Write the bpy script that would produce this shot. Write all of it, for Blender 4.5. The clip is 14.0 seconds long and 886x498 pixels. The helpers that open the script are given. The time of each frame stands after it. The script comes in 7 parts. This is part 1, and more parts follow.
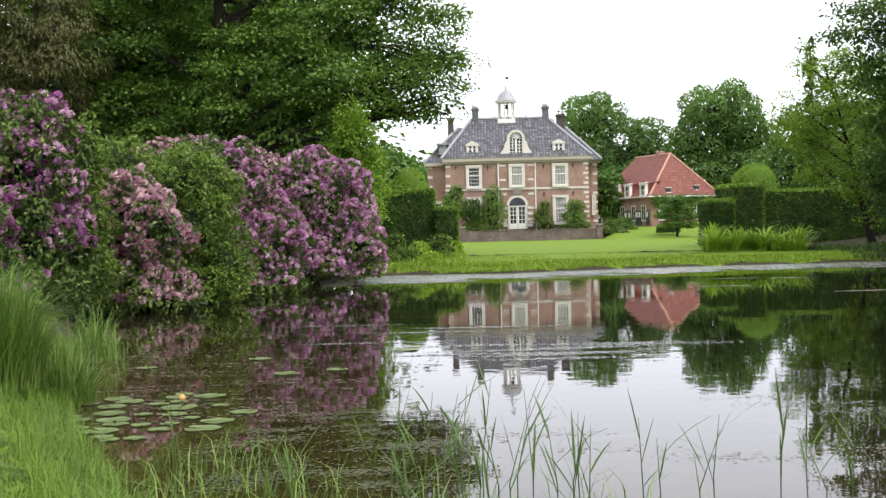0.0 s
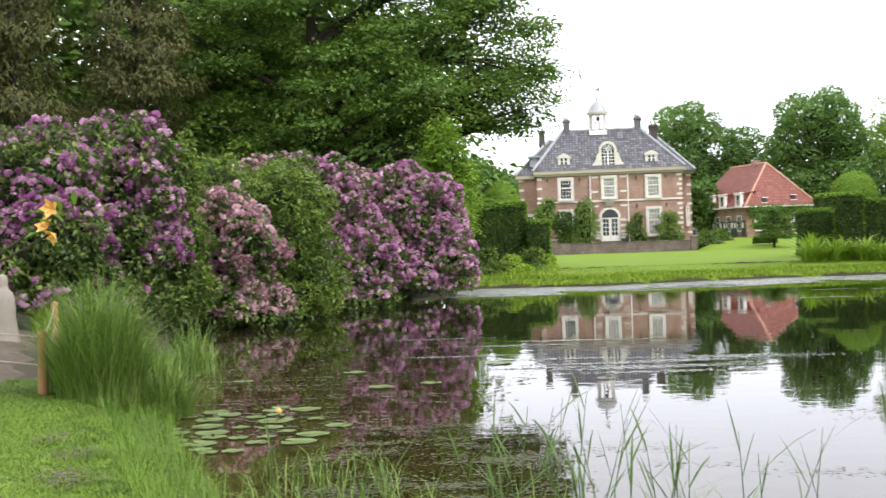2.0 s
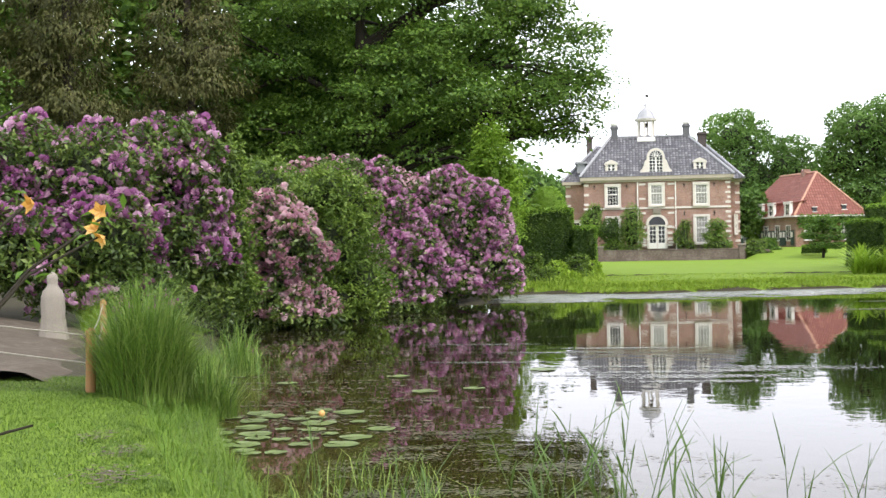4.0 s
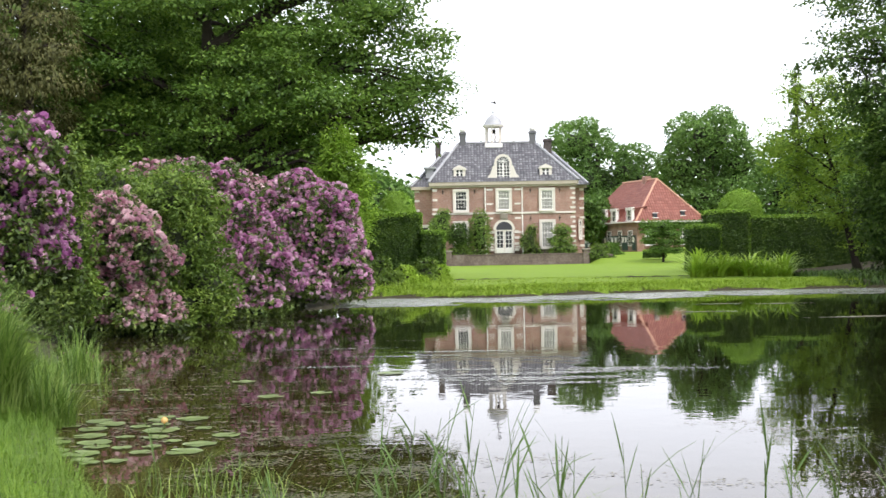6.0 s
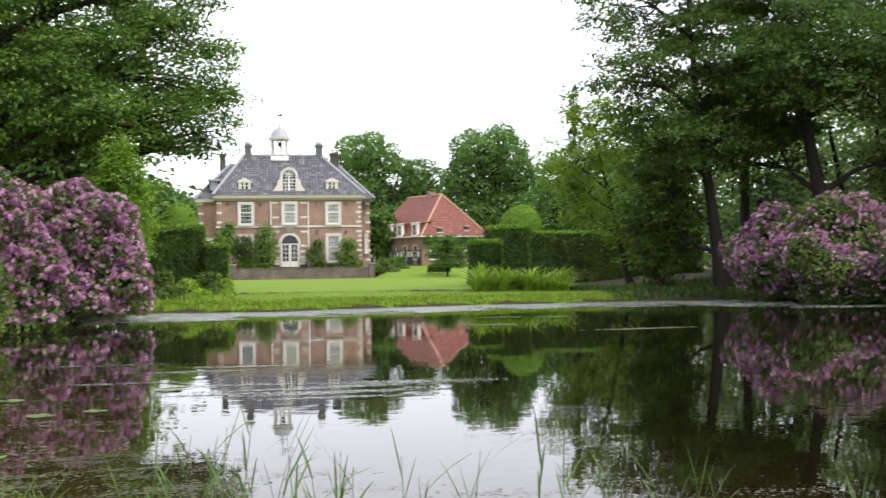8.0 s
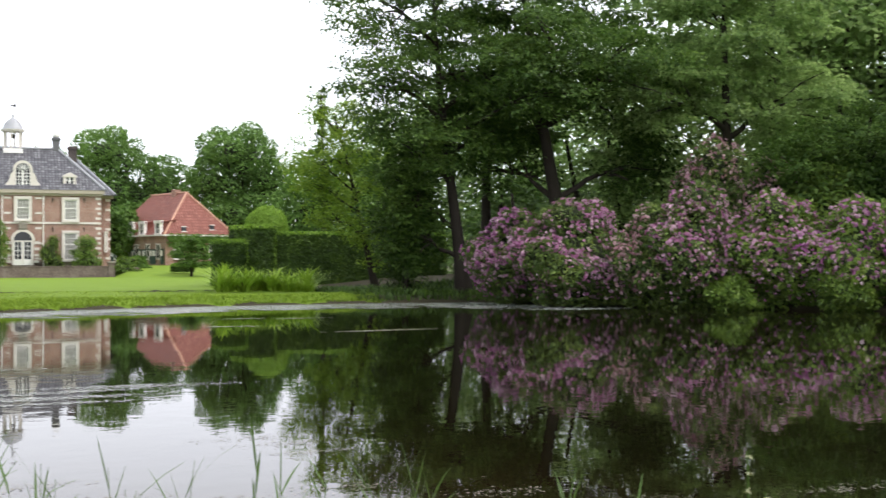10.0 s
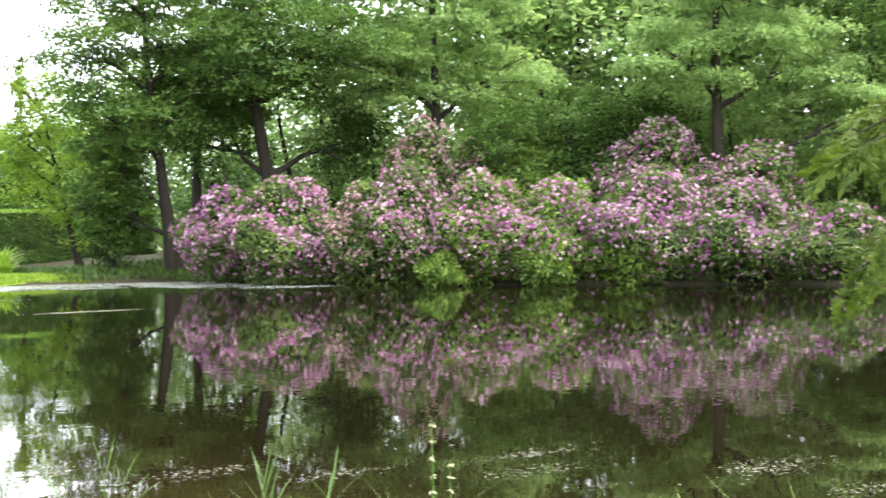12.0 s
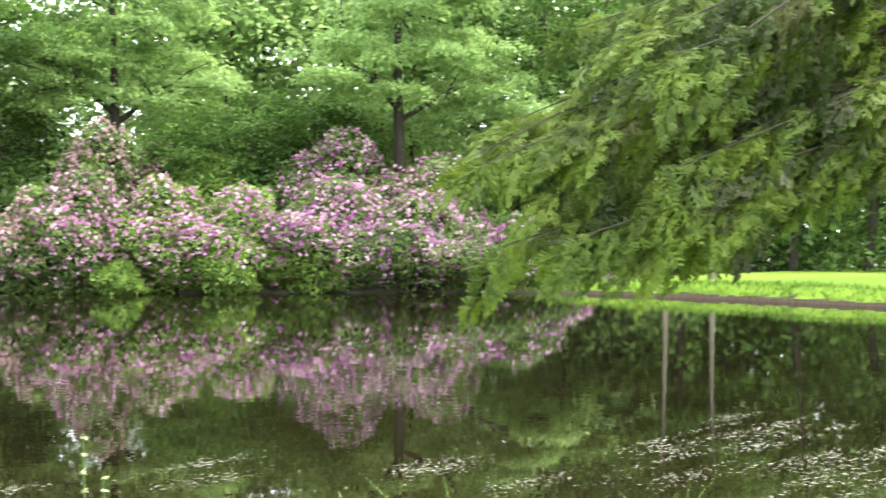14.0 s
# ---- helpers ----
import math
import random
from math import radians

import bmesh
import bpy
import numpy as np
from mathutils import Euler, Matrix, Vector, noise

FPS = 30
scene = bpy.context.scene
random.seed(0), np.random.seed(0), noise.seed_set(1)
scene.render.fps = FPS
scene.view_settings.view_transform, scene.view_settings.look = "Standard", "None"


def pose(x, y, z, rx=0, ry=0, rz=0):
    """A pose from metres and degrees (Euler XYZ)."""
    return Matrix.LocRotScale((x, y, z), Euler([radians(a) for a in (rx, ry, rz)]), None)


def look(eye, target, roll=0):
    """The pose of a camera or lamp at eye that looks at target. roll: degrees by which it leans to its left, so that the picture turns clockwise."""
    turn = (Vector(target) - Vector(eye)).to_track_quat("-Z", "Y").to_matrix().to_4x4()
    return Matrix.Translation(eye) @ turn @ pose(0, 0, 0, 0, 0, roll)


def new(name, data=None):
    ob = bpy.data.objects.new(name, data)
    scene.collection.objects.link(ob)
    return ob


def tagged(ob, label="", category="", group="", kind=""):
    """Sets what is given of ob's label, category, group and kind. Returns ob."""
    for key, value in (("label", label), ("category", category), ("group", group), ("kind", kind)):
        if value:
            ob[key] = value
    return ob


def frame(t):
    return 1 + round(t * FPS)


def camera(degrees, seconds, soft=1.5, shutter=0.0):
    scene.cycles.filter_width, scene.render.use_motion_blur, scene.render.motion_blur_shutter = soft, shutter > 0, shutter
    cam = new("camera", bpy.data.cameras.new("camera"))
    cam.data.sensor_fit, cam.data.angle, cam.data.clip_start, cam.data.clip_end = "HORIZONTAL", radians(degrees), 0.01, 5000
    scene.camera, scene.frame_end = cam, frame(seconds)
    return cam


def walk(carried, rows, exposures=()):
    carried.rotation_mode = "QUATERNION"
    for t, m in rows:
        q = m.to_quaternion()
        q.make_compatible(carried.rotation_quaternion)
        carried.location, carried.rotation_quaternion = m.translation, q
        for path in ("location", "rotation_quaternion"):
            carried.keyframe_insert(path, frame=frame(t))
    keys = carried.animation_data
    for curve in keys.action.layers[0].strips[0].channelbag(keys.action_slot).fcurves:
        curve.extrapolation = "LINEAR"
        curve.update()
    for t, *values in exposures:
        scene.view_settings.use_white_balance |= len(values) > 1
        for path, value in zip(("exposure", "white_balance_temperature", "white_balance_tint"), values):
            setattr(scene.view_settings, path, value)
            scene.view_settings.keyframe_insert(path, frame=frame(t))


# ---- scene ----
cam = camera(40.07, 14.0, soft=1.4, shutter=0.45)
EYE = 1.8
# seconds, place, then yaw, pitch and lean in degrees
PATH = [
    (0.0, 0.000, 0.000, 0.000, -0.00, -1.05, 1.34),
    (0.5, -0.001, 0.006, 0.001, 0.74, -1.16, 0.58),
    (1.0, -0.004, 0.012, -0.002, 1.36, -0.80, 0.58),
    (1.5, -0.006, 0.020, -0.003, 2.08, -0.38, 1.46),
    (2.0, -0.010, 0.030, -0.007, 4.33, -0.29, 1.93),
    (2.2, -0.011, 0.032, -0.006, 5.20, -0.06, 1.92),
    (2.8, -0.011, 0.034, -0.002, 6.85, 0.00, 1.60),
    (3.6, -0.009, 0.034, 0.002, 7.10, -0.02, 1.20),
    (4.3, -0.007, 0.032, 0.006, 5.62, -0.07, 1.00),
    (4.5, -0.004, 0.032, 0.009, 4.99, -0.11, 1.12),
    (5.0, 0.003, 0.031, 0.002, 2.99, -0.08, 1.29),
    (5.5, 0.007, 0.032, -0.005, 1.11, 0.06, 1.20),
    (6.0, 0.015, 0.036, -0.006, -0.62, 0.06, 0.96),
    (6.5, 0.020, 0.039, -0.011, -2.35, 0.15, 0.94),
    (7.0, 0.031, 0.043, -0.006, -5.05, 0.14, 0.59),
    (7.5, 0.046, 0.047, -0.010, -7.70, 0.15, 0.79),
    (8.0, 0.056, 0.052, -0.006, -10.67, 0.57, 0.74),
    (8.2, 0.063, 0.054, -0.004, -11.82, 0.65, 0.70),
    (10.3, 0.280, 0.105, 0.013, -24.28, 0.33, 0.03),
    (10.5, 0.291, 0.103, 0.006, -25.50, 0.20, 0.02),
    (11.0, 0.334, 0.078, 0.002, -28.80, 0.24, 0.16),
    (11.5, 0.346, 0.072, -0.010, -32.24, -0.22, 0.13),
    (12.0, 0.379, 0.063, -0.005, -35.82, -0.55, 0.37),
    (12.5, 0.398, 0.057, -0.017, -39.17, -0.21, -0.16),
    (13.0, 0.425, 0.046, -0.019, -43.38, -0.35, -0.17),
    (13.5, 0.423, -0.053, 0.001, -46.47, -0.44, 0.17),
    (14.0, 0.406, -0.102, 0.001, -50.49, -0.21, 0.01),
]
EXPOSURES = [(0.0, -0.12, 6500, 17), (0.6, 0.05, 6500, 17), (5.0, 0.12, 6500, 17), (7.0, 0.05, 6500, 16), (8.0, -0.1, 6500, 16), (10.3, -0.1, 6500, 16), (10.7, 0.08, 6500, 16), (11.0, 0.3, 6500, 17),
             (11.5, 0.85, 6500, 15), (12.0, 1.42, 6500, 14), (12.5, 1.63, 6500, 13), (13.2, 1.75, 6500, 12), (14.0, 1.82, 6500, 11)]
walk(cam, [(t, pose(x, y, z + EYE, 90 + pitch, lean, yaw)) for t, x, y, z, yaw, pitch, lean in PATH], EXPOSURES)

# ---------------------------------------------------------------- light
world = bpy.data.worlds.new("overcast_sky")
scene.world = world
world.use_nodes = True
wn, wl = world.node_tree.nodes, world.node_tree.links
wn.clear()
sky = wn.new("ShaderNodeTexSky")
sky.sky_type, sky.sun_disc = "NISHITA", False
sky.sun_elevation, sky.sun_rotation = radians(52), radians(131)
sky.air_density, sky.dust_density, sky.ozone_density = 1.0, 4.0, 1.0
grey = wn.new("ShaderNodeHueSaturation")
grey.inputs["Saturation"].default_value = 0.12
grey.inputs["Value"].default_value = 1.0
veil = wn.new("ShaderNodeMixRGB")
veil.inputs["Fac"].default_value = 0.7
veil.inputs["Color2"].default_value = (11.2, 11.95, 12.6, 1)
wbg, wout = wn.new("ShaderNodeBackground"), wn.new("ShaderNodeOutputWorld")
wbg.inputs["Strength"].default_value = 0.205
wl.new(sky.outputs["Color"], grey.inputs["Color"])
wl.new(grey.outputs["Color"], veil.inputs["Color1"])
wl.new(veil.outputs["Color"], wbg.inputs["Color"])
wl.new(wbg.outputs["Background"], wout.inputs["Surface"])

sun = new("sun", bpy.data.lights.new("sun", "SUN"))
sun.data.energy, sun.data.angle, sun.data.color = 2.3, radians(14), (1.0, 0.95, 0.87)
sun.matrix_world = look((34, -30, 56), (0, 0, 0))
tagged(sun, kind="structure")


# ---------------------------------------------------------------- materials
def nodes_of(name):
    m = bpy.data.materials.new(name)
    m.use_nodes = True
    n, l = m.node_tree.nodes, m.node_tree.links
    n.clear()
    return m, n, l


def ramp(n, stops):
    r = n.new("ShaderNodeValToRGB")
    e = r.color_ramp.elements
    while len(e) < len(stops):
        e.new(0.5)
    for el, (p, c) in zip(e, stops):
        el.position, el.color = p, (*c, 1)
    return r


def surface(name, stops, scale=4.0, fine=60.0, rough=0.8, bump=0.3, metal=0.0, spec=0.35, stretch=(1, 1, 1), amount=0.55):
    """Two scales of noise through a colour ramp, with relief."""
    m, n, l = nodes_of(name)
    co, mp = n.new("ShaderNodeTexCoord"), n.new("ShaderNodeMapping")
    mp.inputs["Scale"].default_value = stretch
    a, b = n.new("ShaderNodeTexNoise"), n.new("ShaderNodeTexNoise")
    a.inputs["Scale"].default_value, a.inputs["Detail"].default_value = scale, 5
    b.inputs["Scale"].default_value, b.inputs["Detail"].default_value = fine, 4
    mix = n.new("ShaderNodeMixRGB")
    mix.inputs["Fac"].default_value = 1 - amount
    r = ramp(n, stops)
    bs, out, bp = n.new("ShaderNodeBsdfPrincipled"), n.new("ShaderNodeOutputMaterial"), n.new("ShaderNodeBump")
    bs.inputs["Roughness"].default_value, bs.inputs["Metallic"].default_value = rough, metal
    bs.inputs["Specular IOR Level"].default_value = spec
    bp.inputs["Strength"].default_value, bp.inputs["Distance"].default_value = bump, 0.02
    l.new(co.outputs["Object"], mp.inputs["Vector"])
    for t in (a, b):
        l.new(mp.outputs["Vector"], t.inputs["Vector"])
    l.new(a.outputs["Fac"], mix.inputs["Color1"])
    l.new(b.outputs["Fac"], mix.inputs["Color2"])
    l.new(mix.outputs["Color"], r.inputs["Fac"])
    l.new(r.outputs["Color"], bs.inputs["Base Color"])
    l.new(b.outputs["Fac"], bp.inputs["Height"])
    l.new(bp.outputs["Normal"], bs.inputs["Normal"])
    l.new(bs.outputs["BSDF"], out.inputs["Surface"])
    return m


def leafy(name, stops, patch=0.6, rough=0.5, through_light=0.3, spec=0.3, island=0.6):
    """Foliage: each leaf its own tint, larger drifts of tint, some light through."""
    m, n, l = nodes_of(name)
    geo, co = n.new("ShaderNodeNewGeometry"), n.new("ShaderNodeTexCoord")
    noi = n.new("ShaderNodeTexNoise")
    noi.inputs["Scale"].default_value, noi.inputs["Detail"].default_value = patch, 3
    con = n.new("ShaderNodeMapRange")
    con.inputs["From Min"].default_value, con.inputs["From Max"].default_value = 0.3, 0.7
    mix = n.new("ShaderNodeMixRGB")
    mix.inputs["Fac"].default_value = island
    r = ramp(n, stops)
    bs, tr = n.new("ShaderNodeBsdfPrincipled"), n.new("ShaderNodeBsdfTranslucent")
    ms, out = n.new("ShaderNodeMixShader"), n.new("ShaderNodeOutputMaterial")
    bs.inputs["Roughness"].default_value, bs.inputs["Specular IOR Level"].default_value = rough, spec
    ms.inputs["Fac"].default_value = through_light
    l.new(co.outputs["Object"], noi.inputs["Vector"])
    l.new(noi.outputs["Fac"], con.inputs["Value"])
    l.new(con.outputs["Result"], mix.inputs["Color1"])
    l.new(geo.outputs["Random Per Island"], mix.inputs["Color2"])
    l.new(mix.outputs["Color"], r.inputs["Fac"])
    l.new(r.outputs["Color"], bs.inputs["Base Color"])
    l.new(r.outputs["Color"], tr.inputs["Color"])
    l.new(bs.outputs["BSDF"], ms.inputs[1])
    l.new(tr.outputs["BSDF"], ms.inputs[2])
    l.new(ms.outputs["Shader"], out.inputs["Surface"])
    return m


def g(*stops):
    k = len(stops) - 1
    return [(i / k, c) for i, c in enumerate(stops)]


OAK = leafy("oak_leaf", g((0.027, 0.062, 0.011), (0.07, 0.145, 0.021), (0.132, 0.238, 0.034), (0.23, 0.355, 0.054)), 0.5, 0.5, 0.4)
BEECH = leafy("beech_leaf", g((0.023, 0.055, 0.01), (0.053, 0.111, 0.019), (0.098, 0.178, 0.03), (0.172, 0.272, 0.053)), 0.3, 0.5, 0.45)
# Paler and bluer than beech: haze and backlight put into the leaf colour.
WOOD_LEAF = leafy("hazy_woodland_leaf", g((0.12, 0.2, 0.065), (0.22, 0.345, 0.105), (0.33, 0.47, 0.155), (0.46, 0.6, 0.23)), 0.12, 0.5, 0.6)
LIGHT_LEAF = leafy("young_green_leaf", g((0.1, 0.19, 0.018), (0.16, 0.29, 0.026), (0.22, 0.37, 0.036), (0.28, 0.43, 0.055)), 0.3, 0.5, 0.4)
YOUNG_LEAF = leafy("open_tree_leaf", g((0.11, 0.185, 0.02), (0.18, 0.295, 0.032), (0.25, 0.385, 0.045), (0.34, 0.48, 0.072)), 0.4, 0.5, 0.55)
FAR_LEAF = leafy("far_leaf", g((0.05, 0.11, 0.024), (0.09, 0.18, 0.036), (0.135, 0.25, 0.048), (0.19, 0.32, 0.065)), 0.15)
SPRUCE = leafy("olive_spruce_needles", g((0.03, 0.04, 0.01), (0.065, 0.075, 0.018), (0.1, 0.105, 0.028), (0.15, 0.14, 0.045)), 0.3, 0.6, 0.2)
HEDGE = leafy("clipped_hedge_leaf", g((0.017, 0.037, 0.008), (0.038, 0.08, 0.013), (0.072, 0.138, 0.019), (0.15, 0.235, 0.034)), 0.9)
HEDGE_LOOSE = leafy("loose_evergreen_leaf", g((0.05, 0.1, 0.018), (0.105, 0.19, 0.03), (0.17, 0.28, 0.045), (0.26, 0.37, 0.075)), 0.9)
BOX = leafy("box_leaf", g((0.045, 0.1, 0.014), (0.075, 0.16, 0.022), (0.11, 0.21, 0.03), (0.15, 0.26, 0.045)), 0.5)
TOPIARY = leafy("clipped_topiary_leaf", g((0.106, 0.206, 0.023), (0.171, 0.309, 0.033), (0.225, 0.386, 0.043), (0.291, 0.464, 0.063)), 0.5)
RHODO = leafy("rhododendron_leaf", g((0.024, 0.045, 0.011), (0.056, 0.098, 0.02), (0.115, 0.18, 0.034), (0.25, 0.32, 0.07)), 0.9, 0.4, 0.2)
RHODO_GREEN = leafy("fresh_shrub_leaf", g((0.04, 0.08, 0.012), (0.085, 0.155, 0.022), (0.15, 0.24, 0.034), (0.25, 0.35, 0.06)), 0.9, 0.45, 0.28)
# Petal ramps paint truss shade as magenta and highlights as pale pink, at random.
PINK = leafy("mauve_petal", g((0.26, 0.07, 0.19), (0.47, 0.2, 0.37), (0.67, 0.41, 0.57), (0.84, 0.68, 0.75)), 0.9, 0.6, 0.3, 0.2, 0.68)
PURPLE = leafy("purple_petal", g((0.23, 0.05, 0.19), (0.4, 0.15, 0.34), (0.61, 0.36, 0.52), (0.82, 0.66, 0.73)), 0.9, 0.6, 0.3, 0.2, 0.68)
PALE = leafy("faded_pink_petal", g((0.3, 0.11, 0.17), (0.5, 0.27, 0.34), (0.69, 0.47, 0.52), (0.83, 0.69, 0.7)), 0.9, 0.6, 0.3, 0.2, 0.68)
GRASS = leafy("grass_blade", g((0.06, 0.125, 0.014), (0.1, 0.19, 0.02), (0.15, 0.255, 0.028), (0.23, 0.335, 0.055)), 0.4, 0.5, 0.35)
BANK_GRASS = leafy("bank_grass_blade", g((0.13, 0.22, 0.02), (0.19, 0.3, 0.028), (0.25, 0.37, 0.04), (0.33, 0.43, 0.07)), 0.5, 0.6, 0.5)
SEDGE = leafy("sedge_blade", g((0.045, 0.095, 0.016), (0.1, 0.185, 0.03), (0.175, 0.28, 0.048), (0.31, 0.39, 0.12)), 2.0, 0.5, 0.3, 0.3, 0.8)
MOWN = leafy("short_grass_blade", g((0.040, 0.084, 0.009), (0.079, 0.150, 0.015), (0.115, 0.201, 0.023), (0.194, 0.276, 0.054)), 1.2, 0.5, 0.35, 0.3, 0.75)
REED = leafy("reed_leaf", g((0.03, 0.065, 0.016), (0.06, 0.12, 0.026), (0.1, 0.18, 0.038), (0.17, 0.25, 0.07)), 3.0, 0.45, 0.35)
PAD = leafy("lily_pad_green", g((0.08, 0.12, 0.035), (0.12, 0.17, 0.05), (0.16, 0.22, 0.07), (0.22, 0.27, 0.11)), 2.0, 0.3, 0.1, 0.5)
WEED = leafy("floating_weed", g((0.051, 0.048, 0.026), (0.102, 0.096, 0.056), (0.178, 0.170, 0.115), (0.281, 0.272, 0.21)), 0.5, 0.5, 0.05)
WEED_GREEN = leafy("green_pondweed", g((0.02, 0.022, 0.008), (0.045, 0.05, 0.016), (0.08, 0.085, 0.03), (0.14, 0.14, 0.07)), 0.5, 0.6, 0.05)
FILM = leafy("pale_pollen_film", g((0.1, 0.11, 0.09), (0.19, 0.2, 0.175), (0.28, 0.3, 0.27), (0.38, 0.4, 0.37)), 0.5, 0.25, 0.05, 0.5)
WEED_OLIVE = leafy("olive_brown_pondweed", g((0.03, 0.026, 0.012), (0.065, 0.058, 0.028), (0.11, 0.1, 0.055), (0.19, 0.18, 0.115)), 0.5, 0.6, 0.05)
CONIFER = leafy("conifer_spray", g((0.01, 0.018, 0.003), (0.026, 0.043, 0.006), (0.06, 0.09, 0.011), (0.132, 0.175, 0.024)), 5.0, 0.5, 0.35, 0.2, 0.3)
CONIFER_TIP = leafy("fresh_lit_conifer_spray", g((0.032, 0.056, 0.008), (0.064, 0.099, 0.013), (0.1, 0.145, 0.019), (0.16, 0.205, 0.031)), 5.0, 0.5, 0.4, 0.2, 0.3)
CONIFER_OLD_SHADED = leafy("old_shaded_conifer_spray", g((0.015, 0.02, 0.006), (0.03, 0.036, 0.01), (0.052, 0.058, 0.016), (0.085, 0.085, 0.025)), 2.6, 0.6, 0.2, 0.2, 0.2)
AZALEA = leafy("orange_azalea_petal", g((0.62, 0.24, 0.04), (0.72, 0.36, 0.08), (0.78, 0.45, 0.14), (0.8, 0.55, 0.25)), 8.0, 0.6, 0.35, 0.2)
FERN = leafy("fern_frond", g((0.16, 0.27, 0.022), (0.24, 0.39, 0.034), (0.31, 0.47, 0.05), (0.4, 0.54, 0.085)), 0.6, 0.5, 0.35)
CREAM_FLOWER = surface("cream_flower_spike", g((0.3, 0.32, 0.18), (0.52, 0.52, 0.36)), 40, 200)

BARK = surface("bark", g((0.012, 0.01, 0.008), (0.03, 0.024, 0.018), (0.06, 0.048, 0.036)), 3, 30, 0.95, 0.8, stretch=(1, 1, 0.25))
BIRCH_BARK = surface("birch_bark", g((0.06, 0.05, 0.038), (0.12, 0.1, 0.075), (0.17, 0.145, 0.11)), 2, 14, 0.8, 0.4, stretch=(1, 1, 3))
PLANK = surface("weathered_bank_plank", g((0.04, 0.03, 0.02), (0.075, 0.055, 0.036), (0.12, 0.09, 0.06)), 3, 30, 0.9, 0.5, stretch=(1, 1, 0.2))
# Near-black fill inside shrubs and trees, standing in for shade between leaves.
DARK_CORE = surface("painted_inner_shade", g((0.008, 0.012, 0.005), (0.018, 0.025, 0.01), (0.035, 0.04, 0.016)), 3, 25, 0.95, 0.8)
STONE = surface("weathered_stone", g((0.16, 0.145, 0.12), (0.25, 0.225, 0.185), (0.33, 0.3, 0.25)), 3, 40, 0.9, 0.5)
SANDSTONE = surface("cream_stone", g((0.53, 0.485, 0.43), (0.64, 0.6, 0.545), (0.73, 0.695, 0.645)), 1.5, 20, 0.85, 0.2)
WHITE = surface("white_paint", g((0.68, 0.67, 0.62), (0.78, 0.77, 0.73), (0.82, 0.81, 0.78)), 2, 25, 0.5, 0.1)
CORNICE = surface("aged_stone_cornice", g((0.3, 0.26, 0.2), (0.4, 0.355, 0.285), (0.5, 0.455, 0.38)), 1.5, 20, 0.85, 0.2)
DARK_LEAD = surface("weathered_dark_lead", g((0.06, 0.062, 0.066), (0.12, 0.122, 0.126), (0.2, 0.2, 0.2)), 2, 20, 0.6, 0.3, 0.1)
LEAD = surface("lead_sheet", g((0.2, 0.21, 0.22), (0.32, 0.33, 0.34), (0.42, 0.43, 0.44)), 2, 20, 0.55, 0.2, 0.2)
POST_WOOD = surface("larch_post", g((0.2, 0.1, 0.04), (0.32, 0.17, 0.07), (0.4, 0.24, 0.11)), 4, 40, 0.85, 0.5, stretch=(1, 1, 0.15))
ROPE = surface("pale_rope", g((0.25, 0.23, 0.19), (0.42, 0.39, 0.33)), 60, 200, 0.9, 0.6)
# Wide dark-to-pale range paints the dappled sunlight on the path into the sand.
SAND = surface("sandy_path", g((0.03, 0.025, 0.016), (0.075, 0.06, 0.042), (0.2, 0.17, 0.13)), 2.2, 9, 0.95, 0.6)
GREEN_PAINT = surface("dark_green_paint", g((0.012, 0.04, 0.03), (0.02, 0.06, 0.045)), 2, 20, 0.5, 0.1)
IRON = surface("wrought_iron", g((0.02, 0.02, 0.02), (0.05, 0.045, 0.04)), 8, 60, 0.6, 0.3, 0.7)
WALL_BRICK = surface("old_garden_wall", g((0.035, 0.028, 0.024), (0.06, 0.05, 0.042), (0.15, 0.115, 0.1), (0.26, 0.225, 0.2), (0.34, 0.31, 0.28)), 1.1, 6, 0.95, 0.8)


def bricks(name, a, b, mortar, scale=1.0):
    m, n, l = nodes_of(name)
    co, mp = n.new("ShaderNodeTexCoord"), n.new("ShaderNodeMapping")
    mp.inputs["Rotation"].default_value = (radians(90), 0, 0)
    br, noi = n.new("ShaderNodeTexBrick"), n.new("ShaderNodeTexNoise")
    br.inputs["Color1"].default_value, br.inputs["Color2"].default_value = (*a, 1), (*b, 1)
    br.inputs["Mortar"].default_value = (*mortar, 1)
    br.inputs["Scale"].default_value, br.inputs["Mortar Size"].default_value = scale, 0.008
    br.inputs["Brick Width"].default_value, br.inputs["Row Height"].default_value = 0.22, 0.065
    noi.inputs["Scale"].default_value, noi.inputs["Detail"].default_value = 0.9, 6
    r = ramp(n, [(0.3, (0.72, 0.7, 0.68)), (0.7, (1.12, 1.1, 1.08))])
    mul = n.new("ShaderNodeMixRGB")
    mul.blend_type, mul.inputs["Fac"].default_value = "MULTIPLY", 1.0
    bs, out, bp = n.new("ShaderNodeBsdfPrincipled"), n.new("ShaderNodeOutputMaterial"), n.new("ShaderNodeBump")
    bs.inputs["Roughness"].default_value = 0.9
    bp.inputs["Strength"].default_value, bp.inputs["Distance"].default_value = 0.4, 0.01
    l.new(co.outputs["Object"], mp.inputs["Vector"])
    l.new(mp.outputs["Vector"], br.inputs["Vector"])
    l.new(co.outputs["Object"], noi.inputs["Vector"])
    l.new(noi.outputs["Fac"], r.inputs["Fac"])
    l.new(br.outputs["Color"], mul.inputs["Color1"])
    l.new(r.outputs["Color"], mul.inputs["Color2"])
    l.new(mul.outputs["Color"], bs.inputs["Base Color"])
    l.new(br.outputs["Fac"], bp.inputs["Height"])
    l.new(bp.outputs["Normal"], bs.inputs["Normal"])
    l.new(bs.outputs["BSDF"], out.inputs["Surface"])
    return m


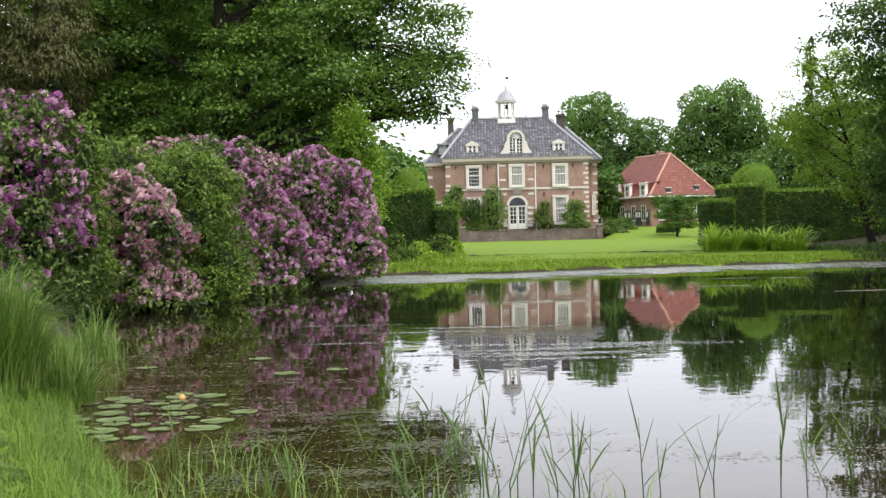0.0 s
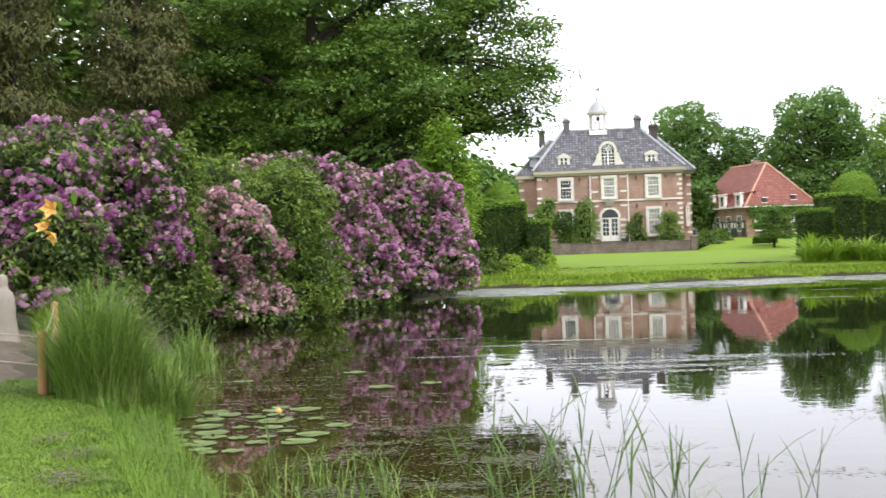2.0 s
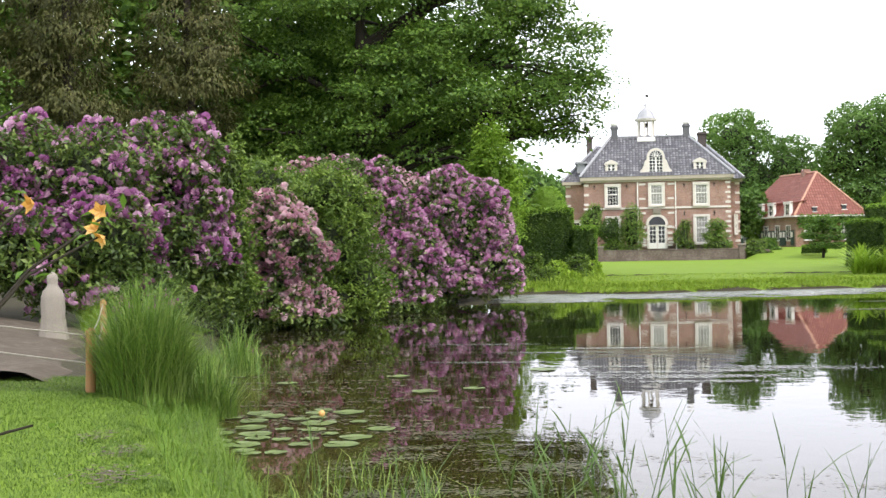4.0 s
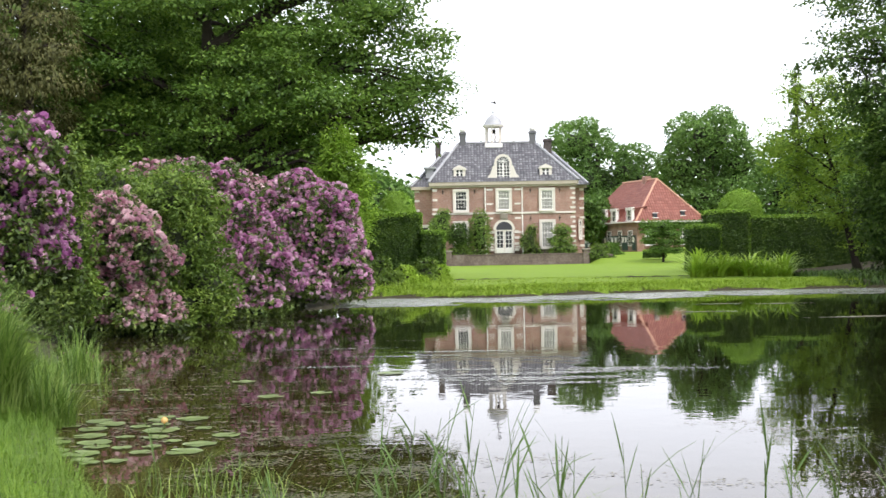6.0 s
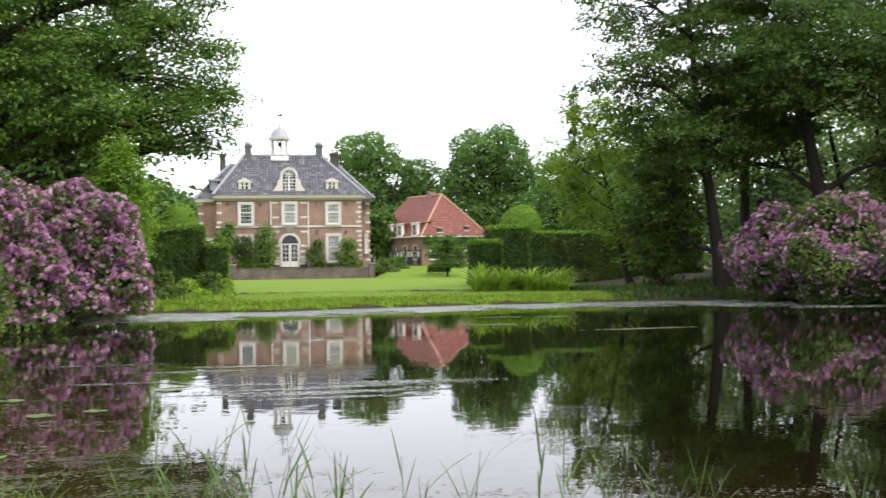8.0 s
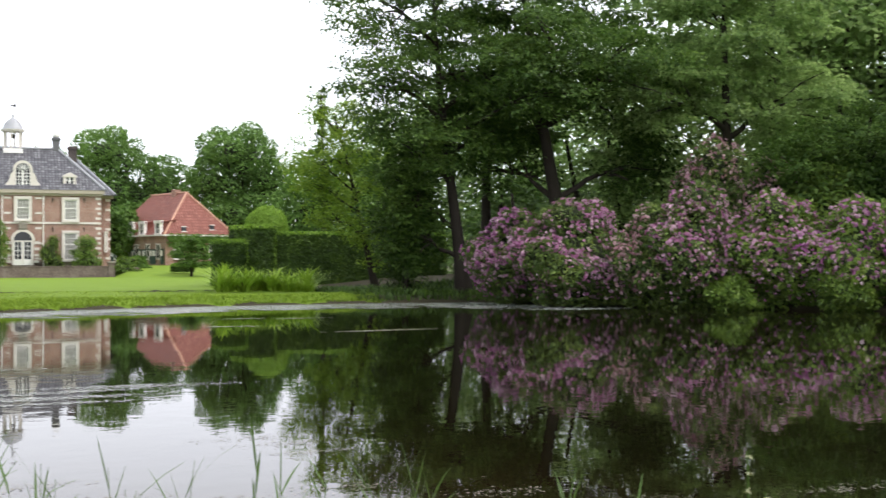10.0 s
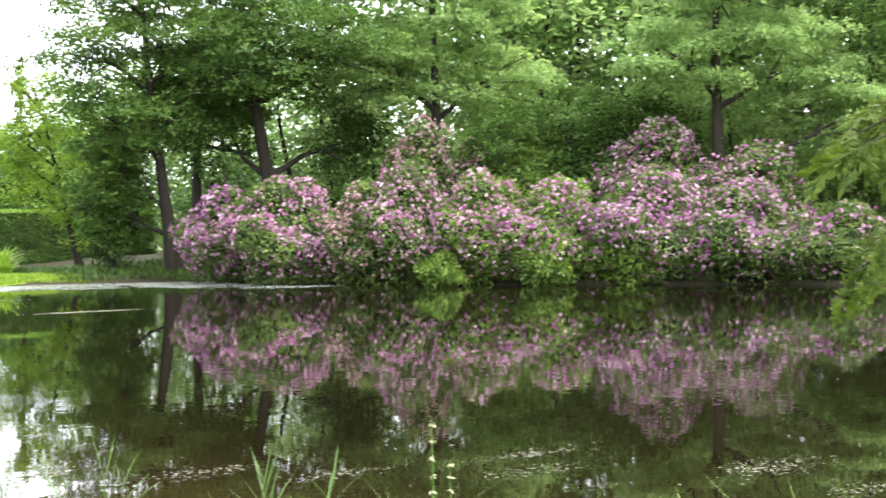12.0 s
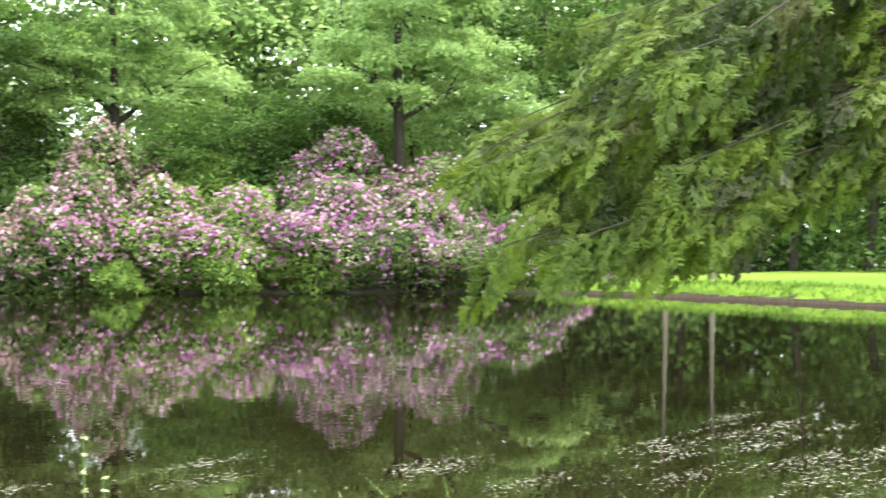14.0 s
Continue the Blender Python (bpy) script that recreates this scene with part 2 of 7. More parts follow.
BRICK = bricks("manor_brick", (0.28, 0.15, 0.115), (0.37, 0.21, 0.165), (0.4, 0.33, 0.28))
OLD_BRICK = bricks("sooty_brick", (0.06, 0.05, 0.047), (0.1, 0.08, 0.072), (0.12, 0.11, 0.1))
HIP_TILE = surface("pale_ridge_tile", g((0.36, 0.17, 0.11), (0.48, 0.27, 0.19), (0.55, 0.36, 0.27)), 3, 20, 0.8, 0.3)
BARN_BRICK = bricks("barn_brick", (0.27, 0.14, 0.1), (0.35, 0.19, 0.14), (0.36, 0.3, 0.25))


def tiles(name, stops, wide, tall):
    """Rows of pantiles: waves across, steps up the slope, each tile a tint of its own that also paints in sky gloss."""
    m, n, l = nodes_of(name)
    co, mp = n.new("ShaderNodeUVMap"), n.new("ShaderNodeMapping")
    mp.inputs["Scale"].default_value = (1 / wide, 1 / tall, 1)
    br = n.new("ShaderNodeTexBrick")
    br.offset = 0.0
    br.inputs["Scale"].default_value, br.inputs["Mortar Size"].default_value = 1.0, 0.13
    br.inputs["Brick Width"].default_value, br.inputs["Row Height"].default_value = 1.0, 1.0
    br.inputs["Color1"].default_value, br.inputs["Color2"].default_value, br.inputs["Mortar"].default_value = (0.15, 0.15, 0.15, 1), (1, 1, 1, 1), (0.0, 0.0, 0.0, 1)
    noi = n.new("ShaderNodeTexNoise")
    noi.inputs["Scale"].default_value, noi.inputs["Detail"].default_value = 0.5, 10
    mix = n.new("ShaderNodeMixRGB")
    mix.inputs["Fac"].default_value = 0.42
    r = ramp(n, stops)
    wav = n.new("ShaderNodeTexWave")
    wav.inputs["Scale"].default_value = 0.314
    wav.bands_direction = "X"
    bs, out, bp = n.new("ShaderNodeBsdfPrincipled"), n.new("ShaderNodeOutputMaterial"), n.new("ShaderNodeBump")
    bs.inputs["Roughness"].default_value, bs.inputs["Specular IOR Level"].default_value = 0.6, 0.35
    bp.inputs["Strength"].default_value, bp.inputs["Distance"].default_value = 0.8, 0.05
    l.new(co.outputs["UV"], mp.inputs["Vector"])
    for t in (br, wav, noi):
        l.new(mp.outputs["Vector"], t.inputs["Vector"])
    l.new(br.outputs["Color"], mix.inputs["Color1"])
    l.new(noi.outputs["Fac"], mix.inputs["Color2"])
    l.new(mix.outputs["Color"], r.inputs["Fac"])
    l.new(r.outputs["Color"], bs.inputs["Base Color"])
    l.new(wav.outputs["Fac"], bp.inputs["Height"])
    l.new(bp.outputs["Normal"], bs.inputs["Normal"])
    l.new(bs.outputs["BSDF"], out.inputs["Surface"])
    return m


SLATE = tiles("blue_grey_pantile", g((0.028, 0.028, 0.032), (0.068, 0.068, 0.075), (0.145, 0.146, 0.156), (0.28, 0.28, 0.285)), 0.27, 0.36)
RED_TILE = tiles("red_pantile", g((0.12, 0.036, 0.026), (0.19, 0.06, 0.042), (0.25, 0.085, 0.06), (0.31, 0.15, 0.11)), 0.26, 0.34)


def glass_pane():
    m, n, l = nodes_of("window_glass")
    bs, out = n.new("ShaderNodeBsdfPrincipled"), n.new("ShaderNodeOutputMaterial")
    bs.inputs["Base Color"].default_value = (0.02, 0.022, 0.024, 1)
    bs.inputs["Roughness"].default_value, bs.inputs["IOR"].default_value = 0.04, 1.5
    l.new(bs.outputs["BSDF"], out.inputs["Surface"])
    return m


GLASS = glass_pane()
CURTAIN = surface("pale_curtain", g((0.2, 0.2, 0.19), (0.34, 0.33, 0.31)), 3, 30, 0.9, 0.2, stretch=(6, 6, 0.5))


def water_material():
    m, n, l = nodes_of("pond_water")
    co, mp = n.new("ShaderNodeTexCoord"), n.new("ShaderNodeMapping")
    mp.inputs["Scale"].default_value = (1.0, 1.0, 1.0)
    a, b, c = (n.new("ShaderNodeTexNoise") for _ in range(3))
    for t, s, d in ((a, 2.2, 3), (b, 0.35, 2), (c, 0.08, 3)):
        t.inputs["Scale"].default_value, t.inputs["Detail"].default_value = s, d
    calm = n.new("ShaderNodeMapRange")
    calm.inputs["From Min"].default_value, calm.inputs["From Max"].default_value = 0.42, 0.62
    calm.inputs["To Min"].default_value, calm.inputs["To Max"].default_value = 0.25, 1.0
    mul, add = n.new("ShaderNodeMath"), n.new("ShaderNodeMath")
    mul.operation, add.operation = "MULTIPLY", "ADD"
    bp = n.new("ShaderNodeBump")
    bp.inputs["Strength"].default_value, bp.inputs["Distance"].default_value = 0.05, 0.05
    dep = ramp(n, [(0.3, (0.003, 0.0026, 0.0012)), (0.7, (0.006, 0.005, 0.002))])
    bed = ramp(n, [(0.3, (0.026, 0.018, 0.006)), (0.5, (0.05, 0.036, 0.012)), (0.7, (0.06, 0.05, 0.016))])
    shal, turb = n.new("ShaderNodeAttribute"), n.new("ShaderNodeMixRGB")
    shal.attribute_name = "shallow"
    bs, out = n.new("ShaderNodeBsdfPrincipled"), n.new("ShaderNodeOutputMaterial")
    bs.inputs["Roughness"].default_value, bs.inputs["IOR"].default_value = 0.015, 1.34
    for t in (a, b, c):
        l.new(co.outputs["Object"], t.inputs["Vector"])
    l.new(c.outputs["Fac"], calm.inputs["Value"])
    l.new(calm.outputs["Result"], mul.inputs[0])
    l.new(a.outputs["Fac"], mul.inputs[1])
    l.new(mul.outputs["Value"], add.inputs[0])
    l.new(b.outputs["Fac"], add.inputs[1])
    l.new(add.outputs["Value"], bp.inputs["Height"])
    l.new(bp.outputs["Normal"], bs.inputs["Normal"])
    l.new(b.outputs["Fac"], dep.inputs["Fac"])
    l.new(a.outputs["Fac"], bed.inputs["Fac"])
    l.new(shal.outputs["Fac"], turb.inputs["Fac"])
    l.new(dep.outputs["Color"], turb.inputs["Color1"])
    l.new(bed.outputs["Color"], turb.inputs["Color2"])
    l.new(turb.outputs["Color"], bs.inputs["Base Color"])
    l.new(bs.outputs["BSDF"], out.inputs["Surface"])
    return m


WATER = water_material()
LAWN = surface("mown_lawn", g((0.08, 0.14, 0.013), (0.118, 0.196, 0.018), (0.152, 0.234, 0.024), (0.2, 0.27, 0.042)), 0.9, 9, 0.9, 0.6, spec=0.15, amount=0.6)
SOIL = surface("leaf_litter", g((0.018, 0.015, 0.007), (0.035, 0.030, 0.014), (0.045, 0.050, 0.015)), 0.8, 12, 0.95, 0.8)


# ---------------------------------------------------------------- mesh helpers
def raw_mesh(name, verts, faces, mat, smooth=False):
    """A mesh from arrays: verts (n, 3), faces (m, k)."""
    verts, faces = np.asarray(verts, np.float32), np.asarray(faces, np.int32)
    me = bpy.data.meshes.new(name)
    k = faces.shape[1]
    me.vertices.add(len(verts))
    me.vertices.foreach_set("co", verts.ravel())
    me.loops.add(faces.size)
    me.loops.foreach_set("vertex_index", faces.ravel())
    me.polygons.add(len(faces))
    me.polygons.foreach_set("loop_start", np.arange(len(faces), dtype=np.int32) * k)
    if smooth:
        me.polygons.foreach_set("use_smooth", np.ones(len(faces), dtype=bool))
    me.materials.append(mat)
    me.update(calc_edges=True)
    return me


def child(name, me, parent, label=""):
    ob = new(name, me)
    ob.parent = parent
    if label:
        ob["label"] = label
    return ob


def bm_mesh(name, bm, mat):
    me = bpy.data.meshes.new(name)
    bm.normal_update()
    bm.to_mesh(me)
    bm.free()
    me.materials.append(mat)
    return me


def part(name, bm, mat, parent, label=""):
    return child(name, bm_mesh(name, bm, mat), parent, label)


def box(bm, x0, x1, y0, y1, z0, z1, bevel=0.0):
    vs = [bm.verts.new(p) for p in ((x0, y0, z0), (x1, y0, z0), (x1, y1, z0), (x0, y1, z0), (x0, y0, z1), (x1, y0, z1), (x1, y1, z1), (x0, y1, z1))]
    fs = [bm.faces.new([vs[i] for i in f]) for f in ((3, 2, 1, 0), (4, 5, 6, 7), (0, 1, 5, 4), (1, 2, 6, 5), (2, 3, 7, 6), (3, 0, 4, 7))]
    if bevel:
        es = {e for f in fs for e in f.edges}
        bmesh.ops.bevel(bm, geom=list(es), offset=bevel, segments=1, affect="EDGES")
    return bm


def boxes(*dims, bevel=0.0):
    bm = bmesh.new()
    for d in dims:
        box(bm, *d, bevel=bevel)
    return bm


def tube_arrays(points, radii, sides=6):
    """Vertices and quads of a tapered tube along points."""
    points = np.asarray(points, float)
    t = np.gradient(points, axis=0)
    t /= np.linalg.norm(t, axis=1)[:, None] + 1e-9
    ref = np.where(np.abs(t[:, 2:3]) > 0.9, [[1.0, 0, 0]], [[0, 0, 1.0]])
    a = np.cross(t, ref)
    a /= np.linalg.norm(a, axis=1)[:, None] + 1e-9
    b = np.cross(t, a)
    ang = np.arange(sides) * 2 * np.pi / sides
    r = np.asarray(radii, float)[:, None, None]
    v = points[:, None] + r * (a[:, None] * np.cos(ang)[None, :, None] + b[:, None] * np.sin(ang)[None, :, None])
    k = len(points)
    i, j = np.meshgrid(np.arange(k - 1), np.arange(sides), indexing="ij")
    j2 = (j + 1) % sides
    f = np.stack([i * sides + j, i * sides + j2, (i + 1) * sides + j2, (i + 1) * sides + j], -1).reshape(-1, 4)
    return v.reshape(-1, 3), f


def joined(pairs):
    vs, fs, k = [], [], 0
    for v, f in pairs:
        vs.append(v)
        fs.append(f + k)
        k += len(v)
    return np.concatenate(vs), np.concatenate(fs)


def unit(v):
    return v / (np.linalg.norm(v, axis=-1, keepdims=True) + 1e-9)


def leaf_arrays(p, axis, normal, length, width, fold=0.25):
    """A folded four-cornered leaf at each p, along axis."""
    axis = unit(axis)
    side = unit(np.cross(axis, normal))
    up = np.cross(side, axis)
    L, Wd = np.reshape(length, (-1, 1)) * np.ones((len(p), 1)), np.reshape(width, (-1, 1)) * np.ones((len(p), 1))
    mid = p + axis * L * 0.45
    v = np.stack([p, mid - side * Wd * 0.5 + up * Wd * fold, p + axis * L - up * L * 0.12, mid + side * Wd * 0.5 + up * Wd * fold], 1)
    return v.reshape(-1, 3), np.arange(len(p) * 4, dtype=np.int32).reshape(-1, 4)


def blade_arrays(p, height, width, lean, rng):
    """Grass blades: a bent strip of two quads each."""
    n = len(p)
    a = rng.uniform(0, 2 * np.pi, n)
    d = np.stack([np.cos(a), np.sin(a), 0 * a], -1)
    s = np.stack([-np.sin(a), np.cos(a), 0 * a], -1) * (width * 0.5)[:, None]
    up = np.array([0, 0, 1.0])
    m = p + d * (lean * height * 0.3)[:, None] + up * (height * 0.6)[:, None]
    e = p + d * (lean * height)[:, None] + up * (height * (1 - 0.25 * lean))[:, None]
    v = np.stack([p - s, p + s, m + s * 0.7, m - s * 0.7, e + s * 0.1, e - s * 0.1], 1).reshape(-1, 3)
    k = np.arange(n)[:, None] * 6
    f = np.concatenate([k + [0, 1, 2, 3], k + [3, 2, 4, 5]], 0)
    return v, f


def lumps(d, seed):
    """Smooth uneven values about 0 for directions or places d."""
    r = np.random.default_rng(seed)
    out = np.zeros(d.shape[:-1])
    for k in range(7):
        w = r.normal(size=3) * (1.2 + 0.9 * k)
        out += np.sin(d @ w + r.uniform(0, 6.28)) / (1.4 + 0.5 * k)
    return out * 0.45


# ---------------------------------------------------------------- ground and water
SHORE = np.array([(-1.3, 6.2), (-2.1, 7.2), (-3.0, 9.4), (-3.85, 11.4), (-4.5, 14), (-5.8, 18), (-7.6, 23), (-8.6, 28), (-7.8, 32.5), (-6.6, 35.4), (-5.4, 38.0), (-4.4, 41),
                  (-3.2, 44.4), (-1.9, 46.4), (2.2, 45.3), (4.6, 46.6), (9.2, 48), (16.5, 48.8), (21.7, 48.2), (23.2, 45), (24.4, 42), (27, 39), (30.3, 34.5), (33.5, 31.5),
                  (37, 28.5), (38.5, 24), (37.6, 18), (36, 12.6), (34, 4), (28, -5), (18, -9), (10, -6), (7.6, 0), (6.2, 3.6), (3.6, 5.4), (0.8, 6.0)])


def smooth(e0, e1, x):
    t = np.clip((x - e0) / (e1 - e0), 0, 1)
    return t * t * (3 - 2 * t)


def shore_distance(x, y):
    """Metres to the shoreline, minus on the water's side."""
    p = np.stack([x, y], -1)
    best = np.full(x.shape, 1e9)
    inside = np.zeros(x.shape, bool)
    for a, b in zip(SHORE, np.roll(SHORE, -1, 0)):
        ab = b - a
        t = np.clip(((p - a) @ ab) / (ab @ ab), 0, 1)
        best = np.minimum(best, np.linalg.norm(p - a - t[..., None] * ab, axis=-1))
        c = ((a[1] > y) != (b[1] > y)) & (x < (b[0] - a[0]) * (y - a[1]) / (b[1] - a[1] + 1e-12) + a[0])
        inside ^= c
    return np.where(inside, -best, best)


def ground_z(x, y):
    x, y = np.asarray(x, float), np.asarray(y, float)
    d = shore_distance(x, y) + 0.12 * np.sin(x * 1.7 + y * 0.9) + 0.08 * np.sin(x * 4.1 - y * 3.3)
    land = 0.1 + 0.2 * smooth(0, 0.7, d) + 0.12 * smooth(1, 10, d)
    land += 0.95 * smooth(94, 113, y) * (1 - 0.98 * smooth(0.2, 1.2, x) * (1 - smooth(13.6, 14.6, x)) * (1 - smooth(104.0, 104.2, y)))
    land += 0.5 * smooth(20, 26, x) * smooth(2, 9, d) * smooth(26, 34, y)
    land += 0.16 * smooth(33.5, 35, x) * smooth(26, 23, y) * smooth(0.1, 0.6, d)
    land += 0.35 * smooth(-7, -10, x) * smooth(1, 5, d)
    land -= 0.2 * np.exp(-((y - 57.5) / 0.5) ** 2) * smooth(-3, -1, x) * (1 - smooth(14, 18, x))
    land += 0.03 * np.sin(x * 0.8) * np.sin(y * 0.63 + 1)
    return np.where(d > 0, land, 0.1 - 0.8 * smooth(0, 1.6, -d))


def build_ground():
    gx = np.concatenate([[-1800, -700, -300, -140, -80, -50, -35], np.arange(-25, -8, 0.5), np.arange(-8, 2, 0.2), np.arange(2, 46, 0.45), [50, 60, 75, 100, 160, 300, 700, 1800]])
    gy = np.concatenate([[-1800, -600, -200, -80, -40, -25], np.arange(-15, 4, 0.5), np.arange(4, 16, 0.2), np.arange(16, 62, 0.45), np.arange(63, 118, 1.0), [122, 135, 160, 220, 400, 900, 2400]])
    X, Y = np.meshgrid(gx, gy, indexing="ij")
    Zg = ground_z(X, Y)
    v = np.stack([X, Y, Zg], -1).reshape(-1, 3)
    ny = len(gy)
    i, j = np.meshgrid(np.arange(len(gx) - 1), np.arange(ny - 1), indexing="ij")
    f = np.stack([i * ny + j, (i + 1) * ny + j, (i + 1) * ny + j + 1, i * ny + j + 1], -1).reshape(-1, 4)
    me = raw_mesh("ground", v, f, LAWN, True)
    me.materials.append(SOIL)
    c = v[f].mean(1)
    d = shore_distance(c[:, 0], c[:, 1])
    left_wood = (c[:, 0] < np.interp(c[:, 1], [0, 21, 30, 44, 56, 70], [-60, -10.5, -6.5, -2.5, -5, -9])) & (c[:, 1] > 21) & (c[:, 1] < 90)
    by_path = (c[:, 0] < -5.45 - (c[:, 1] - 13) * 0.22) & (c[:, 1] > 12.9) & (c[:, 1] < 24)
    right_wood = (c[:, 0] > np.interp(c[:, 1], [25, 48, 62, 90], [37, 16.8, 17.5, 30])) & (c[:, 1] > 25) & (c[:, 1] < 110)
    me.polygons.foreach_set("material_index", ((d < np.where((c[:, 0] < 2) & (c[:, 1] < 16), 0.05, 0.0)) | left_wood | right_wood | by_path).astype(np.int32))
    tagged(new("ground", me), "green lawn and shaded soil round the pond", "ground", kind="structure")


build_ground()
wx, wy = np.linspace(-12, 42, 109), np.linspace(-10, 50, 121)
WX, WY = np.meshgrid(wx, wy, indexing="ij")
wi, wj = np.meshgrid(np.arange(108), np.arange(120), indexing="ij")
water_me = raw_mesh("water", np.stack([WX, WY, 0 * WX], -1).reshape(-1, 3),
                    np.stack([wi * 121 + wj, (wi + 1) * 121 + wj, (wi + 1) * 121 + wj + 1, wi * 121 + wj + 1], -1).reshape(-1, 4), WATER)
# how shallow the pond is: the near shore shelves gently, the far banks fall off steeply
shelf = np.exp(np.minimum(shore_distance(WX, WY), 0) / 3.2) * (1 - smooth(15, 30, WY)) * (1 - 0.82 * smooth(1, 6, WX))
water_me.attributes.new("shallow", "FLOAT", "POINT").data.foreach_set("value", shelf.astype(np.float32).ravel())
tagged(new("water", water_me), "still dark pond water reflecting sky and trees", "water", kind="structure")


# ---------------------------------------------------------------- shrubs
def blob_points(blobs, n, rng, seed, shell=(0.9, 1.03), bumpy=0.24):
    """Places on the outside of a heap of ellipsoids, with their outward normals."""
    B = np.array(blobs, float)
    area = (B[:, 3] * B[:, 4] + B[:, 3] * B[:, 5] + B[:, 4] * B[:, 5])
    pick = rng.choice(len(B), int(n * (1.9 if len(B) < 40 else 3.2)), p=area / area.sum())
    d = unit(rng.normal(size=(len(pick), 3)))
    r = rng.uniform(*shell, len(pick)) * (1 + bumpy * lumps(d * 2.2 + pick[:, None] * 1.7, seed))
    p = B[pick, :3] + d * B[pick, 3:] * r[:, None]
    nrm = unit(d / B[pick, 3:])
    keep = np.ones(len(p), bool)
    for k, b in enumerate(B):
        q = (((p - b[:3]) / b[3:]) ** 2).sum(1)
        keep &= (q > 0.6) | (pick == k)
    keep &= p[:, 2] > 0.05
    return p[keep][:n], nrm[keep][:n]


def lobed(blobs, seed, per=16, size=0.36, reach=(0.66, 0.86)):
    """Each ellipsoid of a crown broken into rounded clumps on its outside."""
    r = np.random.default_rng(seed)
    out = []
    for b in blobs:
        b = np.array(b, float)
        out.append((*b[:3], *(b[3:] * 0.72)))
        for k in range(per):
            z = 1 - 1.75 * (k + 0.5) / per
            a = 2.399 * k + r.uniform(-0.3, 0.3)
            d = np.array([np.cos(a) * np.sqrt(1 - z * z), np.sin(a) * np.sqrt(1 - z * z), z])
            q = size * r.uniform(0.7, 1.25)
            out.append((*(b[:3] + d * b[3:] * r.uniform(*reach)), *(b[3:] * q * np.array([1, 1, 0.85]))))
    return out


def core_mesh(blobs, seed, shrink=0.7, bumpy=0.24):
    out = []
    for k, b in enumerate(blobs):
        u, w = np.meshgrid(np.linspace(0, 2 * np.pi, 13)[:-1], np.linspace(0.15, np.pi - 0.15, 7), indexing="ij")
        d = np.stack([np.cos(u) * np.sin(w), np.sin(u) * np.sin(w), np.cos(w)], -1).reshape(-1, 3)
        v = np.array(b[:3]) + d * np.array(b[3:]) * (shrink * (1 + bumpy * lumps(d * 2.2 + k * 1.7, seed)))[:, None]
        v[:, 2] = np.maximum(v[:, 2], -0.1)
        i, j = np.meshgrid(np.arange(12), np.arange(6), indexing="ij")
        f = np.stack([i * 7 + j, i * 7 + j + 1, (i + 1) % 12 * 7 + j + 1, (i + 1) % 12 * 7 + j], -1).reshape(-1, 4)
        out.append((v, f))
    return joined(out)


def truss_arrays(p, nrm, size, rng, petals=13):
    """Flower trusses: a dome of petals that share their middle, one piece a truss."""
    n = len(p)
    tangent = unit(np.cross(nrm, rng.normal(size=nrm.shape)))
    bit = np.cross(nrm, tangent)
    verts, faces = [p[:, None]], []
    base = np.arange(n)[:, None] * (1 + 3 * petals)
    for k in range(petals):
        a = k * 2.399 + rng.uniform(-0.25, 0.25, n)[:, None]
        h = 1 - (k + 0.4) / petals * 1.05
        rad = np.sqrt(max(0.02, 1 - h * h))
        c = unit((tangent * np.cos(a) + bit * np.sin(a)) * rad + nrm * h)
        s = unit(np.cross(c, tangent + 0.3 * bit))
        tip = p + c * (size * 0.52)[:, None]
        wide = (size * 0.2)[:, None]
        mid = p + c * (size * 0.4)[:, None]
        verts.append(np.stack([mid - s * wide, tip, mid + s * wide], 1))
        faces.append(base + np.array([0, 1 + 3 * k, 2 + 3 * k, 3 + 3 * k]))
    return np.concatenate(verts, 1).reshape(-1, 3), np.concatenate(faces, 0)


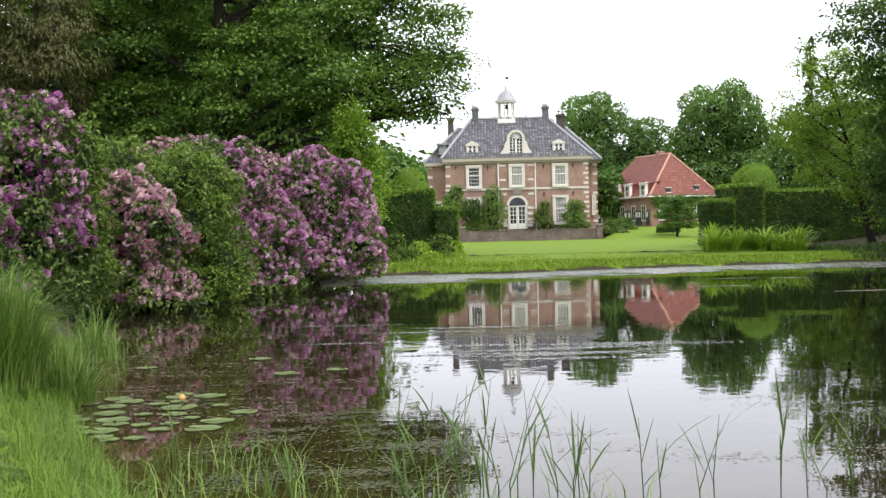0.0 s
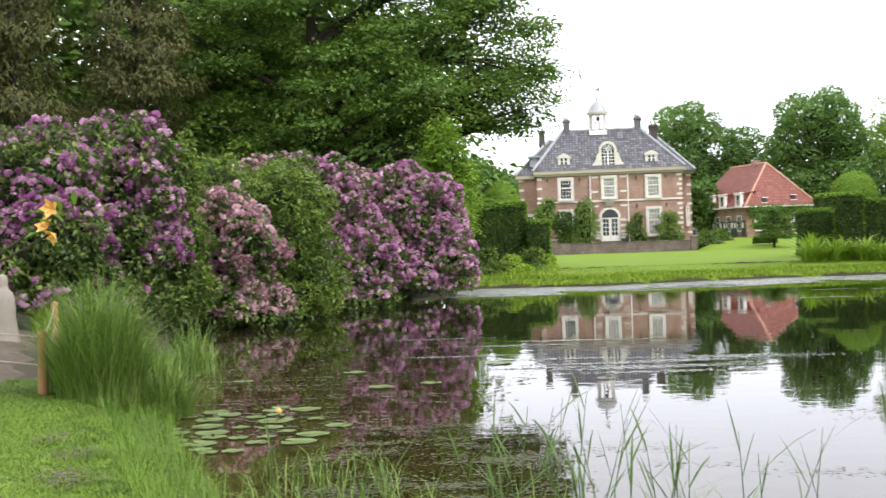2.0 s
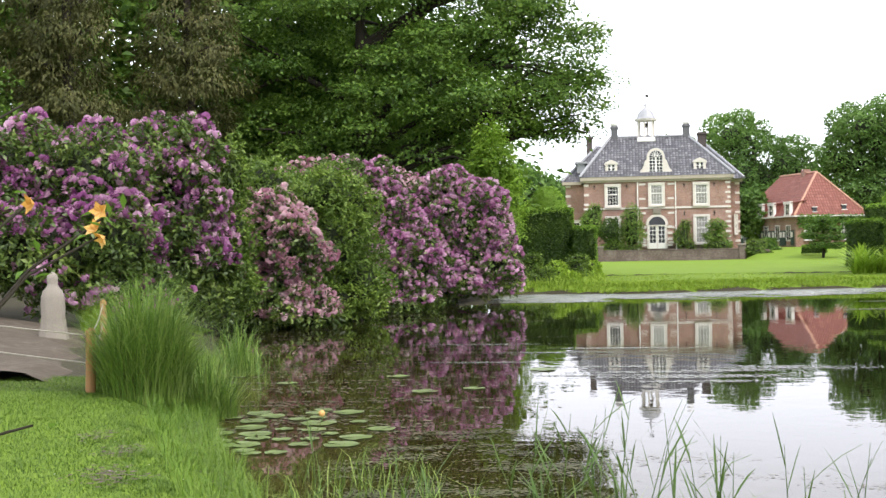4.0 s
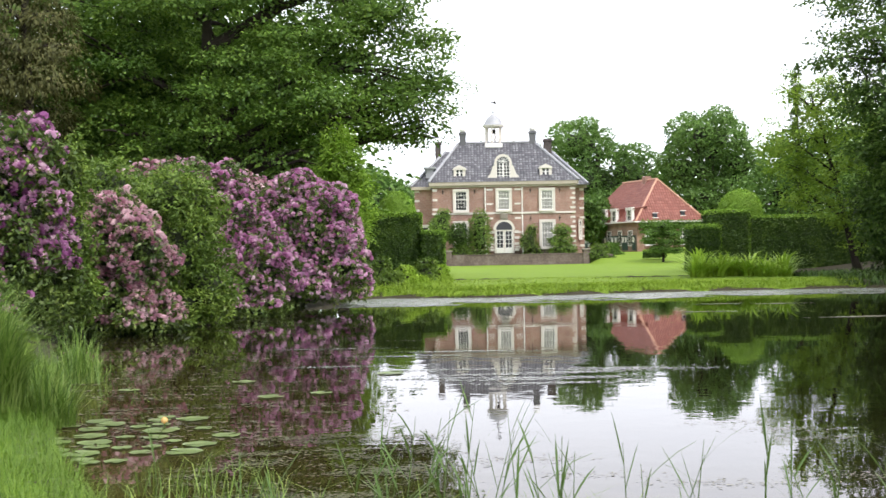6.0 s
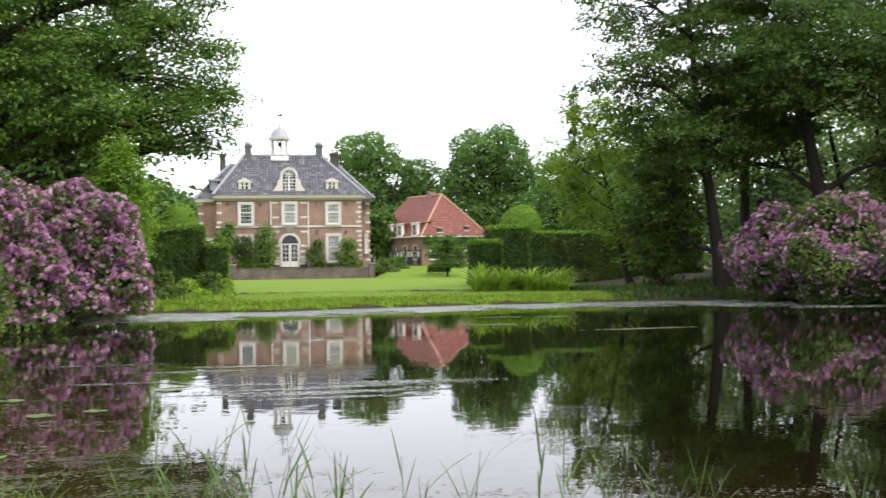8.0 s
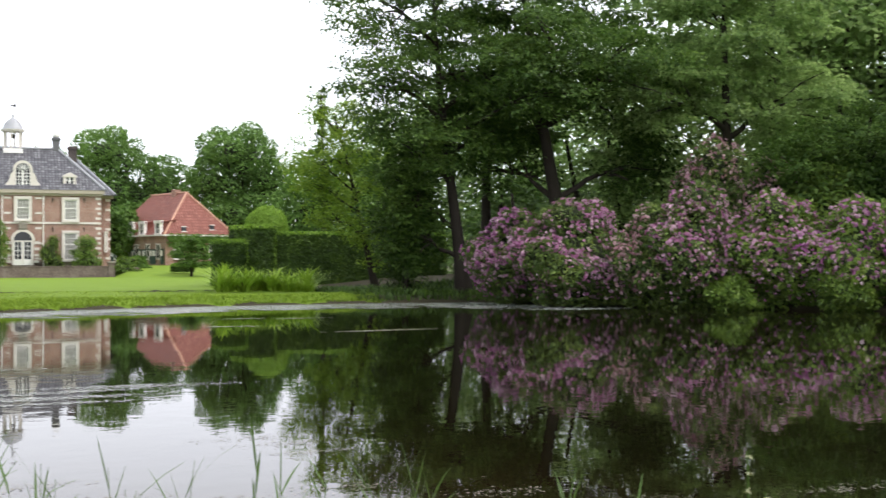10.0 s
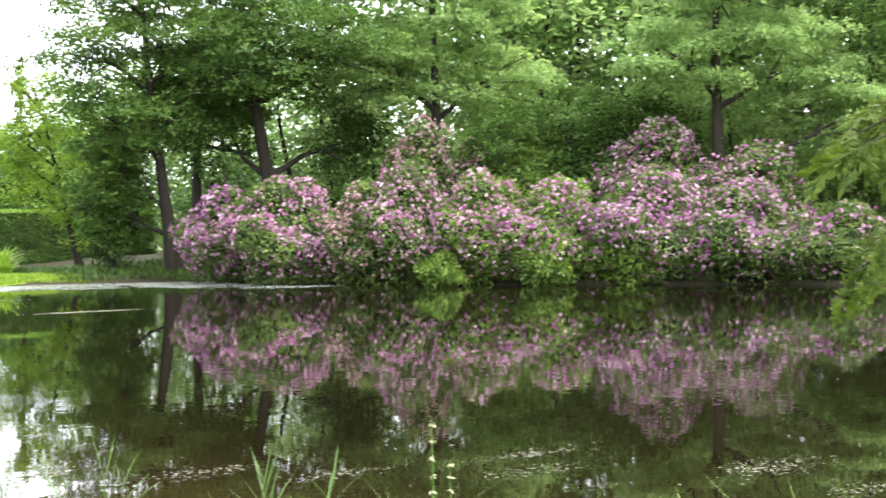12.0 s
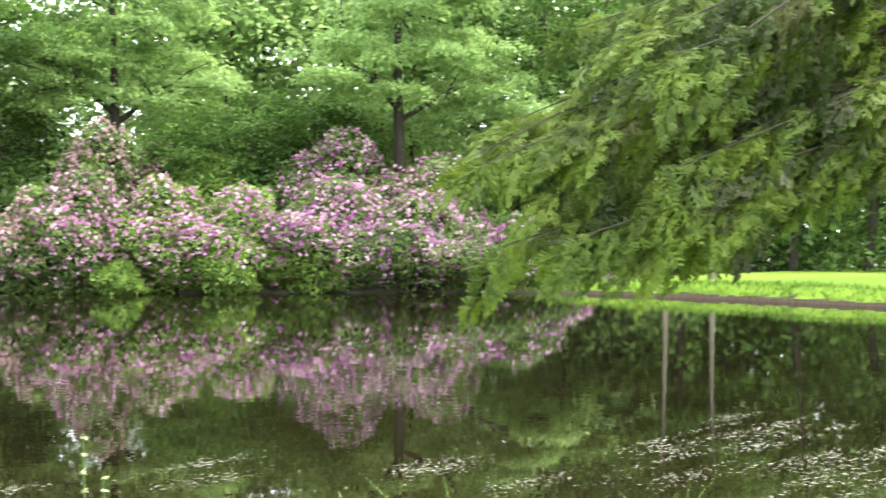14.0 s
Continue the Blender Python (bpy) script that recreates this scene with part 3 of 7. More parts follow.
def shrub(name, label, blobs, leaves, leaf, leaf_mat, flowers=0, petals=None, truss=0.13, flower_low=0.0, patchy=0.0, group="", category="shrub", seed=1, bumpy=0.24, core=0.6, clumps=0):
    rng = np.random.default_rng(seed)
    x, y = blobs[0][0], blobs[0][1]
    root = new(name)
    root.location = (x, y, 0)
    tagged(root, label, category, group)
    rel = [(b[0] - x, b[1] - y, *b[2:]) for b in blobs]
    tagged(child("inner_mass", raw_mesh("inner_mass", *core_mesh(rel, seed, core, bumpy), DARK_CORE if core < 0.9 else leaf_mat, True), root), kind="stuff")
    skin = lobed(rel, seed, clumps, 0.36, (0.7, 1.02)) if clumps else rel
    p, nrm = blob_points(skin, int(leaves * 1.35), rng, seed, (0.74, 1.06) if bumpy > 0.1 else (0.93, 1.02), bumpy)
    out, loose = (0.55, 0.45) if bumpy > 0.1 else (0.12, 0.22)
    ax = unit(nrm * out + rng.normal(size=p.shape) * 0.6 + np.array([0, 0, -0.15]))
    no = unit(nrm + rng.normal(size=p.shape) * loose + np.array([0, 0, 0.35]))
    size = leaf * rng.uniform(0.7, 1.25, len(p))
    child("foliage", raw_mesh("foliage", *leaf_arrays(p, ax, no, size, size * 0.42), leaf_mat), root)
    if flowers:
        q, qn = blob_points(skin, flowers * 4, rng, seed, (0.98, 1.07), bumpy)
        field = lumps(q * 1.3, seed + 9) + 0.5 * lumps(q * 3.1, seed + 5)
        keep = (q[:, 2] > flower_low) & (qn[:, 2] > rng.uniform(-1.15, 0.1, len(q))) & (rng.uniform(-0.7, 0.7, len(q)) * (1 - patchy) + field * (0.5 + patchy) > -0.05)
        q, qn = q[keep][:flowers], qn[keep][:flowers]
        child("blossom", raw_mesh("blossom", *truss_arrays(q, qn, truss * rng.uniform(0.75, 1.25, len(q)), rng), petals), root, "domed flower trusses")
    return root


def heap(x, y, w, top, depth=None, z0=0.0, seed=0, lobes=5):
    """A rounded heap of ellipsoids, w wide and top high."""
    r = np.random.default_rng(seed + 100)
    depth = depth or w
    hgt = top - z0
    out = [(x, y, z0 + hgt * 0.43, w * 0.4, depth * 0.4, hgt * 0.48)]
    for k in range(lobes * 2 + 2):
        a = 2.399 * k + r.uniform(-0.3, 0.3)
        h = 0.14 + 0.72 * ((k * 0.618) % 1.0)
        s = r.uniform(0.18, 0.28) * (1.22 - 0.62 * h)
        reach = 0.36 * math.sqrt(max(0.1, 1 - ((h - 0.35) / 0.62) ** 2))
        out.append((x + np.cos(a) * w * reach, y + np.sin(a) * depth * reach, z0 + hgt * h, w * s, depth * s, hgt * r.uniform(0.12, 0.19)))
    out.append((x + r.uniform(-0.1, 0.1) * w, y, z0 + hgt * 0.84, w * 0.22, depth * 0.22, hgt * 0.16))
    return out


LEFT = "rhododendrons on the near left bank"
shrub("rhododendron", "tall rhododendron covered in purple-pink trusses behind the fence",
      [(-9.75, 23.17, 3.28, 1.22, 1.16, 1.02), (-11.00, 22.67, 3.20, 1.20, 1.14, 1.09), (-9.10, 22.71, 2.04, 1.08, 1.03, 0.87), (-9.92, 22.14, 1.86, 1.06, 1.01, 0.85), (-10.98, 22.06, 1.79, 1.06, 1.01, 0.95), (-9.44, 22.78, 1.18, 1.09, 1.03, 0.65), (-8.72, 23.23, 1.03, 0.89, 0.84, 0.55)],
      19000, 0.14, RHODO, 3100, PURPLE, 0.17, 0.7, 0.75, LEFT, seed=11, clumps=14)
shrub("rhododendron", "tall dark rhododendron with purple flowers on its upper side",
      [(-8.21, 24.69, 3.71, 0.82, 0.78, 0.87), (-8.98, 24.83, 3.69, 0.71, 0.67, 0.83), (-8.42, 24.67, 2.60, 1.00, 0.95, 1.11), (-8.09, 24.89, 1.53, 0.89, 0.84, 1.06), (-8.80, 24.43, 1.33, 0.93, 0.88, 0.81), (-8.03, 25.29, 0.80, 0.84, 0.80, 0.54)],
      14000, 0.14, RHODO, 1400, PURPLE, 0.17, 1.5, 0.5, LEFT, seed=12, clumps=14)
shrub("green_shrub", "fresh green shrub grown up between the rhododendrons",
      [(-7.49, 25.55, 3.43, 0.41, 0.39, 0.75), (-7.64, 25.73, 2.11, 0.61, 0.58, 1.16), (-7.66, 25.72, 1.01, 0.73, 0.69, 0.76), (-7.65, 29.04, 3.35, 0.82, 0.78, 0.71), (-7.91, 28.51, 1.72, 0.81, 0.77, 1.35)],
      11000, 0.115, RHODO_GREEN, 0, seed=13, clumps=14)
shrub("rhododendron", "low rhododendron with pale pink trusses over brown stems",
      [(-7.16, 27.57, 2.42, 0.86, 0.82, 0.81), (-6.65, 27.41, 1.75, 0.78, 0.74, 0.91), (-7.58, 27.53, 1.33, 0.83, 0.79, 1.17), (-6.78, 27.39, 0.66, 0.85, 0.81, 0.72), (-7.68, 27.52, 0.29, 0.78, 0.74, 0.47), (-6.38, 28.22, 0.25, 0.69, 0.67, 0.60)],
      11000, 0.14, RHODO, 2300, PALE, 0.165, 0.3, 0.4, LEFT, seed=14, clumps=14)
shrub("green_shrub", "dense small-leaved green shrub at the water edge",
      [(-6.62, 31.03, 3.25, 1.02, 0.97, 0.79), (-5.90, 31.08, 2.86, 0.73, 0.69, 0.80), (-6.26, 30.85, 1.93, 1.02, 0.97, 1.31), (-5.71, 30.88, 0.89, 0.81, 0.77, 0.94), (-6.41, 30.63, 0.49, 0.95, 0.90, 0.66)],
      14000, 0.115, RHODO_GREEN, 0, seed=15, clumps=14)
shrub("rhododendron", "leaning rhododendron with a stripe of pink trusses",
      [(-6.80, 35.13, 3.95, 0.73, 0.69, 0.66), (-6.01, 35.08, 3.42, 0.82, 0.78, 0.89), (-5.36, 34.93, 2.30, 0.92, 0.87, 1.08), (-4.77, 34.77, 1.21, 0.81, 0.77, 1.01), (-5.57, 34.30, 0.93, 0.97, 0.92, 1.00), (-5.01, 34.54, 0.26, 0.97, 0.92, 0.39)],
      12500, 0.14, RHODO, 2600, PINK, 0.165, 0.3, 0.35, LEFT, seed=16, clumps=14)
shrub("rhododendron", "large rounded rhododendron in full purple-pink bloom over the water",
      [(-4.56, 40.81, 3.37, 1.26, 1.20, 1.14), (-3.48, 40.69, 2.66, 1.18, 1.12, 1.42), (-4.84, 40.38, 1.86, 1.44, 1.36, 1.62), (-2.96, 40.32, 1.51, 1.01, 0.96, 1.24), (-3.99, 40.04, 0.89, 1.61, 1.53, 0.86), (-5.00, 39.76, 0.47, 1.12, 1.06, 0.60)],
      19000, 0.14, RHODO, 4600, PINK, 0.17, 0.3, 0.35, LEFT, seed=17, clumps=14)
shrub("rhododendron", "pink rhododendron behind the front row of shrubs",
      [(-8.08, 37.54, 4.06, 0.81, 0.77, 0.67), (-8.88, 37.48, 3.91, 0.71, 0.67, 0.71), (-7.85, 37.55, 3.02, 1.24, 1.18, 1.06), (-5.92, 39.71, 3.75, 0.74, 0.71, 0.74)],
      6500, 0.14, RHODO, 1200, PALE, 0.165, 2.4, 0.2, LEFT, seed=18, clumps=14)

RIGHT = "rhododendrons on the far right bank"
# Darker leaf and purple petals on most bushes put the bank's shade into colour.
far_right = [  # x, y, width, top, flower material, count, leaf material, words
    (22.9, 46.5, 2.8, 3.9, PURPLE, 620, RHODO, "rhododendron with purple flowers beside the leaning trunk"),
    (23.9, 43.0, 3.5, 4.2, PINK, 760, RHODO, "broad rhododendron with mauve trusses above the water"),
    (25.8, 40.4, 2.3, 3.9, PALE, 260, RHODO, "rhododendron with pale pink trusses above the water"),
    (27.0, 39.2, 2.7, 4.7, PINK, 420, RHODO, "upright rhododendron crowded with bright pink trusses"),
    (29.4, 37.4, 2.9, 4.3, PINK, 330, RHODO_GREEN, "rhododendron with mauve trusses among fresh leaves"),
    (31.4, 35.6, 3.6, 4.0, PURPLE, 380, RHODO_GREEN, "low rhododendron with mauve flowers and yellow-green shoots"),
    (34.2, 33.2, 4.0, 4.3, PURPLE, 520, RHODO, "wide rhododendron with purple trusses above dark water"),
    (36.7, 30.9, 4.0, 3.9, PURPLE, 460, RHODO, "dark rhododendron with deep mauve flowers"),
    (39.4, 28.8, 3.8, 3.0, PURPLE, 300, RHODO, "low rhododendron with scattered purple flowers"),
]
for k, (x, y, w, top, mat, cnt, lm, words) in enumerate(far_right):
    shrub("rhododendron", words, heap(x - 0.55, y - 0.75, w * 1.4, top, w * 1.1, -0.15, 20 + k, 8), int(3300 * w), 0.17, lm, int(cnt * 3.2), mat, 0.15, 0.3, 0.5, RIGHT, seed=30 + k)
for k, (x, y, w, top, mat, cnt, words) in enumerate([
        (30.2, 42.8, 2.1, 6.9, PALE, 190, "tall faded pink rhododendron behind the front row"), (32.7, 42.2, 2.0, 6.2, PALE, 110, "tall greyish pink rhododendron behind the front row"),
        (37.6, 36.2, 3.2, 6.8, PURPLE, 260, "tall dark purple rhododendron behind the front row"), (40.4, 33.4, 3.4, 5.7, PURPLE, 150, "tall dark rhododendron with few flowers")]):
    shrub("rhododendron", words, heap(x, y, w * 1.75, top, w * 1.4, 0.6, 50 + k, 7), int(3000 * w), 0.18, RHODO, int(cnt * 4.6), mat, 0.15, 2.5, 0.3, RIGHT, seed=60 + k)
shrub("green_shrub", "yellow-green shrub between rhododendrons on the far bank", heap(33.6, 39.6, 3.8, 5.7, 3.0, 0.6, 71), 9500, 0.18, RHODO_GREEN, 0, seed=71)
for k, (x, y, w, top) in enumerate([(30.4, 35.4, 2.0, 2.1), (27.6, 37.8, 1.8, 1.2), (33.2, 33.8, 2.2, 2.7)]):
    shrub("green_shrub", "yellow-green leafy shrub among the rhododendrons", heap(x - 1.0, y - 1.3, w, top, w, -0.1, 120 + k, 4), int(2000 * w), 0.17, RHODO_GREEN, 0, seed=130 + k)


# ---------------------------------------------------------------- trees
def tree(name, label, base, blobs, trunk, leaves, leaf, mat, seed, top=None, spray=0.85, flat=0.3, limbs=3, lean=(0, 0), droop=0.0, shell=0.35, per=60, slim=0.7, bark=None, pads=0):
    """blobs: ellipsoids of the crown relative to the foot; trunk: radius at the foot."""
    rng = np.random.default_rng(seed)
    root = new(name)
    root.location = base
    tagged(root, label, "tree")
    B = np.array(blobs, float)
    top = top or (B[:, 2] + 0.4 * B[:, 5]).max()
    h = np.linspace(0, 1, 9)
    wob = np.stack([np.sin(h * 5 + seed), np.cos(h * 4 + seed * 2)], -1) * 0.12 * (h[:, None])
    axis = np.stack([lean[0] * h + wob[:, 0], lean[1] * h + wob[:, 1], -0.3 + h * (top + 0.3)], -1)
    rad = trunk * (1 - 0.8 * h) * (1 + 0.5 * np.exp(-h * 18))
    child("trunk", raw_mesh("trunk", *tube_arrays(axis, rad, 10), bark or BARK, True), root)
    vol = (B[:, 3] * B[:, 4] * B[:, 5]) ** 0.67
    nc = int(leaves * 1.35) // per
    pick = rng.choice(len(B), nc, p=vol / vol.sum())
    d = unit(rng.normal(size=(nc, 3)))
    r = (shell + (1 - shell) * rng.uniform(0, 1, nc) ** 0.5) * (1 + 0.25 * lumps(d * 2.5 + pick[:, None] * 2.1, seed))
    c = B[pick, :3] + d * B[pick, 3:] * r[:, None]
    if pads:  # foliage held in flat layers, with dark gaps between them
        z = 1 - 1.9 * (np.arange(pads) + 0.5) / pads
        turn = 2.399 * np.arange(pads) + rng.uniform(0, 6.28, (len(B), 1))
        ring = np.sqrt(1 - z * z) * 0.68
        pc = np.stack([np.cos(turn) * ring, np.sin(turn) * ring, 0 * turn + z * 0.8], -1) * B[:, None, 3:] + B[:, None, :3]
        own = rng.integers(0, pads, nc)
        spread = np.sqrt(rng.uniform(0, 1, (nc, 1)))
        d = unit(rng.normal(size=(nc, 3)) * np.array([1, 1, 0.35]))
        c = pc[pick, own] + d * spread * np.stack([B[pick, 3] * 0.52, B[pick, 4] * 0.52, 0.2 + 0.12 * B[pick, 5]], -1)
        c[:, 2] -= 0.35 * spread[:, 0] ** 2
    tubes = []
    for k, b in enumerate(B):
        hz = np.clip((b[2] - 0.35 * np.hypot(b[0], b[1]) - 0.2 * b[5]) / top, 0.12, 0.92)
        start = np.array([np.interp(hz, h, axis[:, i]) for i in range(3)])
        mine = np.where(pick == k)[0]
        goals = [b[:3]] + [c[i] for i in (rng.choice(mine, min(limbs, len(mine)), replace=False) if len(mine) else [])]
        mid = None
        for q, goal in enumerate(goals):
            s = start if q == 0 or mid is None else mid
            t = np.linspace(0, 1, 6)[:, None]
            line = s + (goal - s) * t + np.array([0, 0, 1.0]) * np.sin(t * np.pi) * (0.06 * np.linalg.norm(goal - s)) + rng.normal(size=(6, 3)) * 0.06 * np.sin(t * np.pi)
            r0 = trunk * (0.42 if q == 0 else 0.2)
            tubes.append(tube_arrays(line, r0 * (1 - 0.8 * t[:, 0]), 5))
            if q == 0:
                mid = line[3]
    tagged(child("branchwork", raw_mesh("branchwork", *joined(tubes), BARK, True), root), kind="stuff")
    n = nc * per
    cc, dd = np.repeat(c, per, 0), np.repeat(d, per, 0)
    width = np.repeat(spray * rng.uniform(0.55, 1.25, nc), per)[:, None]
    dome = unit(rng.normal(size=(n, 3)) * np.array([1, 1, 0.8]))
    dome[:, 2] = np.where(rng.uniform(size=n) < 0.8, np.abs(dome[:, 2]), dome[:, 2])
    off = dome * (0.25 + 0.55 * rng.uniform(0, 1, (n, 1)) ** 0.5) * width * np.array([1, 1, 0.35 + flat])
    p = cc + off - np.array([0, 0, 1.0]) * (np.linalg.norm(off[:, :2], axis=1) * (0.22 + droop))[:, None]
    ax = unit(off + dd * 0.3 + rng.normal(size=(n, 3)) * 0.35 * width + np.array([0, 0, -0.25 - droop]) * width)
    tiltc = np.repeat(rng.normal(size=(nc, 3)) * 0.25, per, 0)
    no = unit(np.array([0, 0, 0.8]) + dd * 0.8 + tiltc + off / width * 0.6 + rng.normal(size=(n, 3)) * 0.22)
    size = leaf * 0.83 * rng.uniform(0.65, 1.3, n)
    child("crown", raw_mesh("crown", *leaf_arrays(p, ax, no, size, size * slim), mat), root)
    return root


def gz(x, y):
    return float(ground_z(np.array([x]), np.array([y]))[0])


# the great oak leaning over the left bank
tree("oak_tree", "large spreading oak with dark trunk and ragged outline over the bank", (-9.3, 51.5, 0.4),
     [(0, 0, 11.5, 5, 4, 4.5), (4.2, 0, 12.0, 3.8, 3.2, 3.6), (7.4, 0.4, 9.9, 2.9, 2.6, 2.4), (9.1, -0.6, 8.3, 1.55, 1.8, 1.6), (5.0, -1.2, 7.6, 2.8, 2.4, 1.9), (7.4, -0.8, 7.2, 1.7, 1.8, 1.5), (9.1, -0.4, 6.6, 0.8, 1.0, 0.8),
      (-4.0, 0, 9.5, 3.6, 3.2, 3.0), (1.2, -1.5, 7.0, 3.2, 2.6, 1.9), (3, 0, 15.5, 4.5, 3.6, 3.0), (7.4, 0.4, 13.2, 2.2, 2.4, 2.4), (-2.6, -1.2, 6.2, 2.6, 2.2, 1.6), (4.2, -1.6, 5.6, 2.0, 1.8, 1.2)],
     0.55, 72000, 0.2, OAK, 3, 14, 1.15, 0.42, 7, per=80, pads=9)
tree("oak_tree", "tall oak with dark foliage behind the shrubs", (-13.0, 56.0, 0.4), [(0, 0, 12, 5, 4, 5), (3.5, -1, 8, 3.5, 3, 3), (-3.5, -1, 8.5, 3.5, 3, 3), (0.5, -2, 6, 3.5, 2.6, 2.2)], 0.45, 32000, 0.24, OAK, 4, 13, 1.15, 0.4, 5, per=70, pads=9)
tree("bald_cypress", "light green feathery tree with hanging foliage at the bank", (-3.45, 48.4, 0.3), [(0.1, -0.6, 5.0, 0.7, 0.8, 1.1), (0.25, -0.6, 3.9, 0.85, 0.9, 1.2), (-0.3, -0.6, 3.4, 1.1, 1.1, 1.4), (0.35, -0.6, 2.6, 0.9, 1.0, 1.3), (-0.4, -0.6, 2.0, 1.2, 1.2, 1.2), (-0.1, -0.4, 5.9, 0.4, 0.5, 0.7)],
     0.2, 13000, 0.15, LIGHT_LEAF, 5, 6.2, 0.6, 0.8, 3, droop=0.4)


def conifer(label, base, height, width, seed, mat, n):
    blobs = []
    r = np.random.default_rng(seed)
    for k in range(13):
        h = 0.1 + 0.88 * k / 12
        for q in range(3):
            a = r.uniform(0, 6.28)
            w = width * (1.05 - h) * 0.5
            blobs.append((np.cos(a) * w * 0.6, np.sin(a) * w * 0.6, height * h, w * 0.75, w * 0.75, 0.55))
    return tree("spruce_tree", label, base, blobs, 0.3, int(n * 1.15), 0.24, mat, seed, height * 0.97, 0.75, 0.4, 1, droop=0.8, per=50, slim=0.28)


conifer("old spruce with brownish drooping boughs behind the shrubs", (-14.9, 45.6, 0.6), 17, 6.0, 7, SPRUCE, 26000)
conifer("old spruce with olive-brown boughs above the shrubs", (-18.0, 41.5, 0.6), 17, 5.6, 8, SPRUCE, 22000)
conifer("dark spruce with hanging boughs in the wood", (-20.6, 44.5, 0.6), 18, 6.0, 9, SPRUCE, 15000)
tree("beech_tree", "green beech between the spruces", (-20.5, 37.0, 0.6), [(0, 0, 8, 2.6, 2.4, 3), (0.8, 0, 5.2, 2.0, 2, 1.8), (0, 0, 11.5, 2.6, 2.4, 2.5)], 0.25, 9000, 0.2, OAK, 10, 12)

# right bank
tree("beech_tree", "tall beech with layered branches and a bare leaning trunk", (22.1, 50.4, 0.5),
     [(-0.5, 0, 10.0, 3.6, 3.6, 2.4), (-3.9, 0, 9.4, 2.3, 2.6, 2.2), (-3.2, -0.6, 6.4, 1.9, 2.2, 1.7), (-0.4, -1, 6.4, 2.4, 2.4, 1.3), (0, 0, 14.5, 4.2, 3.8, 3.0), (-4.1, 0, 12.8, 2.3, 2.4, 2.0), (-3.0, 0.4, 4.2, 1.6, 1.8, 1.4), (-2.4, 0.6, 2.4, 1.2, 1.4, 1.6),
      (1.6, -2.6, 9.6, 3.2, 3.0, 1.8), (1.8, -4.6, 8.6, 2.8, 2.6, 1.5), (0.4, 1.5, 7.6, 3.0, 2.2, 1.6)],
     0.31, 40000, 0.2, BEECH, 21, 13.5, 1.1, 0.3, 6, per=66, pads=8, lean=(-1.5, 0.3))
tree("beech_tree", "tall tree with a straight brown trunk behind the rhododendrons", (27.2, 49.6, 0.7),
     [(0, 0, 11.0, 3.6, 3.4, 2.6), (-2.6, 0, 8.2, 2.6, 2.6, 1.8), (2.8, 0, 8.8, 2.8, 2.6, 2.2), (-1, 0, 14.5, 4.6, 3.8, 3.0), (3.2, -0.6, 5.6, 2.2, 2, 1.6), (-2.4, -4.0, 10.4, 3.0, 2.8, 1.7), (-0.4, -5.6, 9.6, 2.8, 2.6, 1.6), (-2.6, 1.4, 5.4, 2.4, 1.8, 1.6)],
     0.4, 29000, 0.21, BEECH, 22, 15, 1.1, 0.3, 6, per=66, pads=8, lean=(-2.9, 0.2))
tree("beech_tree", "slim dark tree in the wood behind the bank", (24.6, 53.5, 0.7), [(0, 0, 11, 3.4, 3, 3.0), (1.0, 0, 7.6, 2.6, 2.4, 1.8)], 0.3, 14000, 0.22, BEECH, 23, 13, 1.05, 0.2, 5, per=60, pads=8)
tree("yew_tree", "dark low evergreen hanging down to the bank", (19.7, 51.6, 0.4), [(0, 0, 1.6, 1.0, 1.0, 1.5), (-0.5, 0, 3.0, 1.1, 1.0, 1.4), (0.6, 0.3, 3.6, 1.2, 1.1, 1.5), (0.2, 0.2, 5.0, 1.3, 1.2, 1.4)], 0.16, 15000, 0.15, HEDGE, 31, 5.5, 0.6, 0.5, 3, droop=0.4)
tree("young_tree", "light green young tree with thin open branches", (21.4, 60.4, 0.5), [(-4.0, 0, 6.6, 1.0, 1.2, 1.0), (-3.5, 0, 5.3, 1.2, 1.2, 0.8), (-2.4, 0, 6.9, 1.2, 1.3, 1.1), (-2.2, 0, 8.3, 1.0, 1.1, 0.9), (-3.3, 0, 9.1, 0.35, 0.4, 0.8), (-1.2, 0, 5.2, 1.5, 1.4, 1.0),
                    (-0.6, 0, 7.2, 1.4, 1.4, 1.2), (-1.0, 0, 9.0, 1.0, 1.0, 0.9), (-2.8, 0, 3.9, 1.2, 1.2, 0.8), (-1.2, -0.2, 2.9, 1.2, 1.2, 1.0), (0.8, 0, 5.4, 1.4, 1.3, 1.2), (0.9, 0, 3.2, 1.3, 1.2, 1.0), (0.2, -0.2, 1.3, 1.1, 0.9, 0.8)],
     0.17, 12500, 0.17, YOUNG_LEAF, 24, 8.8, 0.7, 0.35, 3, per=40, lean=(-2.2, 0))
tree("cypress_tree", "narrow dark cypress standing above the other trees", (22.3, 73.0, 0.5), [(0, 0, 3.5, 0.42, 0.42, 3), (0, 0, 7.5, 0.4, 0.4, 3.2), (0, 0, 10.4, 0.24, 0.24, 1.7)], 0.15, 6500, 0.16, HEDGE, 25, 12, 0.22, 1.4, 1)
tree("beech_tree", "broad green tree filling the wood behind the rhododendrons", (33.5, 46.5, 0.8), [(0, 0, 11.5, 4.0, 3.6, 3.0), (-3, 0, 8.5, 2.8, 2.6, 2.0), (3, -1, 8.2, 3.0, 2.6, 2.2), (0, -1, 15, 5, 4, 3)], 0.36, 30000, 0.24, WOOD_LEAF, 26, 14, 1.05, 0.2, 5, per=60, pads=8)
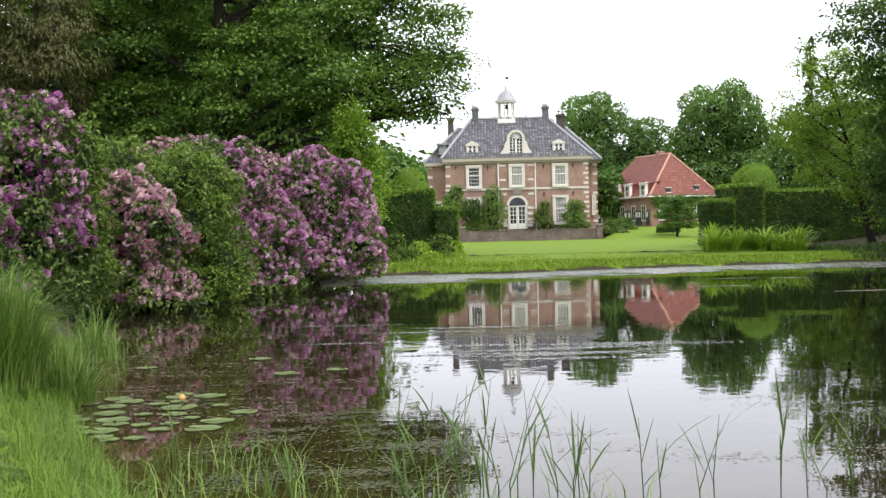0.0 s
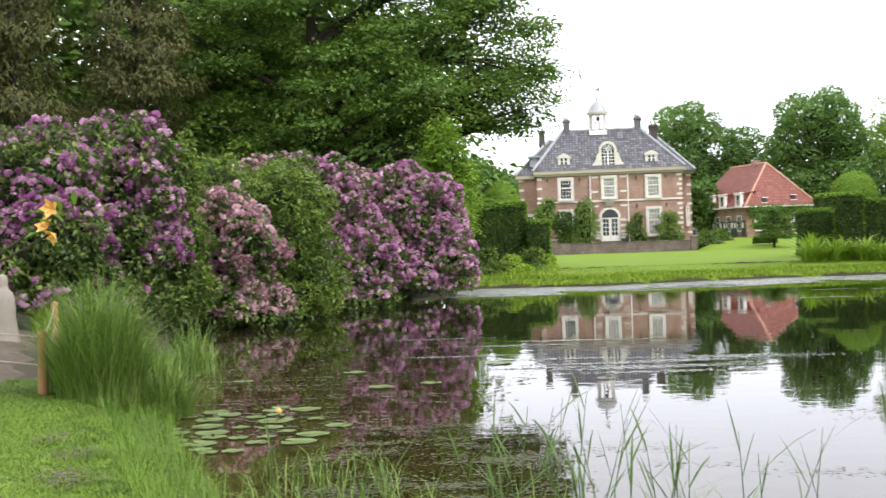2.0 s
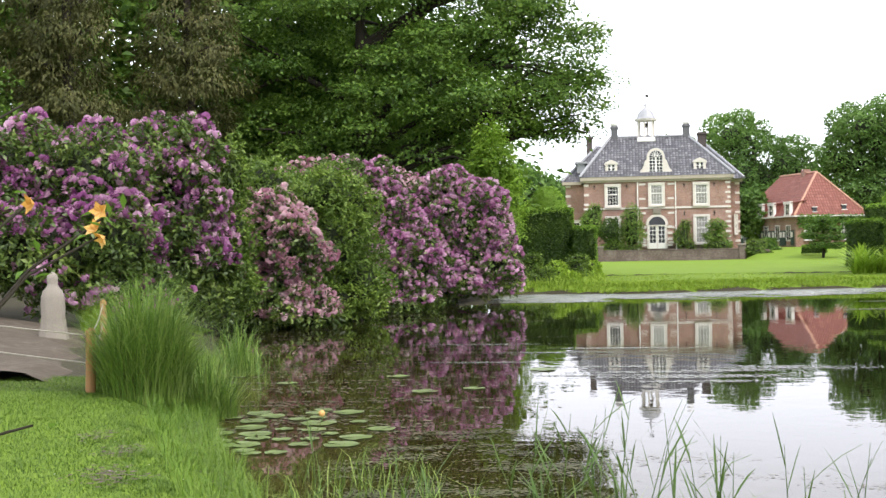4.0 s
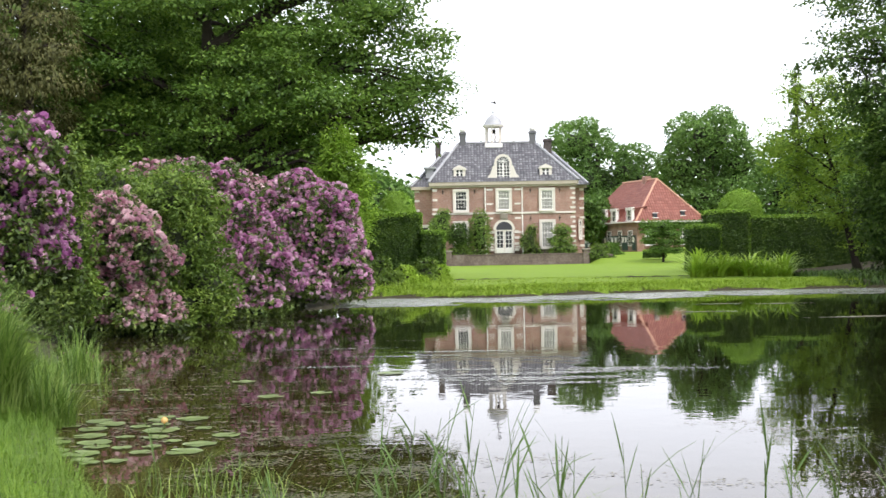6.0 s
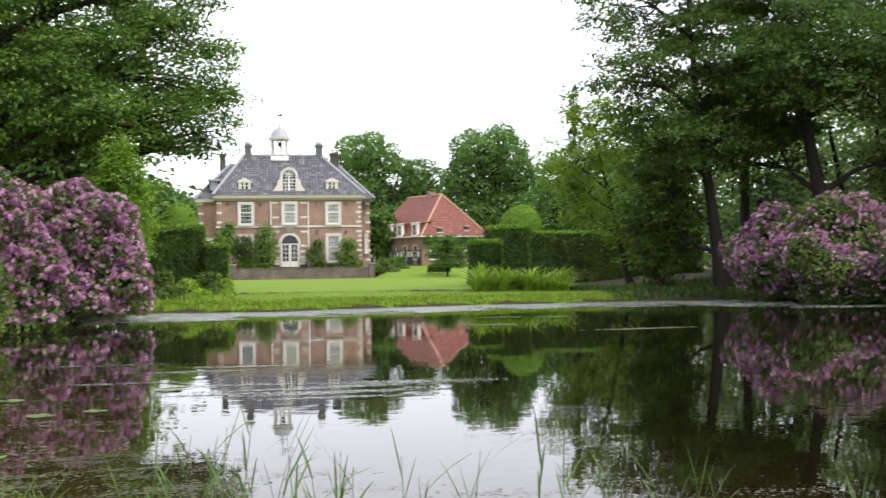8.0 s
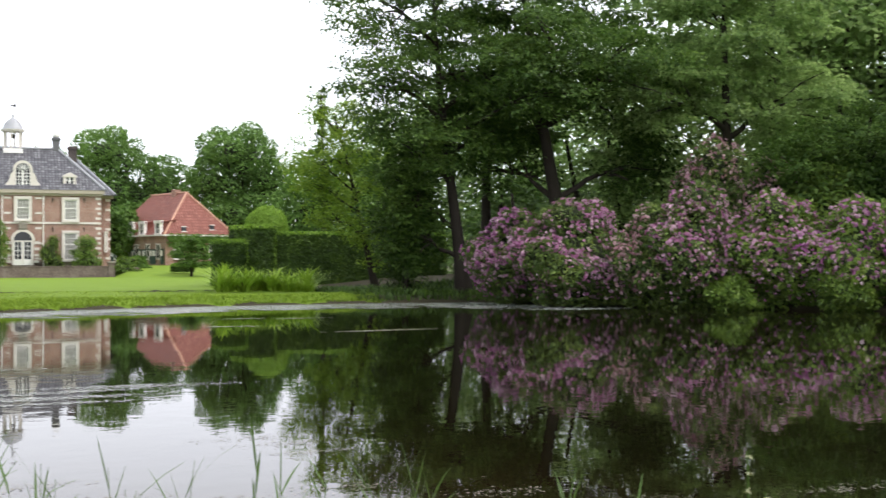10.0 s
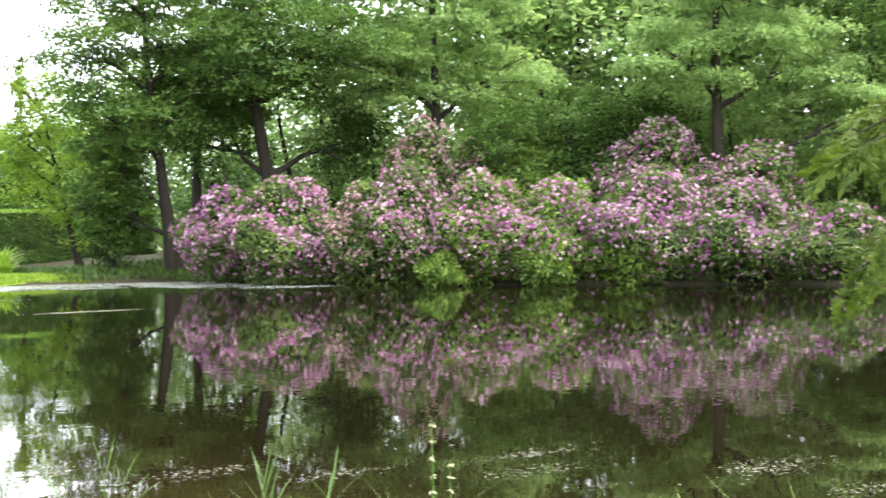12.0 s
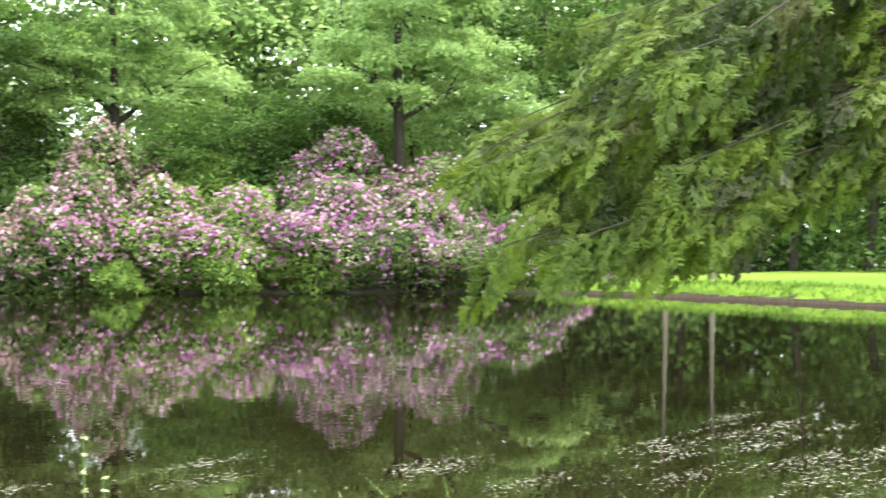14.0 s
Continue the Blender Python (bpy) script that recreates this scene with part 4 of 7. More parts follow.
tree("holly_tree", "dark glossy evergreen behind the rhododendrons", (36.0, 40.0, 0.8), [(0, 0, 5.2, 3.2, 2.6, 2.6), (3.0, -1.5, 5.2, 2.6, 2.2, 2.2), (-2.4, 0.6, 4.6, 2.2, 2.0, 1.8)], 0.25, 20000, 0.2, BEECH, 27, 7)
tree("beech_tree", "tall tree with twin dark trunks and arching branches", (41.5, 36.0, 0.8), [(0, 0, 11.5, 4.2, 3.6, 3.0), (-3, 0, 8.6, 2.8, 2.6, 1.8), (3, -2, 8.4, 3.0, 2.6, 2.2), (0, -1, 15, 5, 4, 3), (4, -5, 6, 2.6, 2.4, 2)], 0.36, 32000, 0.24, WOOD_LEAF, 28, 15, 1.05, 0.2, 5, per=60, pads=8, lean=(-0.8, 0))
tree("beech_tree", "green tree at the edge of the wood beside the lawn", (50.5, 31.0, 0.6), [(0, 0, 10.5, 4.6, 4, 4.0), (-2, -1, 6.0, 3.0, 2.6, 2.2), (3, -4, 7.0, 3.6, 3, 3)], 0.36, 18000, 0.26, BEECH, 29, 14)

# Out-of-view oak, added only to keep the sun off the side lawn.
tree("oak_tree", "unseen tall oak added to shade the side lawn", (48.0, 10.5, 0.5), [(0, 0, 12.5, 4.5, 4.5, 3.2), (-3.2, 2.0, 11.5, 3.2, 3.2, 2.2), (2.5, -3, 10.5, 3.6, 3.4, 2.8), (-1.5, -4, 12, 3.6, 3.4, 2.6)], 0.4, 26000, 0.26, OAK, 30, 14)
for bx, by, words in ((40.6, 22.3, "slim pale-stemmed birch on the side bank"), (41.8, 21.0, "second slim pale-stemmed birch on the side bank")):
    tree("birch_tree", words, (bx, by, 0.4), [(0, 0, 8.5, 2.0, 1.8, 2.4), (0.4, 0.3, 6.0, 1.8, 1.6, 1.5), (-0.3, 0, 11, 1.8, 1.6, 2.0)], 0.09, 6000, 0.22, BEECH, int(bx), 11, bark=BIRCH_BARK)

def far_tree(name, label, base, blobs, trunk, leaves, leaf, mat, seed):
    root = new(name)
    root.location = base
    tagged(root, label, "tree")
    rng = np.random.default_rng(seed)
    B = lobed(blobs, seed)
    top = max(b[2] for b in blobs)
    child("trunk", raw_mesh("trunk", *tube_arrays(np.array([(0, 0, -0.3), (0.1, 0, top * 0.3), (0, 0.1, top * 0.7), (0.1, 0, top)]), trunk * np.array([1.3, 1, 0.7, 0.3]), 9), BARK, True), root)
    limbs = [tube_arrays(np.array([(0, 0, top * 0.25), (b[0] * 0.5, b[1] * 0.5, top * 0.25 + (b[2] - top * 0.25) * 0.6), b[:3]]), trunk * np.array([0.5, 0.35, 0.15]), 5) for b in B[::4]]
    tagged(child("branchwork", raw_mesh("branchwork", *joined(limbs), BARK, True), root), kind="stuff")
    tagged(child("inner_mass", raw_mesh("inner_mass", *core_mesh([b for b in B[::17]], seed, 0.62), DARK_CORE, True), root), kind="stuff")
    p, nrm = blob_points(B, leaves, rng, seed, (0.78, 1.06), 0.2)
    ax = unit(nrm * 0.4 + rng.normal(size=p.shape) * 0.7)
    no = unit(nrm + rng.normal(size=p.shape) * 0.4 + np.array([0, 0, 0.3]))
    size = leaf * rng.uniform(0.6, 1.3, len(p))
    child("crown", raw_mesh("crown", *leaf_arrays(p, ax, no, size, size * 0.7), mat), root)


# behind the house and the barn
far_tree("lime_tree", "rounded full green tree behind the manor", (19.3, 138, 1.4), [(-0.5, 0, 7.0, 6.2, 5, 5.4), (-2.0, 0, 12.0, 4.0, 4, 3.4), (3.5, 0, 8.5, 4.0, 4, 3.6), (-1.0, -2, 4, 5.5, 4, 3.0)], 0.5, 30000, 0.3, FAR_LEAF, 41)
far_tree("oak_tree", "rounded oak with gaps in its crown behind the barn", (29.6, 128, 1.4), [(0, 0, 11.5, 4.6, 4, 3.4), (-2.6, 0, 8.2, 3.2, 3, 3.0), (2.8, 0, 8.4, 3.4, 3, 3.0), (0, -1, 5.0, 4.4, 3.4, 2.6)], 0.45, 26000, 0.3, FAR_LEAF, 42)
far_tree("oak_tree", "distant tree showing behind the manor roof", (9.0, 150, 1.4), [(0, 0, 9, 7, 5, 5.2)], 0.4, 6000, 0.6, FAR_LEAF, 43)
far_tree("lime_tree", "distant pale green tree beside the manor", (-4.2, 142, 1.4), [(0, 0, 4.6, 4.6, 4, 4.2), (-3, 0, 6.0, 4, 4, 4)], 0.4, 8000, 0.55, FAR_LEAF, 44)
far_tree("oak_tree", "green tree between the barn and the hedge", (36.0, 112, 1.2), [(0, 0, 6.5, 5.4, 4, 5.0), (-3, 0, 5, 4, 3, 3.5)], 0.4, 14000, 0.34, FAR_LEAF, 45)
far_tree("hawthorn_tree", "small tree at the corner of the barn", (16.3, 122, 1.3), [(0, 0, 3.2, 3.0, 2.4, 2.6)], 0.2, 5000, 0.4, FAR_LEAF, 46)


def woodland(name, label, a, b, depth, z0, z1, n, leaf, mat, seed):
    """A belt of far trees from a to b."""
    rng = np.random.default_rng(seed)
    a, b = np.array(a, float), np.array(b, float)
    per = 40
    nc = n // per
    t = rng.uniform(0, 1, nc)
    side = unit(np.array([-(b - a)[1], (b - a)[0]]))
    top = z1 * (0.82 + 0.2 * np.sin(t * 19 + seed) * np.sin(t * 7 + 1))
    z = z0 + (top - z0) * rng.uniform(0, 1, nc) ** 0.85
    xy = a + (b - a) * t[:, None] + side * rng.normal(0, depth * 0.35, nc)[:, None]
    c = np.concatenate([xy, z[:, None]], 1)
    cc = np.repeat(c, per, 0)
    off = rng.normal(size=cc.shape) * np.array([0.75, 0.75, 0.3]) * leaf * np.repeat(rng.uniform(2.0, 3.8, nc), per)[:, None]
    ax = unit(off + rng.normal(size=cc.shape) * 0.3 + np.array([0, 0, -0.3]))
    no = unit(np.array([-0.2, -0.5, 1.0]) + np.repeat(rng.normal(size=(nc, 3)) * 0.4, per, 0) + rng.normal(size=cc.shape) * 0.3)
    size = leaf * rng.uniform(0.6, 1.3, len(cc))
    trunks = []
    for k in range(int(np.linalg.norm(b - a) / 2.6)):
        q = a + (b - a) * rng.uniform() + side * rng.normal(0, depth * 0.3)
        r0 = rng.uniform(0.14, 0.3)
        h = np.linspace(0, 1, 5)
        line = np.stack([q[0] + rng.normal() * 0.8 * h, q[1] + rng.normal() * 0.8 * h, h * z1 * 0.85], -1)
        trunks.append(tube_arrays(line, r0 * (1 - 0.7 * h), 6))
    root = tagged(new(name), label, "woodland", kind="stuff")
    child("foliage", raw_mesh("foliage", *leaf_arrays(cc + off, ax, no, size, size * 0.6), mat), root)
    child("trunks", raw_mesh("trunks", *joined(trunks), BARK, True), root)


woodland("woodland", "dark wood behind the left bank", (-34, 40), (-7, 72), 7, 0.5, 22, 76000, 0.5, OAK, 81)
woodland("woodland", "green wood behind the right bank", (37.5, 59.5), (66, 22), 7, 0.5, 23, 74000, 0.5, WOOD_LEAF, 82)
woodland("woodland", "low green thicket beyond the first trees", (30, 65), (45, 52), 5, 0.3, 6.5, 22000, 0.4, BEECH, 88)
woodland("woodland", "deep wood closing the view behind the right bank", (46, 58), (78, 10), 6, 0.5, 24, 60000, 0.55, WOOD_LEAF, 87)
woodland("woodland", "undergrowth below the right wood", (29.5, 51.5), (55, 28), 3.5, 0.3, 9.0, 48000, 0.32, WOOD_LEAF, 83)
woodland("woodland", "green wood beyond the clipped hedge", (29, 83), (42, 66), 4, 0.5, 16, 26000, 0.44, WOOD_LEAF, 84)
woodland("woodland", "distant belt of trees at the horizon", (-160, 210), (200, 190), 20, 0.5, 11, 22000, 1.1, FAR_LEAF, 85)
woodland("woodland", "shrubbery beyond the side lawn", (52, 32), (66, -6), 4, 0.2, 12, 34000, 0.4, BEECH, 86)


# ---------------------------------------------------------------- clipped hedges and topiary
def clipped(name, label, dims, n, leaf, mat, seed, category="hedge"):
    """Leaves on the faces of clipped blocks (x0, x1, y0, y1, z0, z1)."""
    rng = np.random.default_rng(seed)
    root = new(name)
    ox, oy = dims[0][0], dims[0][2]
    root.location = (ox, oy, 0)
    tagged(root, label, category)
    bm = bmesh.new()
    P, Nn = [], []
    tot = sum((d[1] - d[0] + d[3] - d[2]) * 2 * (d[5] - d[4]) + (d[1] - d[0]) * (d[3] - d[2]) for d in dims)
    for x0, x1, y0, y1, z0, z1 in dims:
        box(bm, x0 - ox + 0.12, x1 - ox - 0.12, y0 - oy + 0.12, y1 - oy - 0.12, z0, z1 - 0.12)
        lo, hi = np.array([x0 - ox, y0 - oy, z0]), np.array([x1 - ox, y1 - oy, z1])
        for axis, val, nv in ((0, lo, -1), (0, hi, 1), (1, lo, -1), (1, hi, 1), (2, hi, 1)):
            o = [q for q in range(3) if q != axis]
            area = (hi - lo)[o[0]] * (hi - lo)[o[1]]
            k = int(n * area / tot)
            p = lo + rng.uniform(size=(k, 3)) * (hi - lo)
            p[:, axis] = val[axis] - nv * np.abs(rng.normal(0, 0.05, k)) + 0.05 * lumps(p * 1.5, seed)
            nn = np.zeros((k, 3))
            nn[:, axis] = nv
            P.append(p)
            Nn.append(nn)
    P_top = np.concatenate([np.full(len(p), dims[k // 5][5]) for k, p in enumerate(P)])
    P, Nn = np.concatenate(P), np.concatenate(Nn)
    tagged(part("inner_mass", bm, mat, root), kind="stuff")
    ax = unit(Nn * 0.2 + rng.normal(size=P.shape) * 0.6)
    no = unit(Nn + rng.normal(size=P.shape) * 0.3 + np.array([0, 0, 0.25]))
    s = leaf * rng.uniform(0.7, 1.3, len(P))
    # Paler leaves paint light on tops and +x sides, along with young growth.
    lit_faces = (Nn[:, 2] > 0.5) | (Nn[:, 0] > 0.5) | ((P[:, 2] > P_top - 0.2) & (rng.uniform(size=len(P)) < 0.7))
    for word, sel, m in (("foliage", ~lit_faces, mat), ("lit_face_leaves", lit_faces, TOPIARY)):
        child(word, raw_mesh(word, *leaf_arrays(P[sel], ax[sel], no[sel], s[sel], s[sel] * 0.6), m), root, "" if m is mat else "lighter young growth with light on top and right painted in")
    return root


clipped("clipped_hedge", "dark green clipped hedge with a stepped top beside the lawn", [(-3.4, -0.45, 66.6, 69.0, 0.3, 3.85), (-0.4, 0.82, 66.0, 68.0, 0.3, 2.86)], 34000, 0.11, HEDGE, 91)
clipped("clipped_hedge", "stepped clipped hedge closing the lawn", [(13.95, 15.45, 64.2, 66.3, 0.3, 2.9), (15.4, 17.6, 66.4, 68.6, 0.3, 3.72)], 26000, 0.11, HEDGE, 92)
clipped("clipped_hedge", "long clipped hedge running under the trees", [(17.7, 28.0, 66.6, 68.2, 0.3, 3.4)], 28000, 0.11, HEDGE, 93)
clipped("clipped_hedge", "low dark hedge beside the barn lawn", [(17.8, 19.6, 100.4, 101.4, 0.9, 1.5)], 3000, 0.11, HEDGE, 94)


def topiary(name, label, blobs, n, leaf, mat, seed, category="topiary", trunk=None, bumpy=0.04):
    root = shrub(name, label, blobs, n, leaf, mat, category=category, seed=seed, bumpy=bumpy, core=0.92 if bumpy < 0.1 else 0.6)
    if trunk:
        x, y = blobs[0][0], blobs[0][1]
        child("stem", raw_mesh("stem", *tube_arrays(np.array([(0, 0, trunk[0]), (0.05, 0, (trunk[0] + trunk[1]) / 2), (0, 0, trunk[1])]), np.array([0.12, 0.1, 0.08]), 7), BARK, True), root)
    return root


topiary("topiary_ball", "domed topiary behind the stepped hedge", [(-1.9, 72, 3.6, 1.15, 1.15, 1.75)], 8000, 0.11, TOPIARY, 101, trunk=(0.3, 2.5))
topiary("topiary_ball", "round dome topiary rising over the hedge", [(17.95, 69.9, 3.7, 1.22, 1.22, 1.32)], 8000, 0.11, TOPIARY, 102, trunk=(0.3, 2.5))
topiary("topiary_ball", "clipped round bush at the manor terrace", heap(1.1, 105.2, 2.0, 5.4, 1.8, 2.6, 103, 4), 1800, 0.2, HEDGE_LOOSE, 103, trunk=(0.9, 3), bumpy=0.3)
topiary("topiary_cone", "tall clipped cone beside the manor door", [(4.35, 105.3, 2.7, 1.0, 0.9, 1.5), (4.35, 105.3, 3.8, 0.85, 0.8, 1.4)], 2400, 0.18, HEDGE_LOOSE, 104, trunk=(1.0, 2), bumpy=0.3)
topiary("topiary_ball", "small clipped ball at the manor terrace", [(2.5, 104.9, 3.0, 0.95, 0.9, 1.05)], 1300, 0.18, HEDGE, 105, trunk=(1.0, 2.2), bumpy=0.3)
topiary("low_shrub", "loose grey-green shrub on the terrace", heap(2.7, 104.7, 2.0, 2.3, 1.0, 1.0, 106, 4), 1300, 0.18, RHODO_GREEN, 106, "shrub", bumpy=0.3)
topiary("climbing_shrub", "reddish-green shrub trained against the manor wall", heap(8.75, 105.6, 1.7, 3.9, 1.0, 1.1, 107, 4), 1300, 0.16, RHODO_GREEN, 107, "shrub", bumpy=0.3)
topiary("cloud_pine", "small pine pruned into layers on the terrace", [(11.5, 105.2, 3.3, 0.8, 0.7, 0.55), (11.35, 105.2, 2.45, 1.05, 0.8, 0.4), (11.6, 105.0, 1.75, 1.2, 0.8, 0.45)], 2000, 0.18, HEDGE_LOOSE, 108, trunk=(1.0, 3.2), bumpy=0.3)
topiary("cloud_pine", "layered ornamental pine before the barn", [(18.9, 98.2, 3.45, 0.75, 0.7, 0.34), (18.2, 98.2, 2.95, 0.7, 0.7, 0.26), (19.5, 98.2, 2.8, 0.85, 0.7, 0.26), (18.0, 98.0, 2.3, 0.85, 0.8, 0.26), (19.2, 98.0, 2.15, 0.7, 0.8, 0.24), (20.0, 98.1, 2.2, 0.6, 0.7, 0.22), (18.6, 97.8, 1.6, 0.9, 0.8, 0.22), (19.8, 97.9, 1.5, 0.7, 0.8, 0.2)], 3000, 0.2, BOX, 109, trunk=(0.5, 3), bumpy=0.3)
topiary("low_shrub", "spreading grey-green shrub at the terrace corner", heap(14.6, 104.4, 2.4, 2.1, 1.6, 0.6, 110, 4), 1800, 0.2, RHODO_GREEN, 110, "shrub", bumpy=0.3)
topiary("low_shrub", "low shrub beside the barn path", heap(16.2, 108.0, 2.0, 2.2, 1.6, 0.8, 111, 4), 1500, 0.22, BOX, 111, "shrub", bumpy=0.3)


# ---------------------------------------------------------------- manor house
def quad_uv(bm, pts):
    """A face with uv in metres along its lower edge and up its slope."""
    uv = bm.loops.layers.uv.verify()
    f = bm.faces.new([bm.verts.new(p) for p in pts])
    o, e = Vector(pts[0]), (Vector(pts[1]) - Vector(pts[0])).normalized()
    f.normal_update()
    w = f.normal.cross(e).normalized()
    for lp in f.loops:
        lp[uv].uv = ((lp.vert.co - o) @ e, (lp.vert.co - o) @ w)
    return f


def hip_roof(x0, x1, y0, y1, z0, ridge0, ridge1, zr, over=0.35):
    bm = bmesh.new()
    a, b, c, d = (x0 - over, y0 - over, z0), (x1 + over, y0 - over, z0), (x1 + over, y1 + over, z0), (x0 - over, y1 + over, z0)
    ym = (y0 + y1) / 2
    r0, r1 = (ridge0, ym, zr), (ridge1, ym, zr)
    for pts in ((a, b, r1, r0), (b, c, r1), (c, d, r0, r1), (d, a, r0)):
        quad_uv(bm, pts)
    quad_uv(bm, (a, d, c, b))
    return bm


def ridge_tiles(bm, p, q, r=0.13):
    p, q = np.array(p, float), np.array(q, float)
    v, f = tube_arrays(np.linspace(p, q, 4), np.full(4, r), 6)
    vs = [bm.verts.new(x) for x in v]
    for face in f:
        bm.faces.new([vs[i] for i in face])


def sash(parent, x, z, w, h, y=0.0, cols=4, rows=5, surround=0.2, curtain=False, arched=False, shutters=False):
    """A window in the wall plane y (facing -y): stone surround, frame, glazing bars, panes."""
    win = new("window")
    win.parent = parent
    win.location = (x, y - 0.065, z)
    part("surround", boxes((-w / 2 - surround, w / 2 + surround, -0.1, 0.02, h, h + surround), (-w / 2 - surround, w / 2 + surround, -0.14, 0.02, -surround * 0.8, 0),
                           (-w / 2 - surround, -w / 2, -0.08, 0.02, 0, h), (w / 2, w / 2 + surround, -0.08, 0.02, 0, h)), SANDSTONE, win, "cream stone surround")
    fr = 0.07
    part("frame", boxes((-w / 2, w / 2, -0.03, 0.06, h - fr, h), (-w / 2, w / 2, -0.03, 0.06, 0, fr), (-w / 2, -w / 2 + fr, -0.028, 0.058, fr, h - fr),
                        (w / 2 - fr, w / 2, -0.028, 0.058, fr, h - fr), (-w / 2 + fr, w / 2 - fr, -0.02, 0.05, h * 0.55, h * 0.55 + 0.06)), WHITE, win)
    bars = [(-w / 2 + w * k / cols - 0.015, -w / 2 + w * k / cols + 0.015, -0.012, 0.02, fr, h - fr) for k in range(1, cols)]
    bars += [(-w / 2 + fr, w / 2 - fr, -0.01, 0.018, h * k / rows - 0.014, h * k / rows + 0.014) for k in range(1, rows)]
    for bar in bars:
        part("glazing_bar", boxes(bar), WHITE, win)
    part("pane", boxes((-w / 2 + 0.01, w / 2 - 0.01, 0.03, 0.045, 0.01, h - 0.01)), GLASS if not curtain else CURTAIN, win, "curtained panes" if curtain else "dark glass")
    if shutters:
        for s in (-1, 1):
            cx = s * (w / 2 + 0.42)
            part("shutter", boxes((cx - 0.3, cx + 0.3, -0.09, -0.02, 0.02, h - 0.02), bevel=0.015), GREEN_PAINT, win, "green and white shutter")
            part("shutter_panel", boxes((cx - 0.2, cx + 0.2, -0.105, -0.09, h * 0.55, h * 0.9)), WHITE, win)
    return win


def arch_fan(w, r0, z, y0, y1, n=14, r1=0.0):
    """A half ring standing in the plane of the wall."""
    bm = bmesh.new()
    rings = []
    for k in range(n + 1):
        a = math.pi * k / n
        rings.append([bm.verts.new((math.cos(a) * r, y, z + math.sin(a) * r)) for r, y in ((r1, y0), (r0, y0), (r0, y1), (r1, y1))])
    for p, q in zip(rings, rings[1:]):
        for i in range(4):
            bm.faces.new((p[i], q[i], q[(i + 1) % 4], p[(i + 1) % 4]))
    bmesh.ops.remove_doubles(bm, verts=bm.verts, dist=1e-4)
    return bm


def dormer(parent, x, y, z, w, h, big=False):
    dm = new("dormer")
    dm.parent = parent
    dm.location = (x, y, z)
    s = 0.22 if not big else 0.2
    bm = boxes((-w / 2 - s, -w / 2, -0.06, 0.3, 0, h), (w / 2, w / 2 + s, -0.06, 0.3, 0, h), (-w / 2 - s - 0.12, w / 2 + s + 0.12, -0.1, 0.35, -0.14, 0.0))
    part("front", bm, SANDSTONE, dm, "cream stone dormer front")
    if big:
        part("arch", arch_fan(w, w / 2 + s, h, -0.07, 0.35, 14, w / 2), SANDSTONE, dm)
        part("fanlight", arch_fan(w, w / 2 - 0.02, h, 0.0, 0.06, 14, 0.0), GLASS, dm)
        spokes = bmesh.new()
        for k in range(1, 8):
            a = math.pi * k / 8
            d = Vector((math.cos(a), 0, math.sin(a)))
            n2 = Vector((-d.z, 0, d.x)) * 0.025
            o = Vector((0, -0.03, h))
            spokes.faces.new([spokes.verts.new(v) for v in (o + d * 0.1 - n2, o + d * (w / 2) - n2, o + d * (w / 2) + n2, o + d * 0.1 + n2)])
        part("fan_grid", spokes, WHITE, dm)
        for s2 in (-1, 1):  # scrolls at the sides
            sc = bmesh.new()
            prof = [(0, 0), (0.6, 0), (0.57, 0.25), (0.4, 0.4), (0.27, 0.7), (0.17, 1.1), (0, 1.2)]
            f1 = [sc.verts.new((s2 * (w / 2 + s + px), -0.05, pz)) for px, pz in prof]
            f2 = [sc.verts.new((s2 * (w / 2 + s + px), 0.2, pz)) for px, pz in prof]
            sc.faces.new(f1 if s2 > 0 else f1[::-1])
            sc.faces.new(f2[::-1] if s2 > 0 else f2)
            for i in range(len(prof)):
                j = (i + 1) % len(prof)
                sc.faces.new((f1[j], f1[i], f2[i], f2[j]) if s2 > 0 else (f1[i], f1[j], f2[j], f2[i]))
            part("scroll", sc, SANDSTONE, dm)
    else:
        hd = bmesh.new()
        prof = [(-w / 2 - s - 0.12, h), (w / 2 + s + 0.12, h), (w / 2 + s, h + 0.16), (w * 0.25, h + 0.34), (0, h + 0.4), (-w * 0.25, h + 0.34), (-w / 2 - s, h + 0.16)]
        f1 = [hd.verts.new((px, -0.1, pz)) for px, pz in prof]
        f2 = [hd.verts.new((px, 0.4, pz)) for px, pz in prof]
        hd.faces.new(f1)
        hd.faces.new(f2[::-1])
        for i in range(len(prof)):
            j = (i + 1) % len(prof)
            hd.faces.new((f1[j], f1[i], f2[i], f2[j]))
        part("pediment", hd, SANDSTONE, dm)
        for s2 in (-1, 1):
            part("bracket", boxes((s2 * (w / 2 + s + 0.09) - 0.09, s2 * (w / 2 + s + 0.09) + 0.09, -0.04, 0.2, 0, h * 0.35), bevel=0.04), SANDSTONE, dm)
    cheeks = boxes((-w / 2 - s, -w / 2 - s + 0.06, 0.3, 0.3 + h * 1.25, 0.02, h), (w / 2 + s - 0.06, w / 2 + s, 0.3, 0.3 + h * 1.25, 0.02, h), (-w / 2 - s - 0.05, w / 2 + s + 0.05, 0.35, 0.5 + h * 1.3, h, h + 0.1))
    part("cheek", cheeks, LEAD, dm)
    part("pane", boxes((-w / 2, w / 2, 0.04, 0.06, 0, h)), GLASS, dm)
    cols, rows = (4, 5) if big else (2, 3)
